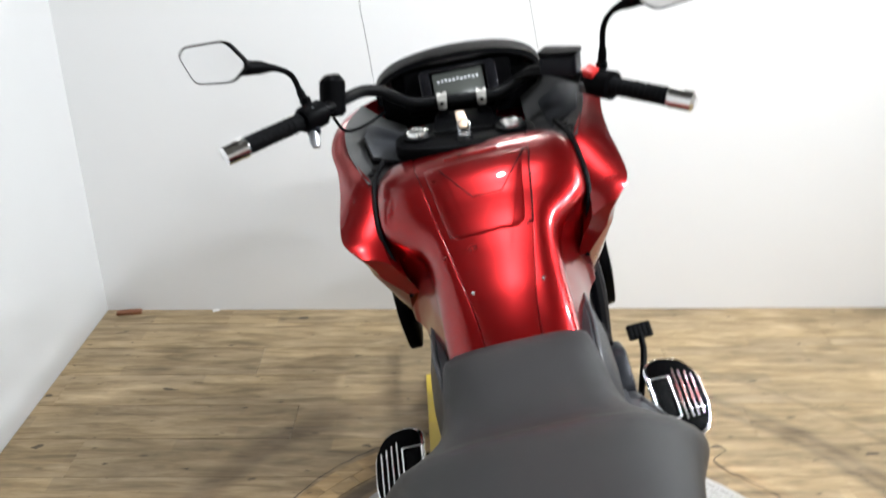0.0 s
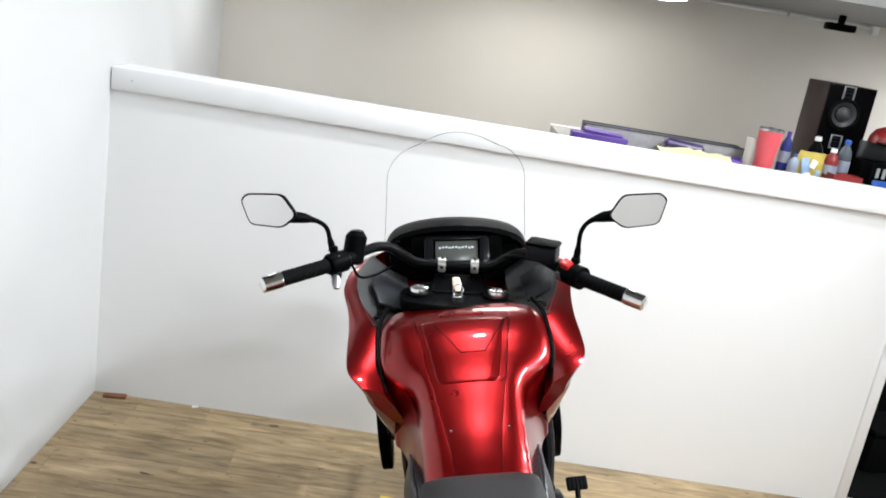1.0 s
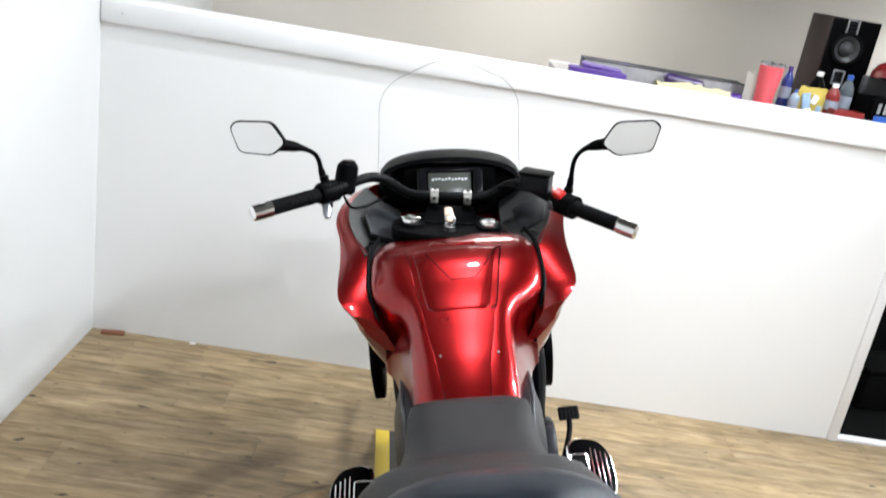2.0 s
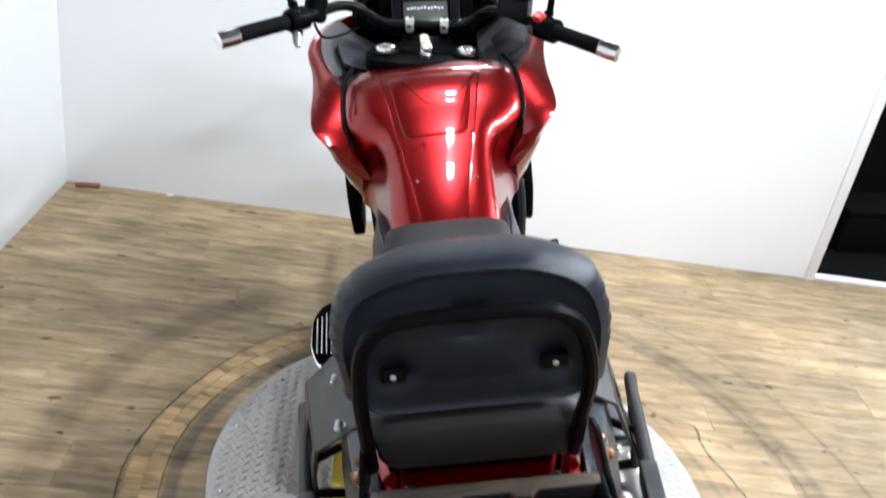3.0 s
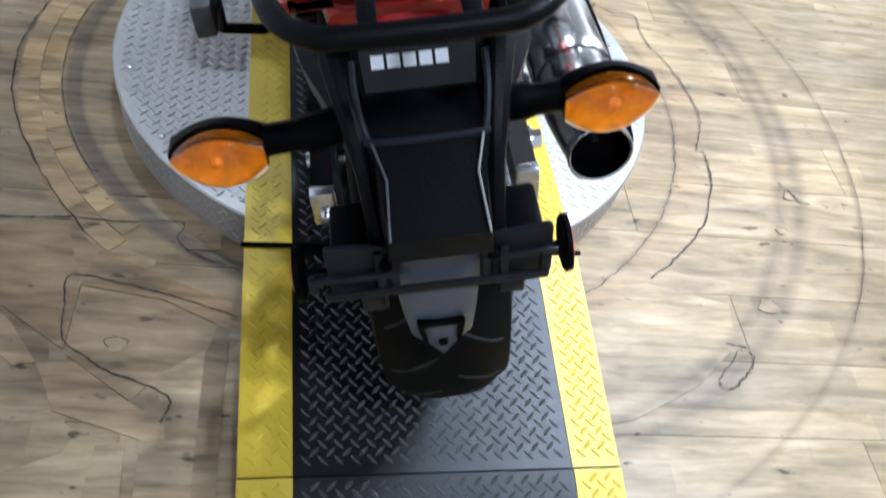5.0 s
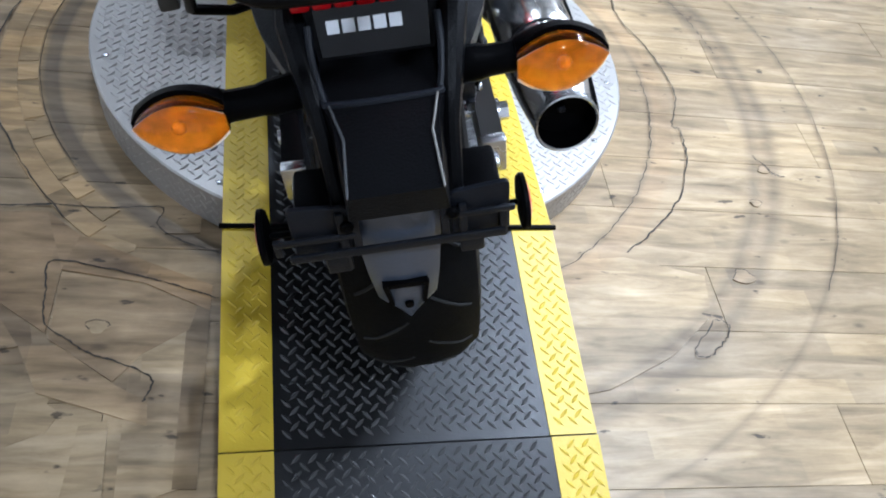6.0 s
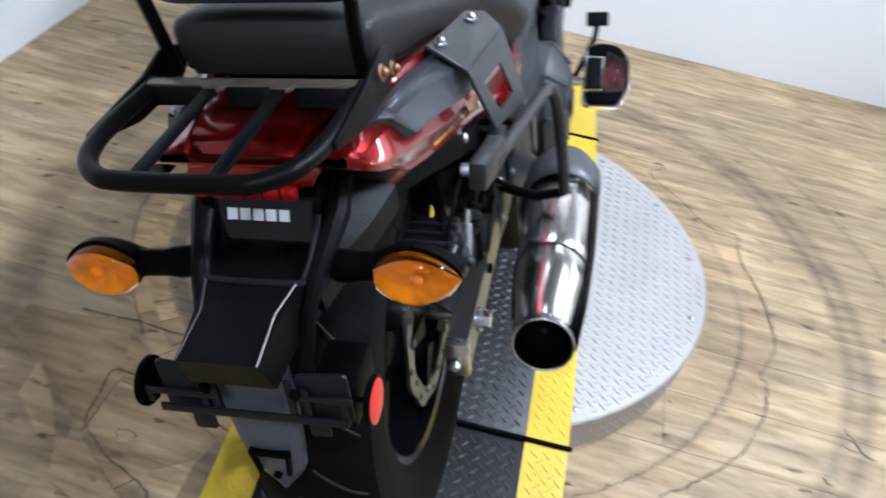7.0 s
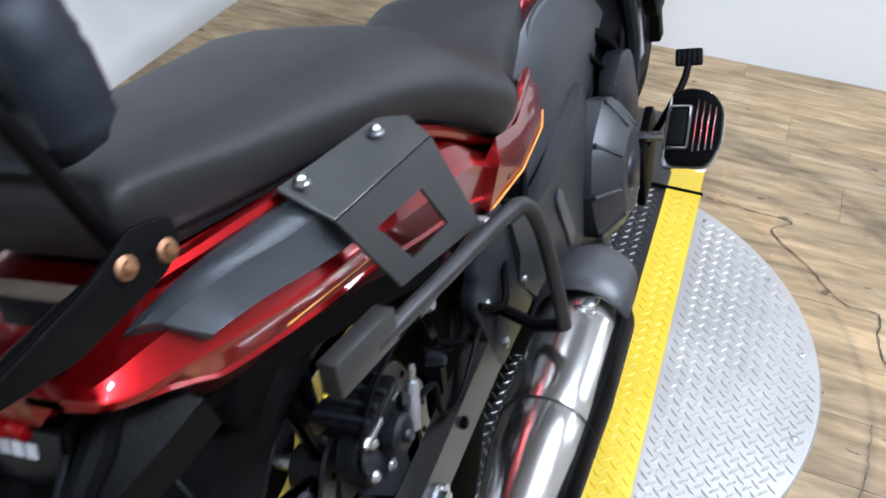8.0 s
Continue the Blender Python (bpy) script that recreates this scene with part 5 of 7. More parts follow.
for x0, x1 in ((-0.098, -0.044), (-0.022, 0.022), (0.044, 0.098)):
    part("plate_lip", sheet([(x0, -0.815, 0.806), (x1, -0.815, 0.806), (x1 - 0.003, -0.822, 0.790), (x0 + 0.003, -0.822, 0.790)], 0.003, 0.001), STEELBLACK, rack)
for s in (-1, 1):
    part("rack_bar", box(s * 0.033 - 0.0065, s * 0.033 + 0.0065, -0.962, -0.822, 0.8035, 0.8085, 0.0015), STEELBLACK, rack, "flat rack bar")
    part("rack_side_plate", slab(round_poly([(-0.905, 0.797), (-0.83, 0.776), (-0.745, 0.774), (-0.722, 0.786), (-0.722, 0.806), (-0.758, 0.820), (-0.800, 0.810), (-0.905, 0.806)], 0.008), "yz", min(s * 0.1065, s * 0.1115), max(s * 0.1065, s * 0.1115), 0.0015), STEELBLACK, rack, "black rack side plate")
    for yy, zz in ((-0.739, 0.788), (-0.774, 0.801)):
        part("rack_bolt", join(bolt((s * 0.1115, yy, zz), (s, 0, 0.2), 0.0085, 0.004), bolt((s * 0.1145, yy, zz + 0.0005), (s, 0, 0.2), 0.005, 0.006)), COPPER, rack, "rusty rack bolt")

# Backrest.
back = part("backrest_frame", tube(curve([(-0.103, -0.752, 0.790), (-0.1015, -0.768, 0.845), (-0.099, -0.785, 0.900), (-0.090, -0.797, 0.955), (-0.070, -0.803, 0.980), (-0.035, -0.804, 0.987), (0.035, -0.804, 0.987), (0.070, -0.803, 0.980), (0.090, -0.797, 0.955), (0.098, -0.785, 0.900), (0.092, -0.768, 0.845), (0.088, -0.752, 0.790)], 5), 0.0068, 10), STEELBLACK, bike, "bent black backrest frame")
pad_out = round_poly([(-0.090, 0.862), (0.090, 0.862), (0.116, 0.880), (0.121, 0.950), (0.106, 0.998), (0.050, 1.022), (-0.050, 1.022), (-0.106, 0.998), (-0.121, 0.950), (-0.116, 0.880)], 0.04, 6)
pad_rings = []
back_face = [(0.0035 + 0.0005 * math.sin(i) - 0.0105 * (i / 15) ** 1.2, 0.86 - 0.052 * i) for i in range(16)]
for d, k in [(0.066, 0.55), (0.064, 0.80), (0.054, 0.94), (0.038, 1.0), (0.020, 1.0), (0.008, 0.965), (0.001, 0.90)] + back_face:
    ring = []
    for u, v in pad_out:
        zz = 0.942 + (v - 0.942) * k
        fold = 0.0016 * math.sin(zz * 420 + u * 60) * (1 if abs(u) > 0.085 and 0.9 < k < 1.01 else 0)
        dip = sum(0.013 * math.exp(-((u * k - bx) ** 2 + (zz - bz) ** 2) / 0.00030) for bx, bz in ((-0.069, 0.914), (0.069, 0.914), (0.0, 0.970))) if k < 0.9 and d < 0.01 else 0
        ring.append((u * k + (fold if u > 0 else -fold), -0.782 + d + dip + 0.072 * (0.98 - zz), zz))
    pad_rings.append(ring)
part("backrest_pad", loft(pad_rings), PADVINYL, back, "black padded vinyl backrest", 60)
for px_, pz_ in ((-0.069, 0.914), (0.069, 0.914), (0.0, 0.970)):
    yb_ = -0.782 + 0.072 * (0.98 - pz_) + 0.001
    part("pad_tab", box(px_ - 0.011, px_ + 0.011, yb_ - 0.003, yb_ + 0.006, pz_ - 0.006, pz_ + 0.007, 0.002), STEELBLACK, back)
    part("pad_bolt", bolt((px_, yb_ - 0.003, pz_), (0, -1, 0.1), 0.0028, 0.002), STEEL, back)
# Tail light, number-plate carrier and rear mudguard.
light = part("tail_light", loft([[(x * w - 0.012, y + 0.014 * abs(x) ** 2, z) for x in (-1, -0.6, -0.2, 0.2, 0.6, 1)] + [(x * w - 0.012, y + 0.03, z) for x in (1, 0.6, 0.2, -0.2, -0.6, -1)] for y, w, z in ((-0.847, 0.046, 0.734), (-0.851, 0.054, 0.725), (-0.844, 0.054, 0.711), (-0.832, 0.047, 0.699))]), REDLENS, bike, "red tail light lens")
for i in range(6):
    part("reflector_cell", box(-0.0645 + i * 0.0178, -0.0472 + i * 0.0178, -0.8520, -0.843, 0.7075, 0.7225, 0.004), REDLENS, light)
carrier = part("plate_carrier", loft([
    [(-0.058, -0.79, 0.715), (0.058, -0.79, 0.715), (0.066, -0.79, 0.64), (-0.066, -0.79, 0.64)],
    [(-0.056, -0.832, 0.700), (0.056, -0.832, 0.700), (0.062, -0.830, 0.63), (-0.062, -0.830, 0.63)],
    [(-0.050, -0.848, 0.656), (0.050, -0.848, 0.656), (0.058, -0.846, 0.61), (-0.058, -0.846, 0.61)],
    [(-0.050, -0.898, 0.646), (0.050, -0.898, 0.646), (0.056, -0.89, 0.60), (-0.056, -0.89, 0.60)],
    [(-0.044, -0.915, 0.646), (0.044, -0.915, 0.646), (0.048, -0.91, 0.60), (-0.048, -0.91, 0.60)],
    [(-0.038, -0.990, 0.632), (0.038, -0.990, 0.632), (0.042, -0.975, 0.59), (-0.042, -0.975, 0.59)],
]), CARRIERBLACK, bike, "black moulded rear carrier", 20)
part("name_plate", sheet([(-0.048, -0.8335, 0.6980), (0.048, -0.8335, 0.6980), (0.046, -0.8485, 0.660), (-0.046, -0.8485, 0.660)], 0.003), BLACKGLOSS, carrier)
n_ = Vector((0, -0.93, 0.367))
for i in range(5):
    x0 = -0.0385 + i * 0.0132
    lo, hi = Vector((0, -0.8428, 0.6785)), Vector((0, -0.8385, 0.6890))
    part("badge_bar", sheet([lo + Vector((x0, 0, 0)) + n_ * 0.001, lo + Vector((x0 + 0.0105, 0, 0)) + n_ * 0.001, hi + Vector((x0 + 0.0105, 0, 0)) + n_ * 0.001, hi + Vector((x0, 0, 0)) + n_ * 0.001], 0.0015), LETTER, carrier, "white badge bar")
part("carrier_lip", tube(curve([(-0.054, -0.842, 0.688), (-0.054, -0.864, 0.668), (-0.049, -0.888, 0.648), (-0.040, -0.896, 0.6465), (0.040, -0.896, 0.6465), (0.049, -0.888, 0.648), (0.054, -0.864, 0.668), (0.054, -0.842, 0.688)], 5), 0.0035, 8), GREYDK, carrier, "satin lip round the badge recess")
for s in (-1, 1):
    part("carrier_strut", tube([(s * 0.064, -0.78, 0.716), (s * 0.068, -0.83, 0.682), (s * 0.058, -0.885, 0.644), (s * 0.054, -0.905, 0.622), (s * 0.051, -0.930, 0.575), (s * 0.052, -0.938, 0.548)], [0.012, 0.014, 0.010, 0.008, 0.0075, 0.007], 10), CARRIERBLACK, carrier, "satin black carrier strut")
    # Thin paler strip draws the highlight along the edge, brighter on the right.
    part("carrier_edge", tube([(s * 0.045, -0.900, 0.650), (s * 0.036, -0.935, 0.643), (s * 0.038, -0.990, 0.633)], 0.0011, 6), CLAMPGREY if s > 0 else GREYPL, carrier, "pale strip painted in as an edge highlight")
    # Turn signals.
    sig = part("turn_signal", tube(curve([(s * 0.058, -0.858, 0.640), (s * 0.090 - 0.005, -0.862, 0.640 + s * 0.004), (s * 0.130 - 0.009, -0.864, 0.641 + s * 0.007)], 4), [0.014] * 5 + [0.012, 0.012, 0.012, 0.013], 12, flat=1.25), BLACK, bike, "black turn signal stalk with an amber lens")
    body, lens, bowl = [], [], []
    for k in range(15):
        t = k / 14
        x = 0.124 + 0.080 * t
        r = 0.0285 * math.sin(math.pi * min(1, 0.10 + 0.90 * t)) ** 0.75 + 0.001
        at_x, at_z = s * x - 0.009, 0.640 + s * 0.007
        body.append([(at_x, -0.874 + 0.026 * math.cos(a), at_z + 0.003 + (r + 0.0015) * math.sin(a)) for a in (math.pi * (j / 8 - 0.5) for j in range(9))])
        lens.append([(at_x, -0.8755 - 0.80 * r * math.cos(a), at_z + r * math.sin(a)) for a in (math.pi * (j / 12 - 0.5) for j in range(13))])
        bowl.append([(at_x, -0.8760 - 0.30 * r * abs(j / 4 - 1) ** 1.6 - 0.008 * abs(2 * t - 1) ** 2 * (r / 0.0285), at_z + 0.90 * r * (j / 4 - 1)) for j in range(9)])
    part("signal_body", loft(body), BLACK, sig)
    part("signal_bowl", loft(bowl, False, False), SIGNALBOWL, sig, "bright reflector bowl behind the lens")
    part("signal_bulb", lathe([(0.0, -0.006), (0.004, -0.004), (0.0055, 0.0), (0.004, 0.004), (0.0, 0.006)], (s * 0.163 - 0.009, -0.8815, 0.642 + s * 0.007), "x", 12), AMBERBULB, sig)
    part("signal_lens", loft(lens), AMBER, sig, "amber turn signal lens")
    # Side reflectors on a bracket.
    ref = part("reflector", join(lathe([(0.0, 0.002), (0.024, 0.002), (0.026, 0.004), (0.026, 0.008), (0.0, 0.008)] if s > 0 else [(0.0, -0.002), (0.024, -0.002), (0.026, -0.004), (0.026, -0.008), (0.0, -0.008)], (s * 0.112 - 0.006, -0.930, 0.535), "x", 24)), BLACK, bike, "round reflector on a bracket")
    part("reflector_lens", lathe([(0.0, 0.003), (0.016, 0.002), (0.0225, 0.0)] if s > 0 else [(0.0, -0.003), (0.016, -0.002), (0.0225, 0.0)], (s * 0.112 - 0.006 + s * 0.0085, -0.930, 0.535), "x", 24), REDPLASTIC, ref, "red reflector lens")
    part("reflector_arm", rod((s * 0.06, -0.935, 0.540), (s * 0.112 - 0.006, -0.930, 0.535), 0.003, 8), BLACK, ref)
bracket = part("plate_bracket", box(-0.102, 0.092, -0.955, -0.951, 0.520, 0.530, 0.0015), GREYDK, bike, "slotted dark plate bracket")
part("bracket_bar", box(-0.112, -0.040, -0.954, -0.950, 0.543, 0.550, 0.0015), GREYDK, bracket)
part("bracket_bar", box(0.036, 0.100, -0.954, -0.950, 0.551, 0.558, 0.0015), GREYDK, bracket)
for x, z0, z1 in ((-0.110, 0.530, 0.550), (-0.052, 0.500, 0.575), (-0.040, 0.520, 0.570), (0.038, 0.524, 0.575), (0.054, 0.520, 0.566), (0.090, 0.520, 0.558)):
    part("bracket_web", box(x - 0.0035, x + 0.0035, -0.953, -0.949, z0, z1, 0.001), GREYDK, bracket)
part("bracket_tab", box(-0.072, -0.050, -0.953, -0.949, 0.497, 0.522, 0.002), GREYDK, bracket)
part("bracket_tab", box(0.050, 0.072, -0.953, -0.949, 0.502, 0.522, 0.002), GREYDK, bracket)
for x in (-0.047, 0.045):
    part("bracket_screw", bolt((x, -0.953, 0.560), (0, -1, 0.2), 0.006, 0.005), BLACK, bracket)
for s in (-1, 1):
    part("rear_box", box(min(s * 0.048, s * 0.094), max(s * 0.048, s * 0.094), -0.940, -0.868, 0.500, 0.553, 0.005), BLACK, bike, "black moulded box beside the carrier")
    part("box_plate", slab(round_poly([(s * 0.044, 0.520), (s * 0.096, 0.520), (s * 0.096, 0.584), (s * 0.044, 0.578)], 0.006), "xz", -0.948, -0.943, 0.001), GREYDK, bike, "dark flat plate beside the flap")
mud = part("rear_mudguard", loft([
    [(x * w - 0.004, y + 0.007 * abs(x) ** 3, z - dz * abs(x)) for x in (-1, -0.9, -0.6, 0, 0.6, 0.9, 1)] + [(x * w - 0.004, y + 0.016, z - dz * abs(x)) for x in (1, 0.9, 0.6, 0, -0.6, -0.9, -1)]
    for y, z, w, dz in ((-0.950, 0.612, 0.040, 0.0), (-0.948, 0.565, 0.039, 0.0), (-0.947, 0.520, 0.038, 0.0), (-0.946, 0.470, 0.034, 0.0), (-0.945, 0.432, 0.029, 0.0), (-0.943, 0.424, 0.026, 0.0), (-0.940, 0.404, 0.013, 0.0), (-0.938, 0.391, 0.003, 0.0))]), FLAPSHEEN, bike, "plastic mudguard flap with a blue-grey sheen in its colour", 30)
part("flap_emboss", join(box(-0.027, 0.017, -0.950, -0.942, 0.456, 0.464, 0.001), sheet([(-0.027, -0.948, 0.462), (-0.022, -0.948, 0.462), (-0.018, -0.947, 0.430), (-0.022, -0.947, 0.428)], 0.005), sheet([(0.018, -0.948, 0.462), (0.013, -0.948, 0.462), (0.009, -0.947, 0.430), (0.013, -0.947, 0.428)], 0.005)), BLACK, mud)
part("flap_hole", lathe([(0.0, -0.003), (0.0045, -0.003), (0.0045, 0.004), (0.0, 0.004)], (-0.004, -0.944, 0.423), "y", 12), BLACK, mud)
for s in (-1, 1):
    part("carrier_cheek", loft([[(s * x, y, z) for x, y, z in q] for q in (
        [(0.055, -0.775, 0.712), (0.108, -0.765, 0.672), (0.108, -0.760, 0.640), (0.055, -0.765, 0.640)],
        [(0.058, -0.815, 0.702), (0.098, -0.810, 0.664), (0.096, -0.800, 0.630), (0.056, -0.800, 0.630)],
        [(0.060, -0.850, 0.676), (0.080, -0.848, 0.652), (0.078, -0.838, 0.618), (0.056, -0.838, 0.618)],
        [(0.056, -0.895, 0.642), (0.064, -0.893, 0.630), (0.062, -0.885, 0.606), (0.052, -0.885, 0.606)])]), CARRIERBLACK, carrier, "black satin side of the carrier", 25)

# Rear wheel, brake, swing arm.
RW = (0.0, -0.575, 0.328)
wheel("rear_wheel", RW, 0.328, 0.160, 0.216, "black cast rear wheel")
hugger = []
for k in range(15):
    a = radians(45 + 75 * k / 14)
    hugger.append([(x, RW[1] + (0.345 + dr) * math.cos(a), RW[2] + (0.345 + dr) * math.sin(a)) for x, dr in ((-0.092, -0.05), (-0.086, -0.012), (-0.04, 0.010), (0.04, 0.010), (0.086, -0.012), (0.092, -0.05))])
hug = part("rear_fender", loft(hugger, False, False), BLACK, bike, "black rear inner mudguard")
hug.modifiers.new("thickness", "SOLIDIFY").thickness = 0.004
disc = lathe([(0.104, -0.0025), (0.130, -0.0025), (0.130, 0.0025), (0.104, 0.0025), (0.104, -0.0025)], (0.068, RW[1], RW[2]), "x", 64)
for v in disc.verts:
    a = math.atan2(v.co.z - RW[2], v.co.y - RW[1])
    d = math.hypot(v.co.z - RW[2], v.co.y - RW[1])
    if d > 0.10:
        k = 1 + 0.028 * math.sin(10 * a)
        v.co.y, v.co.z = RW[1] + (v.co.y - RW[1]) * k, RW[2] + (v.co.z - RW[2]) * k
rotor = part("brake_disc", disc, DISCSTEEL, bike, "wavy steel brake disc")
for k in range(20):
    a = 2 * math.pi * k / 20
    r = 0.112 if k % 2 else 0.121
    part("disc_hole", lathe([(0.0, 0.001), (0.0045, 0.001), (0.0045, 0.0), (0.0, 0.0)], (0.0706, RW[1] + r * math.cos(a), RW[2] + r * math.sin(a)), "x", 8), BLACK, rotor)
for k in range(5):
    a = 2 * math.pi * k / 5 + 0.3
    c, d = math.cos(a), math.sin(a)
    part("disc_spider_arm", sheet([(0.070, RW[1] + r * c - w * d, RW[2] + r * d + w * c) for r, w in ((0.045, 0.016), (0.108, 0.008), (0.108, -0.008), (0.045, -0.016))], 0.005), BLACK, rotor)
    part("disc_rivet", bolt((0.0725, RW[1] + 0.108 * c, RW[2] + 0.108 * d), (1, 0, 0), 0.006, 0.003), STEEL, rotor)
caliper = part("brake_caliper", slab(round_poly([(-0.640, 0.400), (-0.560, 0.395), (-0.535, 0.430), (-0.550, 0.462), (-0.610, 0.468), (-0.645, 0.440)], 0.012), "yz", 0.078, 0.112, 0.006), ENGINE, bike, "dark rear brake caliper")
part("piston_housing", lathe([(0.0, 0.0), (0.019, 0.0), (0.022, 0.004), (0.022, 0.022), (0.017, 0.026), (0.0, 0.026)], (0.108, -0.588, 0.435), "x", 20), ENGINE, caliper, "round piston housing")
part("caliper_bridge", box(0.056, 0.124, -0.632, -0.556, 0.466, 0.488, 0.006), BLACKGLOSS, caliper, "gloss black bridge over the disc")
for yy in (-0.622, -0.602, -0.582):
    part("bridge_rib", box(0.060, 0.122, yy - 0.003, yy + 0.003, 0.486, 0.492, 0.0015), ENGINE, caliper)
part("slide_pin", tube([(0.118, -0.640, 0.470), (0.118, -0.600, 0.472), (0.118, -0.560, 0.472)], [0.007, 0.008, 0.006], 12), STEEL, caliper, "bright slide pin")
part("pin_boot", tube([(0.118, -0.603, 0.472), (0.118, -0.592, 0.472), (0.118, -0.580, 0.472)], [0.009, 0.0115, 0.009], 12), RUBBER, caliper)
part("caliper_bracket", sheet([(0.104, -0.650, 0.410), (0.104, -0.560, 0.400), (0.108, -0.570, 0.362), (0.108, -0.612, 0.360)], 0.010, 0.002), ENGINE, caliper, "dark caliper bracket")
for x, yy, zz, r in ((0.112, -0.632, 0.418, 0.007), (0.112, -0.618, 0.452, 0.0065), (0.114, -0.604, 0.404, 0.007), (0.112, -0.556, 0.412, 0.006), (0.134, -0.588, 0.435, 0.008)):
    part("caliper_bolt", bolt((x, yy, zz), (1, -0.2, 0.2), r, 0.008), STEEL if r < 0.0075 else ENGINE, caliper)
fit_ = part("banjo_fitting", join(tube([(0.124, -0.560, 0.412), (0.125, -0.552, 0.438), (0.126, -0.540, 0.462)], [0.008, 0.0095, 0.007], 12), lathe([(0.0, 0.0), (0.011, 0.0), (0.011, 0.010), (0.0, 0.010)], (0.120, -0.548, 0.446), "x", 6)), ALU, caliper, "grey metal hose fitting")
part("bleed_nipple", tube([(0.126, -0.540, 0.462), (0.127, -0.535, 0.474), (0.127, -0.533, 0.481)], [0.004, 0.0045, 0.003], 8), STEEL, fit_)
part("brake_line", tube(curve([(0.128, -0.552, 0.440), (0.134, -0.515, 0.432), (0.138, -0.520, 0.395), (0.140, -0.48, 0.375), (0.135, -0.38, 0.40), (0.125, -0.30, 0.40)], 5), 0.0038, 8), STEELBLACK, caliper, "black brake hose")
part("sensor_wire", tube(curve([(0.112, -0.642, 0.430), (0.120, -0.650, 0.468), (0.116, -0.600, 0.498), (0.110, -0.52, 0.500), (0.10, -0.42, 0.47)], 5), 0.0028, 8), BLACK, caliper)
for s in (-1, 1):
    arm = part("swing_arm", loft([[(s * (x + dx), y, z + dz) for dx, dz in ((-0.014, -h), (0.014, -h), (0.014, h), (-0.014, h))] for y, x, z, h in ((-0.20, 0.120, 0.330, 0.032), (-0.40, 0.125, 0.338, 0.030), (-0.56, 0.127, 0.335, 0.027), (-0.655, 0.127, 0.332, 0.026))]), BLACKGLOSS if s < 0 else ARMGREY, bike, "dark box-section swing arm", 20)
    part("arm_end_cap", box(s * 0.127 - 0.016, s * 0.127 + 0.016, -0.672, -0.655, 0.304, 0.360, 0.003), STEEL, arm, "bright chain adjuster cap")
    part("adjuster_bolt", bolt((s * 0.127, -0.672, 0.330), (0, -1, 0), 0.007, 0.014), STEEL, arm)
    part("axle_nut", join(lathe([(0.0, 0.0), (0.018, 0.0), (0.018, 0.006), (0.0, 0.006)], (s * 0.141, -0.590, 0.334), "x", 20), lathe([(0.0, 0.0), (0.013, 0.0), (0.013, 0.016), (0.0, 0.016)], (s * 0.143, -0.590, 0.334), "x", 6)), STEEL, arm, "bright axle nut")
    part("arm_bolt", bolt((s * 0.141, -0.49, 0.345), (s, 0, 0), 0.008, 0.006), BLACK, arm)
part("axle", rod((-0.15, RW[1], RW[2]), (0.15, RW[1], RW[2]), 0.010), STEEL, bike)
part("chain_guard", slab(round_poly([(-0.60, 0.37), (-0.56, 0.43), (-0.30, 0.42), (-0.22, 0.38), (-0.3, 0.36)], 0.02), "yz", -0.118, -0.098, 0.003), BLACK, bike)
part("chain", tube(curve([(-0.108, -0.575, 0.415), (-0.108, -0.3, 0.385), (-0.108, -0.15, 0.37)], 4), 0.009, 8), ENGINE, bike)
part("sprocket", lathe([(0.05, -0.003), (0.088, -0.003), (0.088, 0.003), (0.05, 0.003)], (-0.108, RW[1], RW[2]), "x", 40, True), ENGINE, bike)
part("under_tail", loft([body_ring(y, [(0, zt), (w, zt), (w * 1.02, zb), (0, zb)]) for y, w, zt, zb in ((-0.20, 0.12, 0.52, 0.34), (-0.35, 0.11, 0.56, 0.47), (-0.55, 0.105, 0.62, 0.56), (-0.74, 0.08, 0.68, 0.63), (-0.80, 0.07, 0.70, 0.66))]), BLACK, bike)
part("warning_sticker", sheet([(0.108, -0.650, 0.550), (0.108, -0.636, 0.545), (0.108, -0.640, 0.561)], 0.002), mat("yellow_sticker", (0.8, 0.55, 0.02), 0.5), bike, "small yellow warning sticker")
for s in (-1, 1):
    part("rear_shock_link", rod((s * 0.06, -0.22, 0.30), (s * 0.06, -0.30, 0.52), 0.022), ENGINE, bike)

part("wheel_liner", slab(round_poly([(-0.76, 0.66), (-0.30, 0.56), (-0.26, 0.36), (-0.52, 0.46), (-0.70, 0.56)], 0.02), "yz", -0.104, -0.098, 0.002), BLACK, bike, "black inner panel under the tail")

# Engine bay clutter seen past the rail.
clut = random.Random(4)
for i in range(16):
    y, z = clut.uniform(-0.52, -0.24), clut.uniform(0.42, 0.56)
    x = clut.uniform(0.09, 0.145)
    if i % 2:
        part("fitting", lathe([(0.0, 0.0), (0.010, 0.0), (0.010, 0.014), (0.006, 0.02), (0.0, 0.02)], (x, y, z), "x", 6 if i % 4 == 1 else 12), (STEEL, ENGINE, GREYDK, ALU)[i % 4], bike)
    else:
        part("hose", tube(curve([(x, y, z), (x + 0.012, y + 0.04, z - 0.03), (x, y + 0.09, z - 0.01), (x - 0.02, y + 0.14, z - 0.05)], 4), 0.005, 8), BLACK, bike)
part("frame_plate", slab(round_poly([(-0.36, 0.30), (-0.40, 0.44), (-0.30, 0.52), (-0.20, 0.46), (-0.22, 0.30)], 0.02), "yz", 0.120, 0.140, 0.004), ENGINE, bike, "dark frame plate")
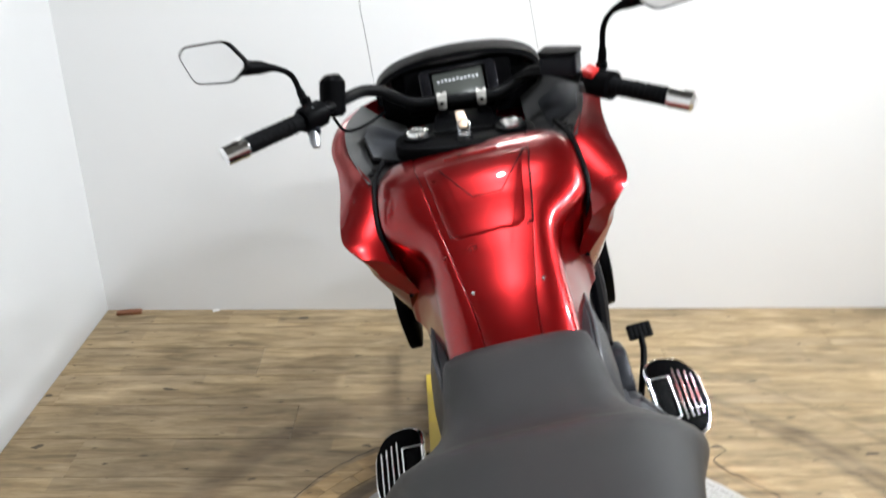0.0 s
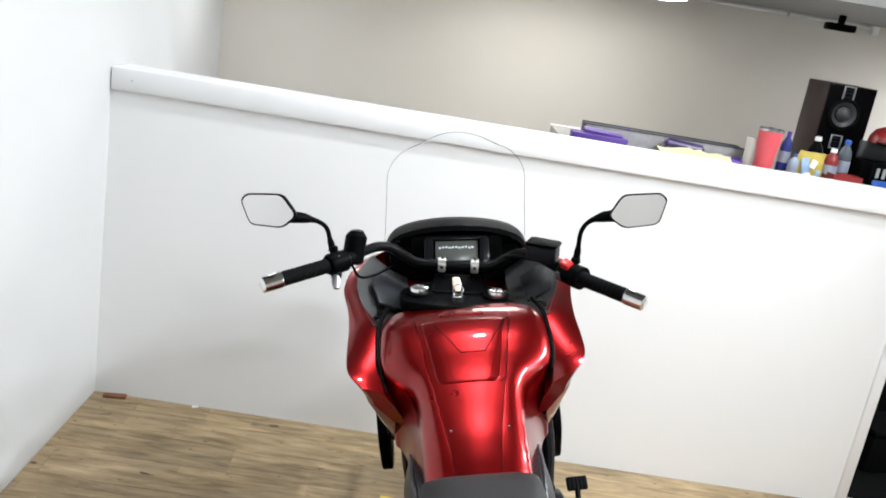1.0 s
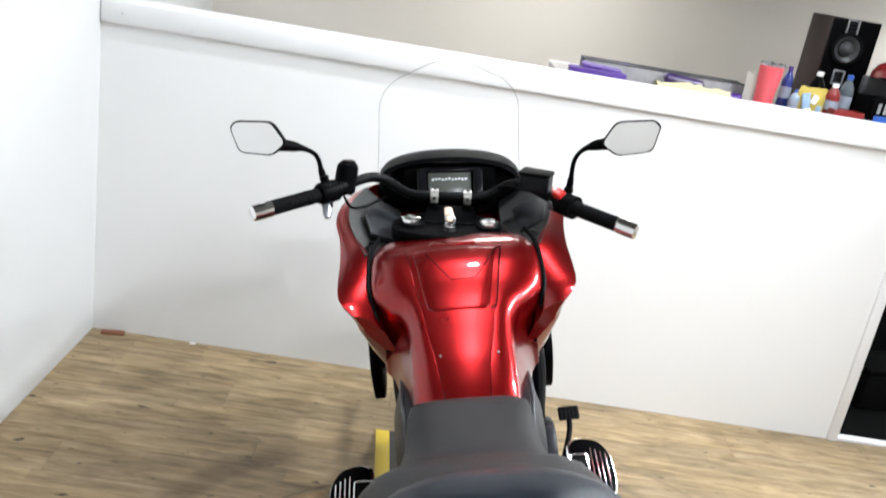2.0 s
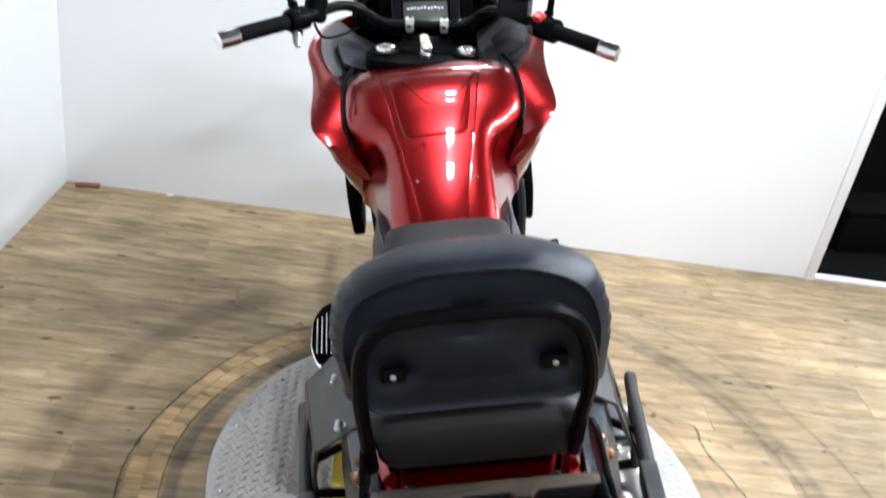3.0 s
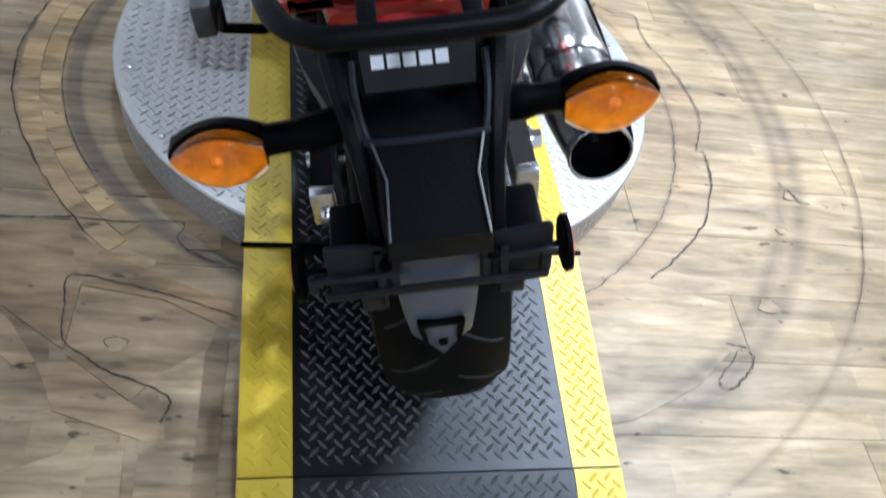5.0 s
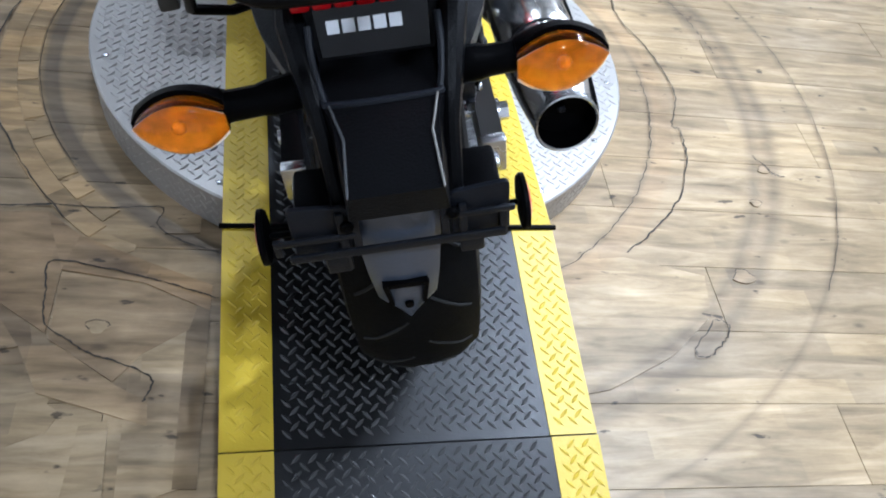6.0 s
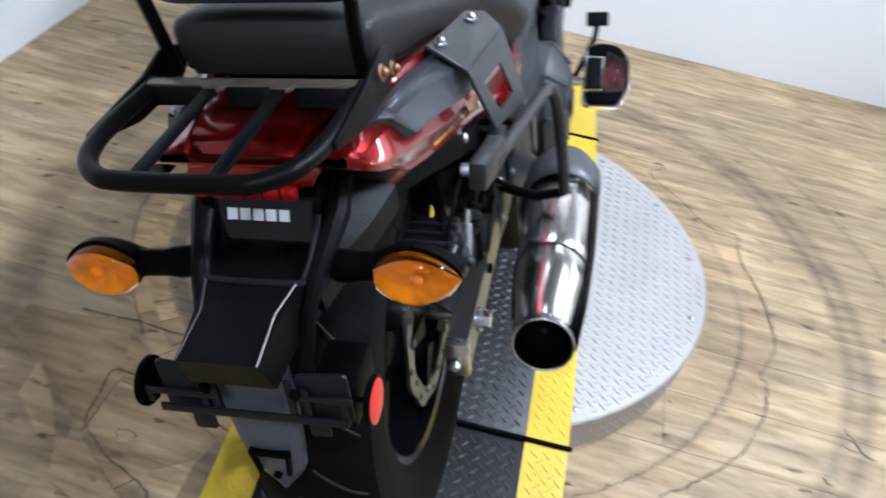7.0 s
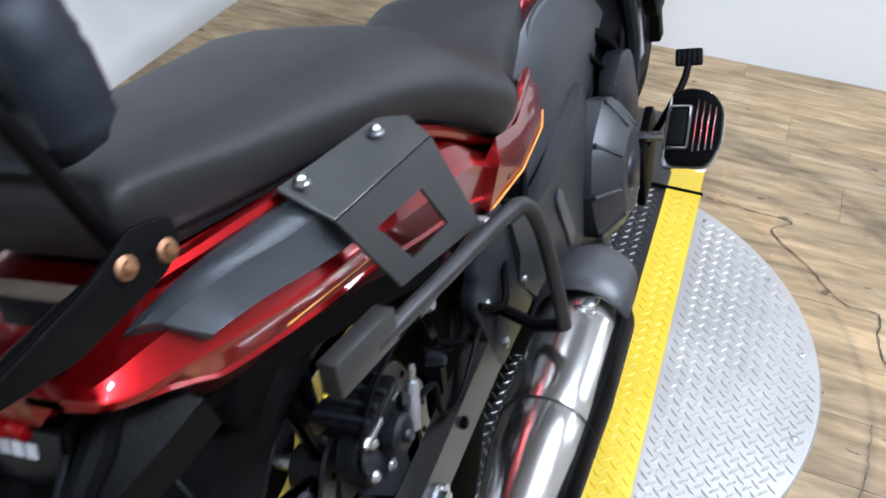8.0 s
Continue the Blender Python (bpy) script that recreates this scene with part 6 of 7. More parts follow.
for yy, zz in ((-0.37, 0.42), (-0.29, 0.49), (-0.25, 0.36), (-0.34, 0.33)):
    part("frame_bolt", bolt((0.140, yy, zz), (1, 0, 0), 0.008, 0.007), STEEL, bike)

# Exhaust.
EX0, EX1 = Vector((0.226, -0.170, 0.312)), Vector((0.234, -0.618, 0.320))
ax_ = (EX1 - EX0).normalized()
sd_ = ax_.cross(Vector((0, 0, 1))).normalized()
up2 = sd_.cross(ax_)


def ex_ring(t, r, squash=1.12, n=28):
    c = EX0 + (EX1 - EX0) * t
    return [c + r * (math.cos(a) * sd_ + squash * math.sin(a) * up2) for a in (2 * math.pi * k / n for k in range(n))]


muff = part("exhaust", loft([ex_ring(t, r) for t, r in ((0.02, 0.032), (0.05, 0.044), (0.12, 0.053), (0.30, 0.0575), (0.60, 0.058), (0.66, 0.0575), (0.665, 0.0565), (0.67, 0.0572), (0.78, 0.0545), (0.90, 0.0480), (0.965, 0.0435), (0.985, 0.043))], False), EXHAUSTCHROME, bike, "polished chrome exhaust silencer", 30)
part("exhaust_tip", loft([ex_ring(t, r) for t, r in ((0.955, 0.0425), (0.99, 0.044), (1.0, 0.044), (1.003, 0.042), (1.0, 0.040), (0.93, 0.038), (0.90, 0.0)) if r] , False), STEEL, muff, "rolled exhaust tip")
part("exhaust_bore", loft([ex_ring(t, r) for t, r in ((0.997, 0.0398), (0.93, 0.0375), (0.92, 0.012), (0.915, 0.002))], False), BLACK, muff, "black exhaust bore")
part("baffle_rivet", bolt(EX0 + (EX1 - EX0) * 0.925, ax_, 0.006, 0.006), GREYDK, muff)
cap_r = [[EX0 + (EX1 - EX0) * t + r * (math.cos(a) * sd_ + 1.14 * math.sin(a) * up2) for a in (radians(-95 + 250 * k / 16) for k in range(17))] for t, r in ((-0.01, 0.036), (0.03, 0.055), (0.10, 0.066), (0.20, 0.0695), (0.28, 0.0690))]
capob = part("exhaust_guard", loft(cap_r, False, False), GUARDGREY, muff, "grey plastic silencer guard")
capob.modifiers.new("thickness", "SOLIDIFY").thickness = 0.004
part("exhaust_bracket", sheet([EX0 + (EX1 - EX0) * 0.22 + up2 * 0.060 - sd_ * s_ for s_ in (0.03, 0.0)] + [EX0 + (EX1 - EX0) * 0.33 + up2 * 0.064 - sd_ * s_ for s_ in (0.0, 0.03)], 0.012, 0.003), CHROME, muff)
part("heat_shield", loft([[EX0 + (EX1 - EX0) * t + (0.0615 - 0.014 * max(0.0, t - 0.66) / 0.31) * (math.cos(a) * sd_ + 1.1 * math.sin(a) * up2) for a in (radians(150 + 100 * k / 8) for k in range(9))] for t in (0.20, 0.5, 0.8, 0.97)], False, False), BLACK, muff, "black inner heat shield").modifiers.new("thickness", "SOLIDIFY").thickness = 0.003
part("exhaust_seam", tube([EX0 + (EX1 - EX0) * 0.667 + 0.0576 * (math.cos(a) * sd_ + 1.12 * math.sin(a) * up2) for a in (2 * math.pi * k / 36 for k in range(37))], 0.0009, 5), GREYDK, muff)
part("exhaust_pipe", tube(curve([(0.226, -0.18, 0.312), (0.19, -0.05, 0.24), (0.14, 0.10, 0.14), (0.08, 0.30, 0.13), (0.05, 0.42, 0.25)], 5), 0.022, 12), ENGINE, bike)

# Foot boards and brake pedal.
def footboard(s):
    place = Matrix.Translation((0.270 if s > 0 else -0.292, 0.345 if s > 0 else 0.300, 0.243)) @ pose(0, 0, 0, 25, 0, 0)
    shape = [(-0.050, 0.085), (-0.020, 0.098), (0.028, 0.088), (0.054, 0.045), (0.056, -0.035), (0.036, -0.088), (-0.050, -0.085)]

    def fp(name, bm, material, parent, label=""):
        if s < 0:
            bm = mirrored(bm)
        bm.transform(place)
        return part(name, bm, material, parent, label)

    base = fp("footboard", slab(round_poly(shape, 0.02, 4), "xy", -0.012, 0.0, 0.003), CHROME, bike, "black rubber footboard with chrome edge")
    inner = [(0.002 + u * 0.91, v * 0.94) for u, v in shape]
    fp("rubber_pad", slab(round_poly(inner, 0.02, 4), "xy", 0.0, 0.008, 0.003), BLACK, base, "black rubber pad")
    for i in range(4):
        x = 0.004 + i * 0.011
        fp("chrome_strip", box(x, x + 0.003, -0.055 + 0.002 * i, 0.062 - 0.006 * i, 0.008, 0.0095, 0.0006), CHROME, base, "thin chrome strip")
    fr = [(-0.046, -0.048), (-0.006, -0.048), (-0.006, 0.045), (-0.046, 0.045)]
    for (a, b), (c, d) in zip(fr, fr[1:] + fr[:1]):
        fp("chrome_frame", rod((a, b, 0.009), (c, d, 0.009), 0.0032, 8), CHROME, base)
    fp("centre_pad", box(-0.041, -0.012, -0.041, 0.038, 0.007, 0.013, 0.003), RUBBER, base)
    fp("board_mount", rod((-0.13, -0.01, -0.012), (-0.05, -0.01, -0.008), 0.010, 10), STEEL, base)
    return base


footboard(1)
footboard(-1)
pedal = part("brake_pedal", tube(curve([(0.185, 0.340, 0.215), (0.205, 0.385, 0.235), (0.236, 0.460, 0.280), (0.242, 0.495, 0.303)], 5), 0.007, 10), BLACK, bike, "black rear brake pedal")
pp = box(-0.026, 0.026, -0.017, 0.017, -0.006, 0.006, 0.004)
pp.transform(Matrix.Translation((0.242, 0.505, 0.312)) @ pose(0, 0, 0, 48, 0, 4))
part("pedal_rubber", pp, RUBBER, pedal, "ribbed rubber pedal pad")
for i in range(5):
    rb = box(-0.022 + i * 0.0095, -0.017 + i * 0.0095, -0.016, 0.016, 0.005, 0.008, 0.001, 1)
    rb.transform(Matrix.Translation((0.242, 0.505, 0.312)) @ pose(0, 0, 0, 48, 0, 4))
    part("pad_rib", rb, RUBBER, pedal)
part("pedal_bracket", slab(round_poly([(0.28, 0.10), (0.30, 0.22), (0.42, 0.26), (0.44, 0.20), (0.36, 0.12)], 0.02), "yz", 0.170, 0.186, 0.004), BLACK, bike)
stand = part("side_stand", tube([(-0.12, 0.05, 0.18), (-0.20, 0.03, 0.06), (-0.265, 0.02, -0.055)], [0.012, 0.011, 0.010], 10), BLACK, bike, "black side stand")
part("stand_foot", box(-0.29, -0.24, -0.01, 0.045, -0.066, -0.056, 0.003), BLACK, stand)


# The body ahead of the tail stands a little to the left of the rear wheel's plane, and the dash leans less than the frame.
SHIFTED = {"fuel_tank", "tank_lid", "lid_hinge", "side_cowl", "gap_seal", "inner_panel", "rib", "vent_slot", "engine_guard_panel", "knee_panel", "knee_ridge", "seat", "seat_seam", "seat_step_seam", "seat_edge_trim", "nose"}
LEANED = {"instrument_hood", "dash_panel", "display", "bezel", "scale_mark", "display_patch", "windshield", "windshield_edge"}
LEVEL = Matrix.Translation((-0.010, 0.8, 0.85)) @ pose(0, 0, 0, 0, 3.5, 0) @ Matrix.Translation((0, -0.8, -0.85))
for ob in bike.children_recursive:
    kind_ = ob.name.split(".")[0]
    if kind_ in SHIFTED:
        for v in ob.data.vertices:
            v.co.x -= 0.0118 * min(max(v.co.y + 0.85, 0.0), 1.3)
    elif kind_ in LEANED:
        ob.data.transform(LEVEL)


# ---- things on the counter behind the half-height wall ----
CZ = 1.145


def bottle(x, y, r, h, material, cap_material, label, tilt=0.0):
    t = thing("bottle", label, "bottle", pose(x, y, CZ, tilt, 0, 0))
    part("body", lathe([(0.0, 0.0), (r * 0.9, 0.0), (r, h * 0.04), (r, h * 0.45), (r * 0.93, h * 0.55), (r, h * 0.62), (r * 0.85, h * 0.74), (r * 0.38, h * 0.88), (r * 0.36, h * 0.93)], (0, 0, 0), "z", 20), material, t)
    part("label_band", lathe([(r * 1.01, h * 0.28), (r * 1.015, h * 0.30), (r * 1.015, h * 0.52), (r * 1.0, h * 0.54)], (0, 0, 0), "z", 20), mat("printed_label", (0.22, 0.24, 0.30), 0.5, 0, 0.3, 40), t)
    part("cap", lathe([(r * 0.42, h * 0.90), (r * 0.42, h * 0.99), (r * 0.36, h), (0.0, h)], (0, 0, 0), "z", 16), cap_material, t)
    return t


CORAL = mat("coral_powder_coat", (0.55, 0.07, 0.085), 0.35, 0, 0.06)
REDBOTTLE = mat("dark_red_plastic", (0.17, 0.008, 0.008), 0.35, 0, 0.15)
BLUEPL = mat("blue_plastic", (0.03, 0.10, 0.42), 0.3, 0, 0.2)
YELLOWCL = mat("yellow_cloth", (0.36, 0.27, 0.05), 0.8, 0, 0.25, 30, 0.4, 200)
CREAM = mat("cream_paper", (0.46, 0.41, 0.24), 0.7, 0, 0.15, 20)
MAROON = mat("dark_cherry_veneer", (0.016, 0.006, 0.006), 0.4, 0, 0.3, 20, spec=0.25)
tumbler = thing("tumbler", "coral insulated steel drinking tumbler on the counter", "cup", pose(0.842, 1.68, CZ) @ Matrix.Scale(0.88, 4))
part("cup_body", lathe([(0.0, 0.0), (0.036, 0.0), (0.037, 0.012)], (0, 0, 0), "z", 28), STEEL, tumbler)
part("cup_wall", lathe([(0.037, 0.012), (0.039, 0.07), (0.045, 0.12), (0.048, 0.168)], (0, 0, 0), "z", 28), CORAL, tumbler, "coral painted wall")
part("rim", lathe([(0.048, 0.168), (0.0485, 0.178), (0.046, 0.180), (0.040, 0.175), (0.0, 0.175)], (0, 0, 0), "z", 28), STEEL, tumbler)
paper_cup = thing("paper_cup", "plain white paper cup on the counter", "cup", pose(0.808, 1.72, CZ))
part("cup_wall", lathe([(0.0, 0.0), (0.022, 0.0), (0.029, 0.11), (0.031, 0.112), (0.027, 0.11)], (0, 0, 0), "z", 20), FARWALL, paper_cup)

speaker = thing("loudspeaker", "dark cherry wood bookshelf loudspeaker on the counter", "speaker", pose(1.151, 1.95, CZ))
part("cabinet", box(-0.078, 0.105, -0.10, 0.09, 0.0, 0.345, 0.004), MAROON, speaker)
part("front_baffle", box(-0.074, 0.101, -0.104, -0.1005, 0.004, 0.341, 0.001), BLACK, speaker)
cone = part("woofer", lathe([(0.052, -0.004), (0.056, -0.010), (0.051, -0.012), (0.045, -0.006), (0.020, 0.008), (0.0, 0.010)], (0.0, -0.106, 0.239), "y", 32), GREYPL, speaker, "grey woofer cone")
part("surround", lathe([(0.046, -0.008), (0.050, -0.013), (0.057, -0.011), (0.059, -0.003), (0.052, -0.003)], (0.0, -0.106, 0.239), "y", 32), RUBBER, cone, "black rubber surround")
part("dust_cap", lathe([(0.028, -0.002), (0.020, -0.012), (0.010, -0.018), (0.0, -0.020)], (0.0, -0.106, 0.239), "y", 24), GREYPL, cone)
for zc in (0.318, 0.137):
    port_frame = part("port_frame", join(box(-0.020, 0.020, -0.110, -0.1045, zc - 0.028, zc - 0.024, 0.001), box(-0.020, 0.020, -0.110, -0.1045, zc + 0.020, zc + 0.024, 0.001), box(-0.022, -0.017, -0.110, -0.1045, zc - 0.028, zc + 0.024, 0.001), box(0.017, 0.022, -0.110, -0.1045, zc - 0.028, zc + 0.024, 0.001)), ALU, speaker, "pale metal frame")
    for k in range(3):
        part("port_slat", box(-0.016, 0.016, -0.108, -0.1045, zc - 0.018 + 0.013 * k, zc - 0.012 + 0.013 * k, 0.001), GREYDK, port_frame)

carton = thing("flat_carton", "flat purple cardboard box lying on the counter", "box", pose(0.245, 1.69, CZ, 0, 0, -3))
part("body", box(-0.10, 0.10, -0.04, 0.035, 0.0, 0.038, 0.003), PURPLE, carton)
part("lid_flap", box(-0.06, 0.08, -0.02, 0.04, 0.039, 0.050, 0.002, m=pose(0, 0, 0, 4, 3, 0)), PURPLE, carton, "lifted purple flap")
TRAYPL = mat("smoky_clear_plastic", (0.26, 0.25, 0.26), 0.25, 0, 0.25, 30)
tray = thing("plastic_tray", "long smoky plastic tray with a dark rim on the counter", "tray", pose(0.50, 1.80, CZ))
for y0_, y1_ in ((-0.03, -0.026), (0.046, 0.05)):
    part("tray_side", box(-0.295, 0.295, y0_, y1_, 0.004, 0.058, 0.001), TRAYPL, tray)
    part("tray_rim", box(-0.298, 0.298, y0_ - 0.003, y1_ + 0.003, 0.0585, 0.0625, 0.001), GREYPL, tray, "dark rim")
for x0_ in (-0.298, -0.085, 0.294):
    part("tray_end", box(x0_, x0_ + 0.004, -0.026, 0.046, 0.004, 0.060, 0.001), GREYDK, tray)
part("tray_floor", box(-0.29, 0.29, -0.026, 0.046, 0.0, 0.004), TRAYPL, tray)
wrap = thing("wrapped_roll", "roll wrapped in purple foil lying in a tray", "roll", pose(0.30, 1.805, CZ + 0.004, 0, -6, 2))
part("roll", tube([(-0.09, 0, 0.024), (-0.085, 0, 0.026), (0.08, 0, 0.026), (0.088, 0, 0.024)], [0.018, 0.026, 0.026, 0.016], 14), PURPLE, wrap)
roll2 = thing("wrapped_roll", "dark purple foil roll lying before a tray", "roll", pose(0.56, 1.722, CZ + 0.012, 0, 4, -2))
part("roll", tube([(-0.068, 0, 0.022), (-0.064, 0, 0.026), (0.062, 0, 0.026), (0.068, 0, 0.022)], [0.016, 0.022, 0.022, 0.014], 14), mat("dark_purple_foil", (0.022, 0.008, 0.06), 0.35, 0, 0.3, 40), roll2)
part("sleeve", box(-0.072, 0.072, -0.018, 0.018, -0.011, 0.006, 0.003), DARK, roll2)
sachet = thing("sachet", "small purple sachet on the counter", "sachet", pose(0.745, 1.72, CZ, 0, 0, 12))
part("pouch", loft([[(x, y, z) for x, z in ((-0.03, 0.0), (0.03, 0.0), (0.028, h), (-0.028, h))] for y, h in ((-0.03, 0.004), (-0.02, 0.022), (0.0, 0.03), (0.02, 0.02), (0.03, 0.004))]), PURPLE, sachet)
rag = thing("shop_rag", "crumpled cream and yellow rag on the counter", "rag", pose(0.578, 1.645, CZ))
rows_ = []
rg = random.Random(7)
for i in range(15):
    x = -0.13 + i * 0.0186
    rows_.append([(x + rg.uniform(-0.004, 0.004), y, max(0.002, (0.045 - 0.10 * abs(x) ** 1.3) * math.cos(y / 0.05 * 1.45) + rg.uniform(-0.006, 0.006))) for y in (-0.05, -0.035, -0.02, 0.0, 0.02, 0.035, 0.05)])
part("cloth", loft(rows_, False, False), CREAM, rag)
bag = thing("paper_bag", "yellow and blue printed snack bag on the counter", "bag", pose(1.0, 1.66, CZ, 0, 0, 10))
rows_ = []
for z, w, d in ((0.0, 0.05, 0.022), (0.02, 0.056, 0.028), (0.05, 0.058, 0.026), (0.08, 0.055, 0.016), (0.10, 0.055, 0.004)):
    rows_.append([(w * math.cos(a) + rg.uniform(-0.003, 0.003), d * math.sin(a) + rg.uniform(-0.003, 0.003), z + rg.uniform(-0.004, 0.004)) for a in (2 * math.pi * k / 18 for k in range(18))])
part("bag_body", loft(rows_), YELLOWCL, bag)
BLUEPRINT = mat("pale_blue_print", (0.22, 0.32, 0.45), 0.5, 0, 0.3, 60)
for px_, pz_, w_, h_, m_, tilt_ in ((-0.032, 0.050, 0.030, 0.062, BLUEPRINT, -14), (-0.004, 0.062, 0.022, 0.030, TRIM, 20), (0.020, 0.030, 0.020, 0.026, BLUEPRINT, 8), (-0.020, 0.022, 0.026, 0.016, TRIM, -6)):
    part("printed_panel", box(-w_ / 2, w_ / 2, -0.003, 0.003, -h_ / 2, h_ / 2, 0.002, m=pose(px_, -0.028 + 0.004 * abs(px_) / 0.03, pz_, 0, tilt_, 0)), m_, bag)
bottle(0.925, 1.72, 0.020, 0.155, mat("dark_blue_plastic", (0.02, 0.03, 0.16), 0.25, 0, 0.3, 60), PURPLE, "small blue and purple drink bottle on the counter")
bottle(0.945, 1.66, 0.022, 0.085, mat("cloudy_plastic", (0.25, 0.32, 0.40), 0.25, 0, 0.2), BLUEPL, "short cloudy plastic bottle with a blue cap")
bottle(1.050, 1.76, 0.028, 0.150, BLACK, TRIM, "dark bottle with a white cap on the counter")
bottle(1.072, 1.66, 0.026, 0.125, REDBOTTLE, TRIM, "red plastic spray bottle on the counter")
bottle(1.132, 1.70, 0.025, 0.160, mat("water_bottle_plastic", (0.07, 0.085, 0.10), 0.12, 0, 0.15), BLUEPL, "clear water bottle with a blue label")
tub = thing("red_tub", "low dark red plastic tub among the bottles", "tub", pose(1.115, 1.625, CZ, 0, 0, 4))
part("tub_wall", join(box(-0.055, 0.055, -0.03, -0.026, 0.002, 0.045, 0.001), box(-0.055, 0.055, 0.026, 0.03, 0.002, 0.045, 0.001), box(-0.055, -0.051, -0.026, 0.026, 0.002, 0.045, 0.001), box(0.051, 0.055, -0.026, 0.026, 0.002, 0.045, 0.001), box(-0.053, 0.053, -0.028, 0.028, 0.0, 0.004)), REDBOTTLE, tub)
crate = thing("tool_case", "grey and black open tool case on the counter", "tool case", pose(1.275, 1.70, CZ, 0, 0, 6))
part("case_body", box(-0.075, 0.10, -0.06, 0.06, 0.0, 0.10, 0.006), BLACK, crate)
part("case_lid", box(-0.075, 0.10, 0.04, 0.06, 0.10, 0.165, 0.005), GREYPL, crate)
for i in range(5):
    part("slot", box(-0.055 + i * 0.024, -0.043 + i * 0.024, -0.063, -0.058, 0.05, 0.085, 0.001), ALU, crate)
part("blue_tray", box(-0.06, 0.0, -0.066, -0.058, 0.006, 0.042, 0.002), BLUEPL, crate)
helmet = thing("cap_hat", "red and black cap lying on the tool case", "cap", pose(1.30, 1.72, CZ + 0.165))
part("crown", lathe([(0.085, 0.0), (0.083, 0.02), (0.068, 0.045), (0.04, 0.06), (0.0, 0.064)], (0, 0, 0), "z", 24), REDBOTTLE, helmet)
part("brim", slab(round_poly([(-0.08, -0.02), (0.02, -0.02), (-0.02, -0.13), (-0.09, -0.10)], 0.03), "xy", 0.0, 0.006, 0.001), BLACK, helmet)
rag2 = thing("shop_rag", "bright yellow rag hanging at the counter's edge", "rag", pose(1.36, 1.63, CZ))
rows_ = []
for i in range(11):
    x = -0.08 + i * 0.018
    rows_.append([(x, y, max(0.002, 0.042 * math.cos(y / 0.05 * 1.4) * (1 - (x / 0.11) ** 2) + rg.uniform(-0.005, 0.005))) for y in (-0.05, -0.03, -0.01, 0.01, 0.03, 0.05)])
part("cloth", loft(rows_, False, False), YELLOWCL, rag2)
cord = thing("coiled_cord", "coiled yellow cord on the counter", "cord", pose(1.15, 1.63, CZ))
part("coil", tube([(0.05 * (1 - 0.1 * (a // 6.283)) * math.cos(a), 0.022 * math.sin(a), 0.005 + 0.003 * a / 6.283) for a in (k * 0.35 for k in range(56))], 0.003, 6), YELLOWCL, cord)
device = thing("ceiling_device", "small black device under the low ceiling", "device", pose(1.30, 2.42, 1.76))
part("bracket", box(-0.012, 0.012, -0.012, 0.012, -0.035, 0.0, 0.003), BLACK, device)
part("body", box(-0.06, 0.06, -0.03, 0.03, -0.065, -0.035, 0.006), BLACK, device)
conduit = thing("ceiling_conduit", "thin white conduit along the far wall under the ceiling", "conduit", pose(0, 2.775, 1.715))
part("pipe", rod((-1.3, 0, 0.03), (1.62, 0, 0.03), 0.006, 8), TRIM, conduit)
for x in (0.2, 0.75, 1.2):
    part("clip", tube([(x - 0.006, 0, 0.03), (x + 0.006, 0, 0.03)], 0.009, 8), ALU, conduit)
part("end_box", box(1.60, 1.63, -0.02, 0.02, 0.0, 0.04, 0.003), TRIM, conduit)

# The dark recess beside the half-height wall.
# Back and side panels get their shade from the near-black colour.
recess = part("wall_recess", box(1.387, 2.148, 2.05, 2.10, 0.0, 1.12), RECESSSHADE)
tagged(recess, "panel toned dark as shade at the back of the recess", "wall", kind="structure")
sill = part("trim_sill", box(1.389, 2.148, YB - 0.006, YB + 0.03, 0.0005, 0.014, 0.002), TRIM)
# Added out of view so the exhaust mirrors white past the dark recess.
unseen_recess_wall = part("wall_beyond_recess", box(2.15, 2.598, YB, YB + 0.11, -0.1, 1.100), WHITEWALL)
tagged(unseen_recess_wall, "unseen white half-height wall added beyond the recess", "wall", kind="structure")
tagged(sill, "white sill strip on the floor before the recess", "trim", kind="structure")
recess_end = part("wall_end", box(1.352, 1.386, YB + 0.126, 2.05, 0.0, 1.10), RECESSSHADE)
tagged(recess_end, "side of the recess toned dark as shade", "wall", kind="structure")
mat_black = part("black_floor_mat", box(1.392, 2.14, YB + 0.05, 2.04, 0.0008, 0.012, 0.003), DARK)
tagged(mat_black, "black rubber mat on the recess floor", "mat")
bin_ = thing("black_case", "closed black case standing in the recess", "case", pose(1.72, 1.85, 0.012, 0, 0, 12))
part("body", box(-0.16, 0.16, -0.10, 0.10, 0.0, 0.16, 0.012), DARK, bin_)
part("lid", box(-0.163, 0.163, -0.103, 0.103, 0.162, 0.185, 0.008), DARK, bin_)

# ---- cracks and worn patches round the turntable ----
PALE = PLANK
PALER = PLANKPALE
BARE = PLANKBARE
CX, CY = -0.04, 0.105


def polar(r, deg):
    a = radians(deg)
    return (CX + r * math.cos(a), CY + r * math.sin(a))


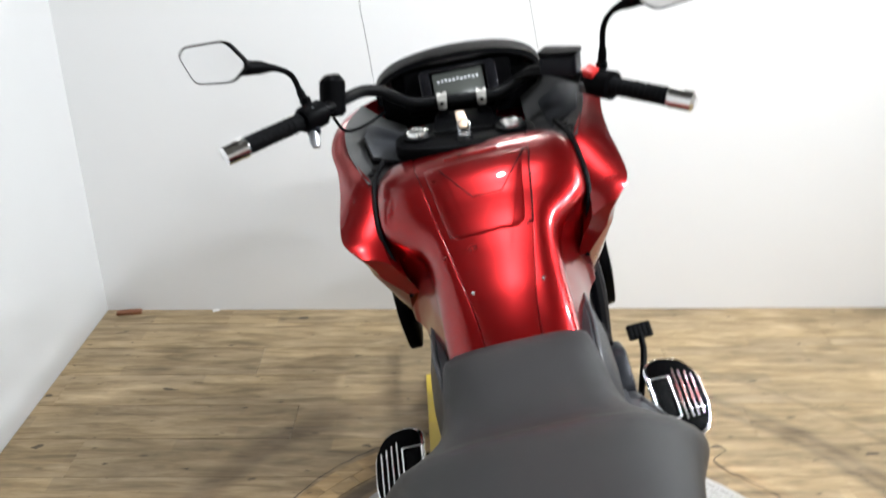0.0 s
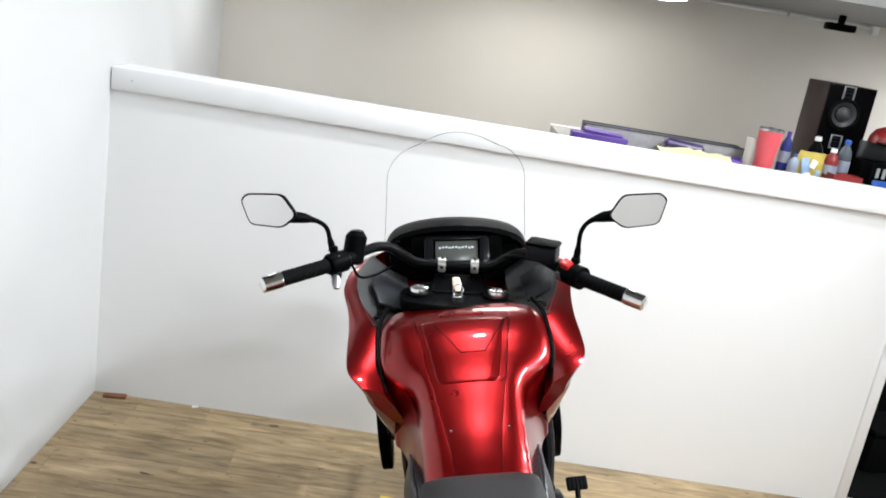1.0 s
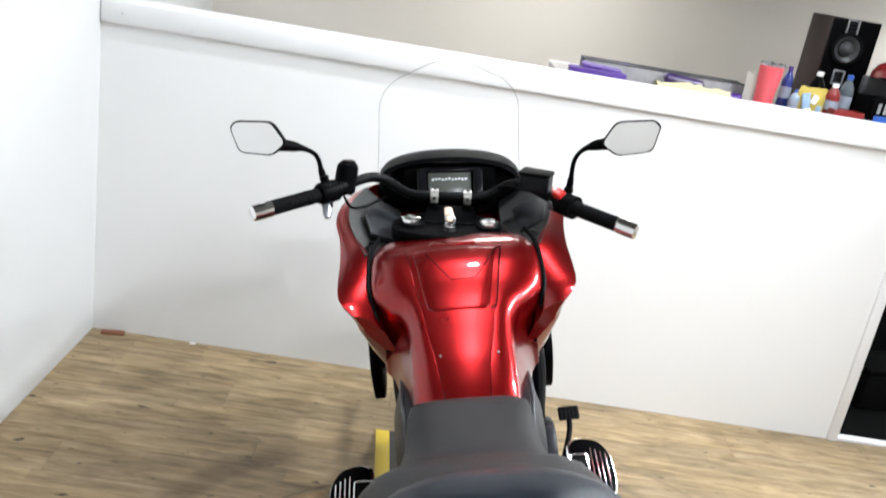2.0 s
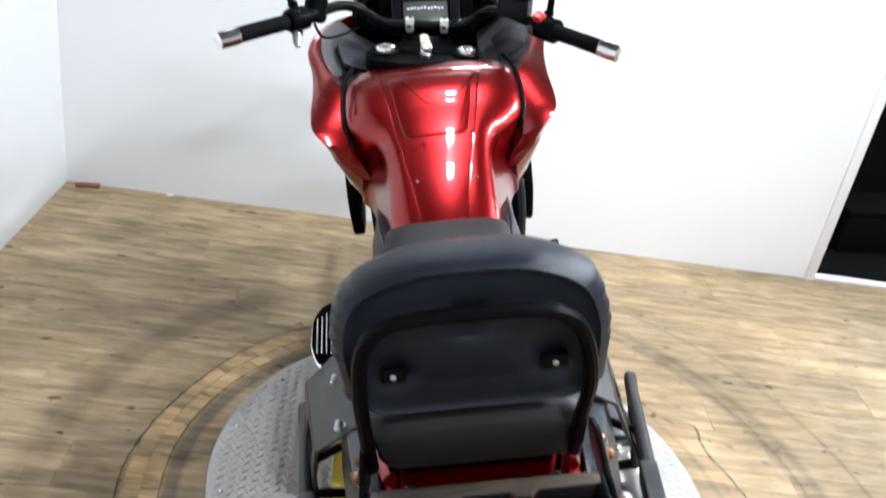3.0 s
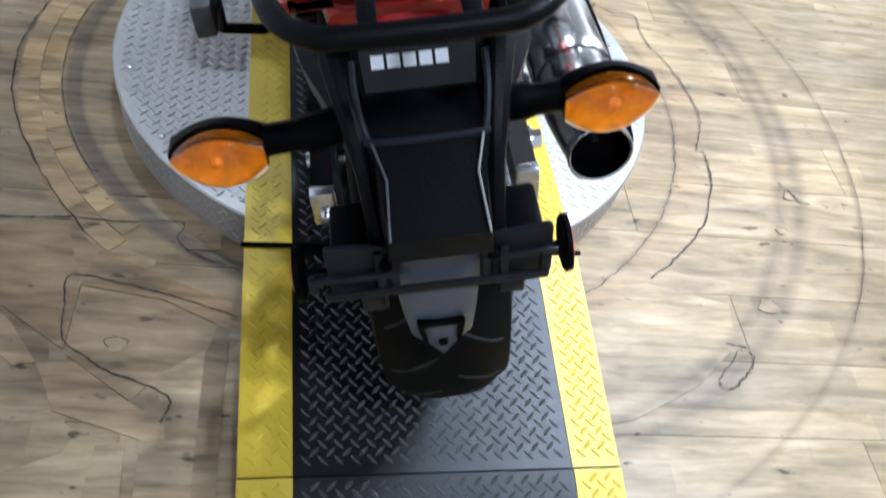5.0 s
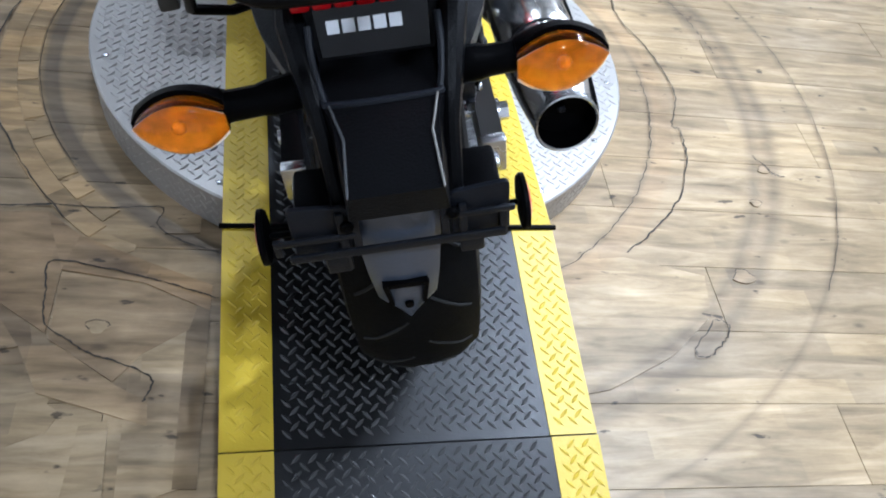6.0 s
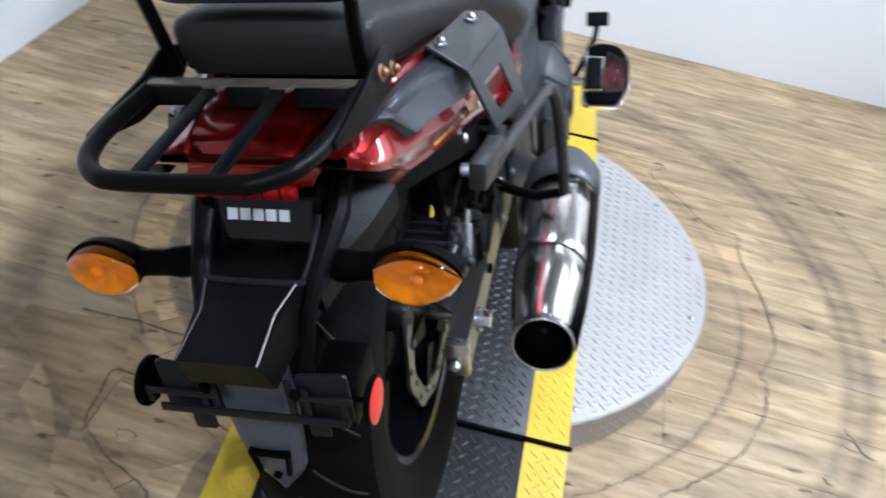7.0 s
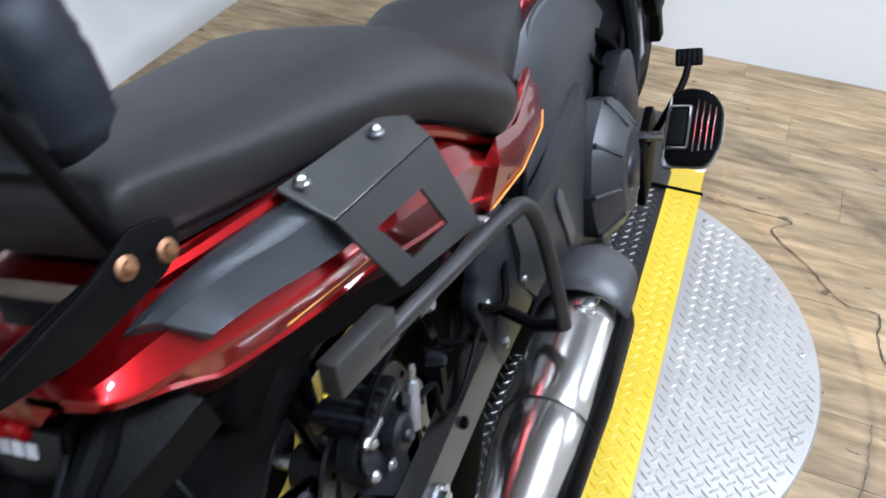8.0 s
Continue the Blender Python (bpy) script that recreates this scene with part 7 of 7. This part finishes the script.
def crack(points, width=0.0022, wobble=0.004, seed=1, n=10):
    """A jagged dark gap that lies in the floor."""
    rn = random.Random(seed)
    line = curve([(x, y, 0.0036 + 0.00003 * seed) for x, y in points], n)
    bm = bmesh.new()
    rows = []
    for i, p in enumerate(line):
        q = line[min(i + 1, len(line) - 1)] - line[max(i - 1, 0)]
        side = Vector((-q.y, q.x, 0)).normalized()
        c = p + side * rn.uniform(-wobble, wobble)
        w = width * rn.uniform(0.3, 1.0)
        rows.append((bm.verts.new(c - side * w), bm.verts.new(c + side * w)))
    for a, b in zip(rows, rows[1:]):
        bm.faces.new((a[0], a[1], b[1], b[0]))
    return part("floor_crack", bm, CRACK, floor)


crack([polar(0.724 + 0.008 * math.sin(a * 0.11), a) for a in range(112, 232, 8)], 0.0022, 0.002, 1, 5)
crack([polar(0.641, a) for a in range(128, 220, 8)], 0.0012, 0.001, 2, 5)
crack([(0.239, 0.728), (0.34, 0.715), (0.441, 0.709), (0.402, 0.653), (0.50, 0.55), (0.569, 0.468), (0.640, 0.462), (0.645, 0.37), (0.70, 0.21), (0.715, 0.07), (0.675, -0.04), (0.690, -0.06), (0.675, -0.16), (0.62, -0.28), (0.55, -0.36), (0.47, -0.43)], 0.0022, 0.003, 3, 8)
crack([polar(0.684 + 0.006 * math.sin(a), a) for a in range(-62, 6, 6)], 0.0013, 0.003, 4, 5)
crack([(-0.70, -0.375), (-0.64, -0.372), (-0.582, -0.366)], 0.0026, 0.001, 5)
crack([(-0.582, -0.366), (-0.50, -0.37), (-0.401, -0.364), (-0.403, -0.405), (-0.36, -0.440), (-0.297, -0.463), (-0.27, -0.48)], 0.0018, 0.0012, 6)
crack([(-0.289, -0.564), (-0.34, -0.545), (-0.402, -0.525), (-0.48, -0.505), (-0.561, -0.495), (-0.558, -0.56), (-0.55, -0.617), (-0.51, -0.65), (-0.474, -0.675), (-0.42, -0.695), (-0.377, -0.721), (-0.385, -0.76)], 0.0020, 0.0012, 7)
crack([(0.607, -0.583), (0.63, -0.60), (0.60, -0.64), (0.56, -0.67), (0.545, -0.65), (0.607, -0.583)], 0.0018, 0.003, 8)
crack([(0.862, -0.150), (0.868, -0.172), (0.880, -0.186), (0.900, -0.192)], 0.003, 0.003, 9)
crack([(0.846, -0.128), (0.850, -0.142), (0.858, -0.150)], 0.002, 0.002, 12)
crack([polar(0.925, a) for a in range(8, 34, 5)], 0.001, 0.004, 10)
crack([polar(1.10, a) for a in range(-34, 26, 6)], 0.0010, 0.002, 11, 4)


layers = itertools.count()


def patch(points, material):
    """A thin mended or bared piece; each lies a hair higher than the one before it."""
    b = slab(points, "xy", -0.003, 0.0005 + 0.00003 * next(layers))
    return part("worn_patch", b, material, floor)


def ring_patch(r0, r1, a0, a1, material, step=2):
    pts = [polar(r0, a) for a in range(a0, a1 + 1, step)] + [polar(r1, a) for a in range(a1, a0 - 1, -step)]
    return patch(pts, material)


def worn_spot(x, y, rx, ry, turn, material, seed):
    """An irregular worn or mended piece of board."""
    rn = random.Random(seed)
    n = 13
    pts = []
    for i in range(n):
        a = 2 * math.pi * i / n
        q = rn.uniform(0.72, 1.15)
        u, v = rx * q * math.cos(a), ry * q * math.sin(a)
        c, s_ = math.cos(radians(turn)), math.sin(radians(turn))
        pts.append((x + u * c - v * s_, y + u * s_ + v * c))
    return patch(pts, material)


for i, (x, y, rx, ry, turn, m_) in enumerate((
    (-0.80, -0.47, 0.20, 0.06, 8, PLANKDARK), (-0.66, -0.62, 0.12, 0.07, -20, PLANKDARK), (-0.84, -0.72, 0.08, 0.10, 10, PLANKPALE),
    (-0.60, -0.80, 0.12, 0.05, 25, PLANKPALE), (-0.95, -0.88, 0.20, 0.05, 3, PLANKDARK), (-0.50, -0.45, 0.08, 0.03, -12, PLANKPALE),
    (-0.74, -0.98, 0.13, 0.07, 40, PLANKDARK), (-1.05, -0.58, 0.16, 0.06, 0, PLANKDARK), (-0.47, -0.58, 0.07, 0.04, 30, PLANKDARK), (-0.55, -1.04, 0.14, 0.04, -5, PLANKPALE))):
    worn_spot(x, y, rx, ry, turn, m_, 40 + i)

for k, a in enumerate(range(118, 226, 5)):
    ring_patch(0.6445, 0.681, a, a + 4 if k % 3 else a + 5, (BARE, PALE, BARE, PLANKPALE)[k % 4], 1)
    ring_patch(0.683, 0.7205, a + 1, a + 6, (BARE, BARE, PALE)[k % 3], 1)
patch([(-0.415, -0.640), (-0.335, -0.645), (-0.322, -0.90), (-0.405, -0.93)], PALE)
patch([(-0.47, -0.80), (-0.43, -0.79), (-0.42, -0.95), (-0.48, -0.95)], PALE)
patch([(0.300, -0.46), (0.46, -0.44), (0.617, -0.48), (0.600, -0.575), (0.50, -0.665), (0.365, -0.735), (0.312, -0.745)], PALER)
# Mended and bared pieces of the floor beside the ramp.
patch([(-0.397, -0.674), (-0.332, -0.627), (-0.323, -0.747), (-0.393, -0.723)], PLANKPALE)
patch([(-0.335, -0.577), (-0.300, -0.580), (-0.296, -0.900), (-0.330, -0.900)], PLANKDARK)
patch([(-0.391, -0.379), (-0.330, -0.374), (-0.330, -0.420), (-0.389, -0.424)], PLANKPALE)
for piece in ([(-0.80, -0.400), (-0.588, -0.381), (-0.543, -0.511), (-0.545, -0.638), (-0.681, -0.538), (-0.80, -0.47)], [(-0.588, -0.381), (-0.526, -0.435), (-0.543, -0.511)],
              [(-0.526, -0.435), (-0.402, -0.492), (-0.411, -0.533), (-0.543, -0.511)], [(-0.402, -0.492), (-0.300, -0.535), (-0.300, -0.588), (-0.411, -0.533)]):
    patch(piece, PLANKRUST)
patch([(-0.70, -0.520), (-0.628, -0.594), (-0.579, -0.663), (-0.61, -0.670), (-0.690, -0.60)], PLANKBARE)
patch([(-0.542, -0.515), (-0.410, -0.538), (-0.321, -0.581), (-0.330, -0.627), (-0.397, -0.674), (-0.434, -0.725), (-0.538, -0.649)], PLANKOLIVE)
patch([(-0.579, -0.663), (-0.523, -0.660), (-0.427, -0.732), (-0.379, -0.759), (-0.375, -0.800), (-0.538, -0.745)], PLANKBARE)
for x, y, r in ((0.857, -0.171, 0.014), (0.80, -0.277, 0.012), (0.70, -0.479, 0.022), (-0.47, -0.625, 0.016)):
    pts = [(x + r * (1 + 0.3 * math.sin(3 * a + x * 40)) * math.cos(a), y + r * 0.8 * math.sin(a)) for a in (2 * math.pi * k / 14 for k in range(14))]
    patch(pts, PALER)
    crack([(p[0], p[1]) for p in pts[:9]], 0.001, 0.001, 20, 3)

scrap = thing("wood_scrap", "small orange-brown wood scrap lying by the wall", "scrap", pose(-1.325, 1.436, 0.0, 0, 0, 8))
part("chip", box(-0.04, 0.04, -0.012, 0.012, 0.0005, 0.012, 0.003), mat("orange_brown_wood", (0.17, 0.065, 0.028), 0.6, 0, 0.3, 60, 0.3, 200), scrap)
chip = thing("paint_chip", "small white paint chip on the floor by the wall", "chip", pose(-1.04, 1.452, 0.0, 0, 0, 20))
part("flake", box(-0.011, 0.011, -0.006, 0.006, 0.0005, 0.004, 0.001), TRIM, chip)


# ---- floor planks ----
PW, PL = 0.152, 1.22
pm = {}
for row in range(-20, 11):
    y0 = row * PW
    shift_ = (row * 0.437) % 1.0 * PL
    for col in range(-3, 5):
        x0 = col * PL + shift_ - 0.9
        x1, y1 = x0 + PL - 0.0007, y0 + PW - 0.0007
        x0, x1 = max(x0, XL + 0.001), min(x1, 2.59)
        y1 = min(y1, YB - 0.001) if row * PW < YB < y1 and x1 < 1.5 else y1
        y0 = max(y0, -2.99)
        if x1 - x0 < 0.004 or y0 > 1.55 or y1 - y0 < 0.004:
            continue
        key = (round(x1 - x0, 3), round(y1 - y0, 3))
        if key not in pm:
            b = box(0, key[0], 0, key[1], -0.006, 0.0, 0.0003, 1)
            me = bpy.data.meshes.new("plank")
            b.to_mesh(me)
            b.free()
            me.materials.append(PLANK)
            pm[key] = me
        ob = new("plank", pm[key])
        ob.location = (x0, y0, 0)
        ob.parent = floor
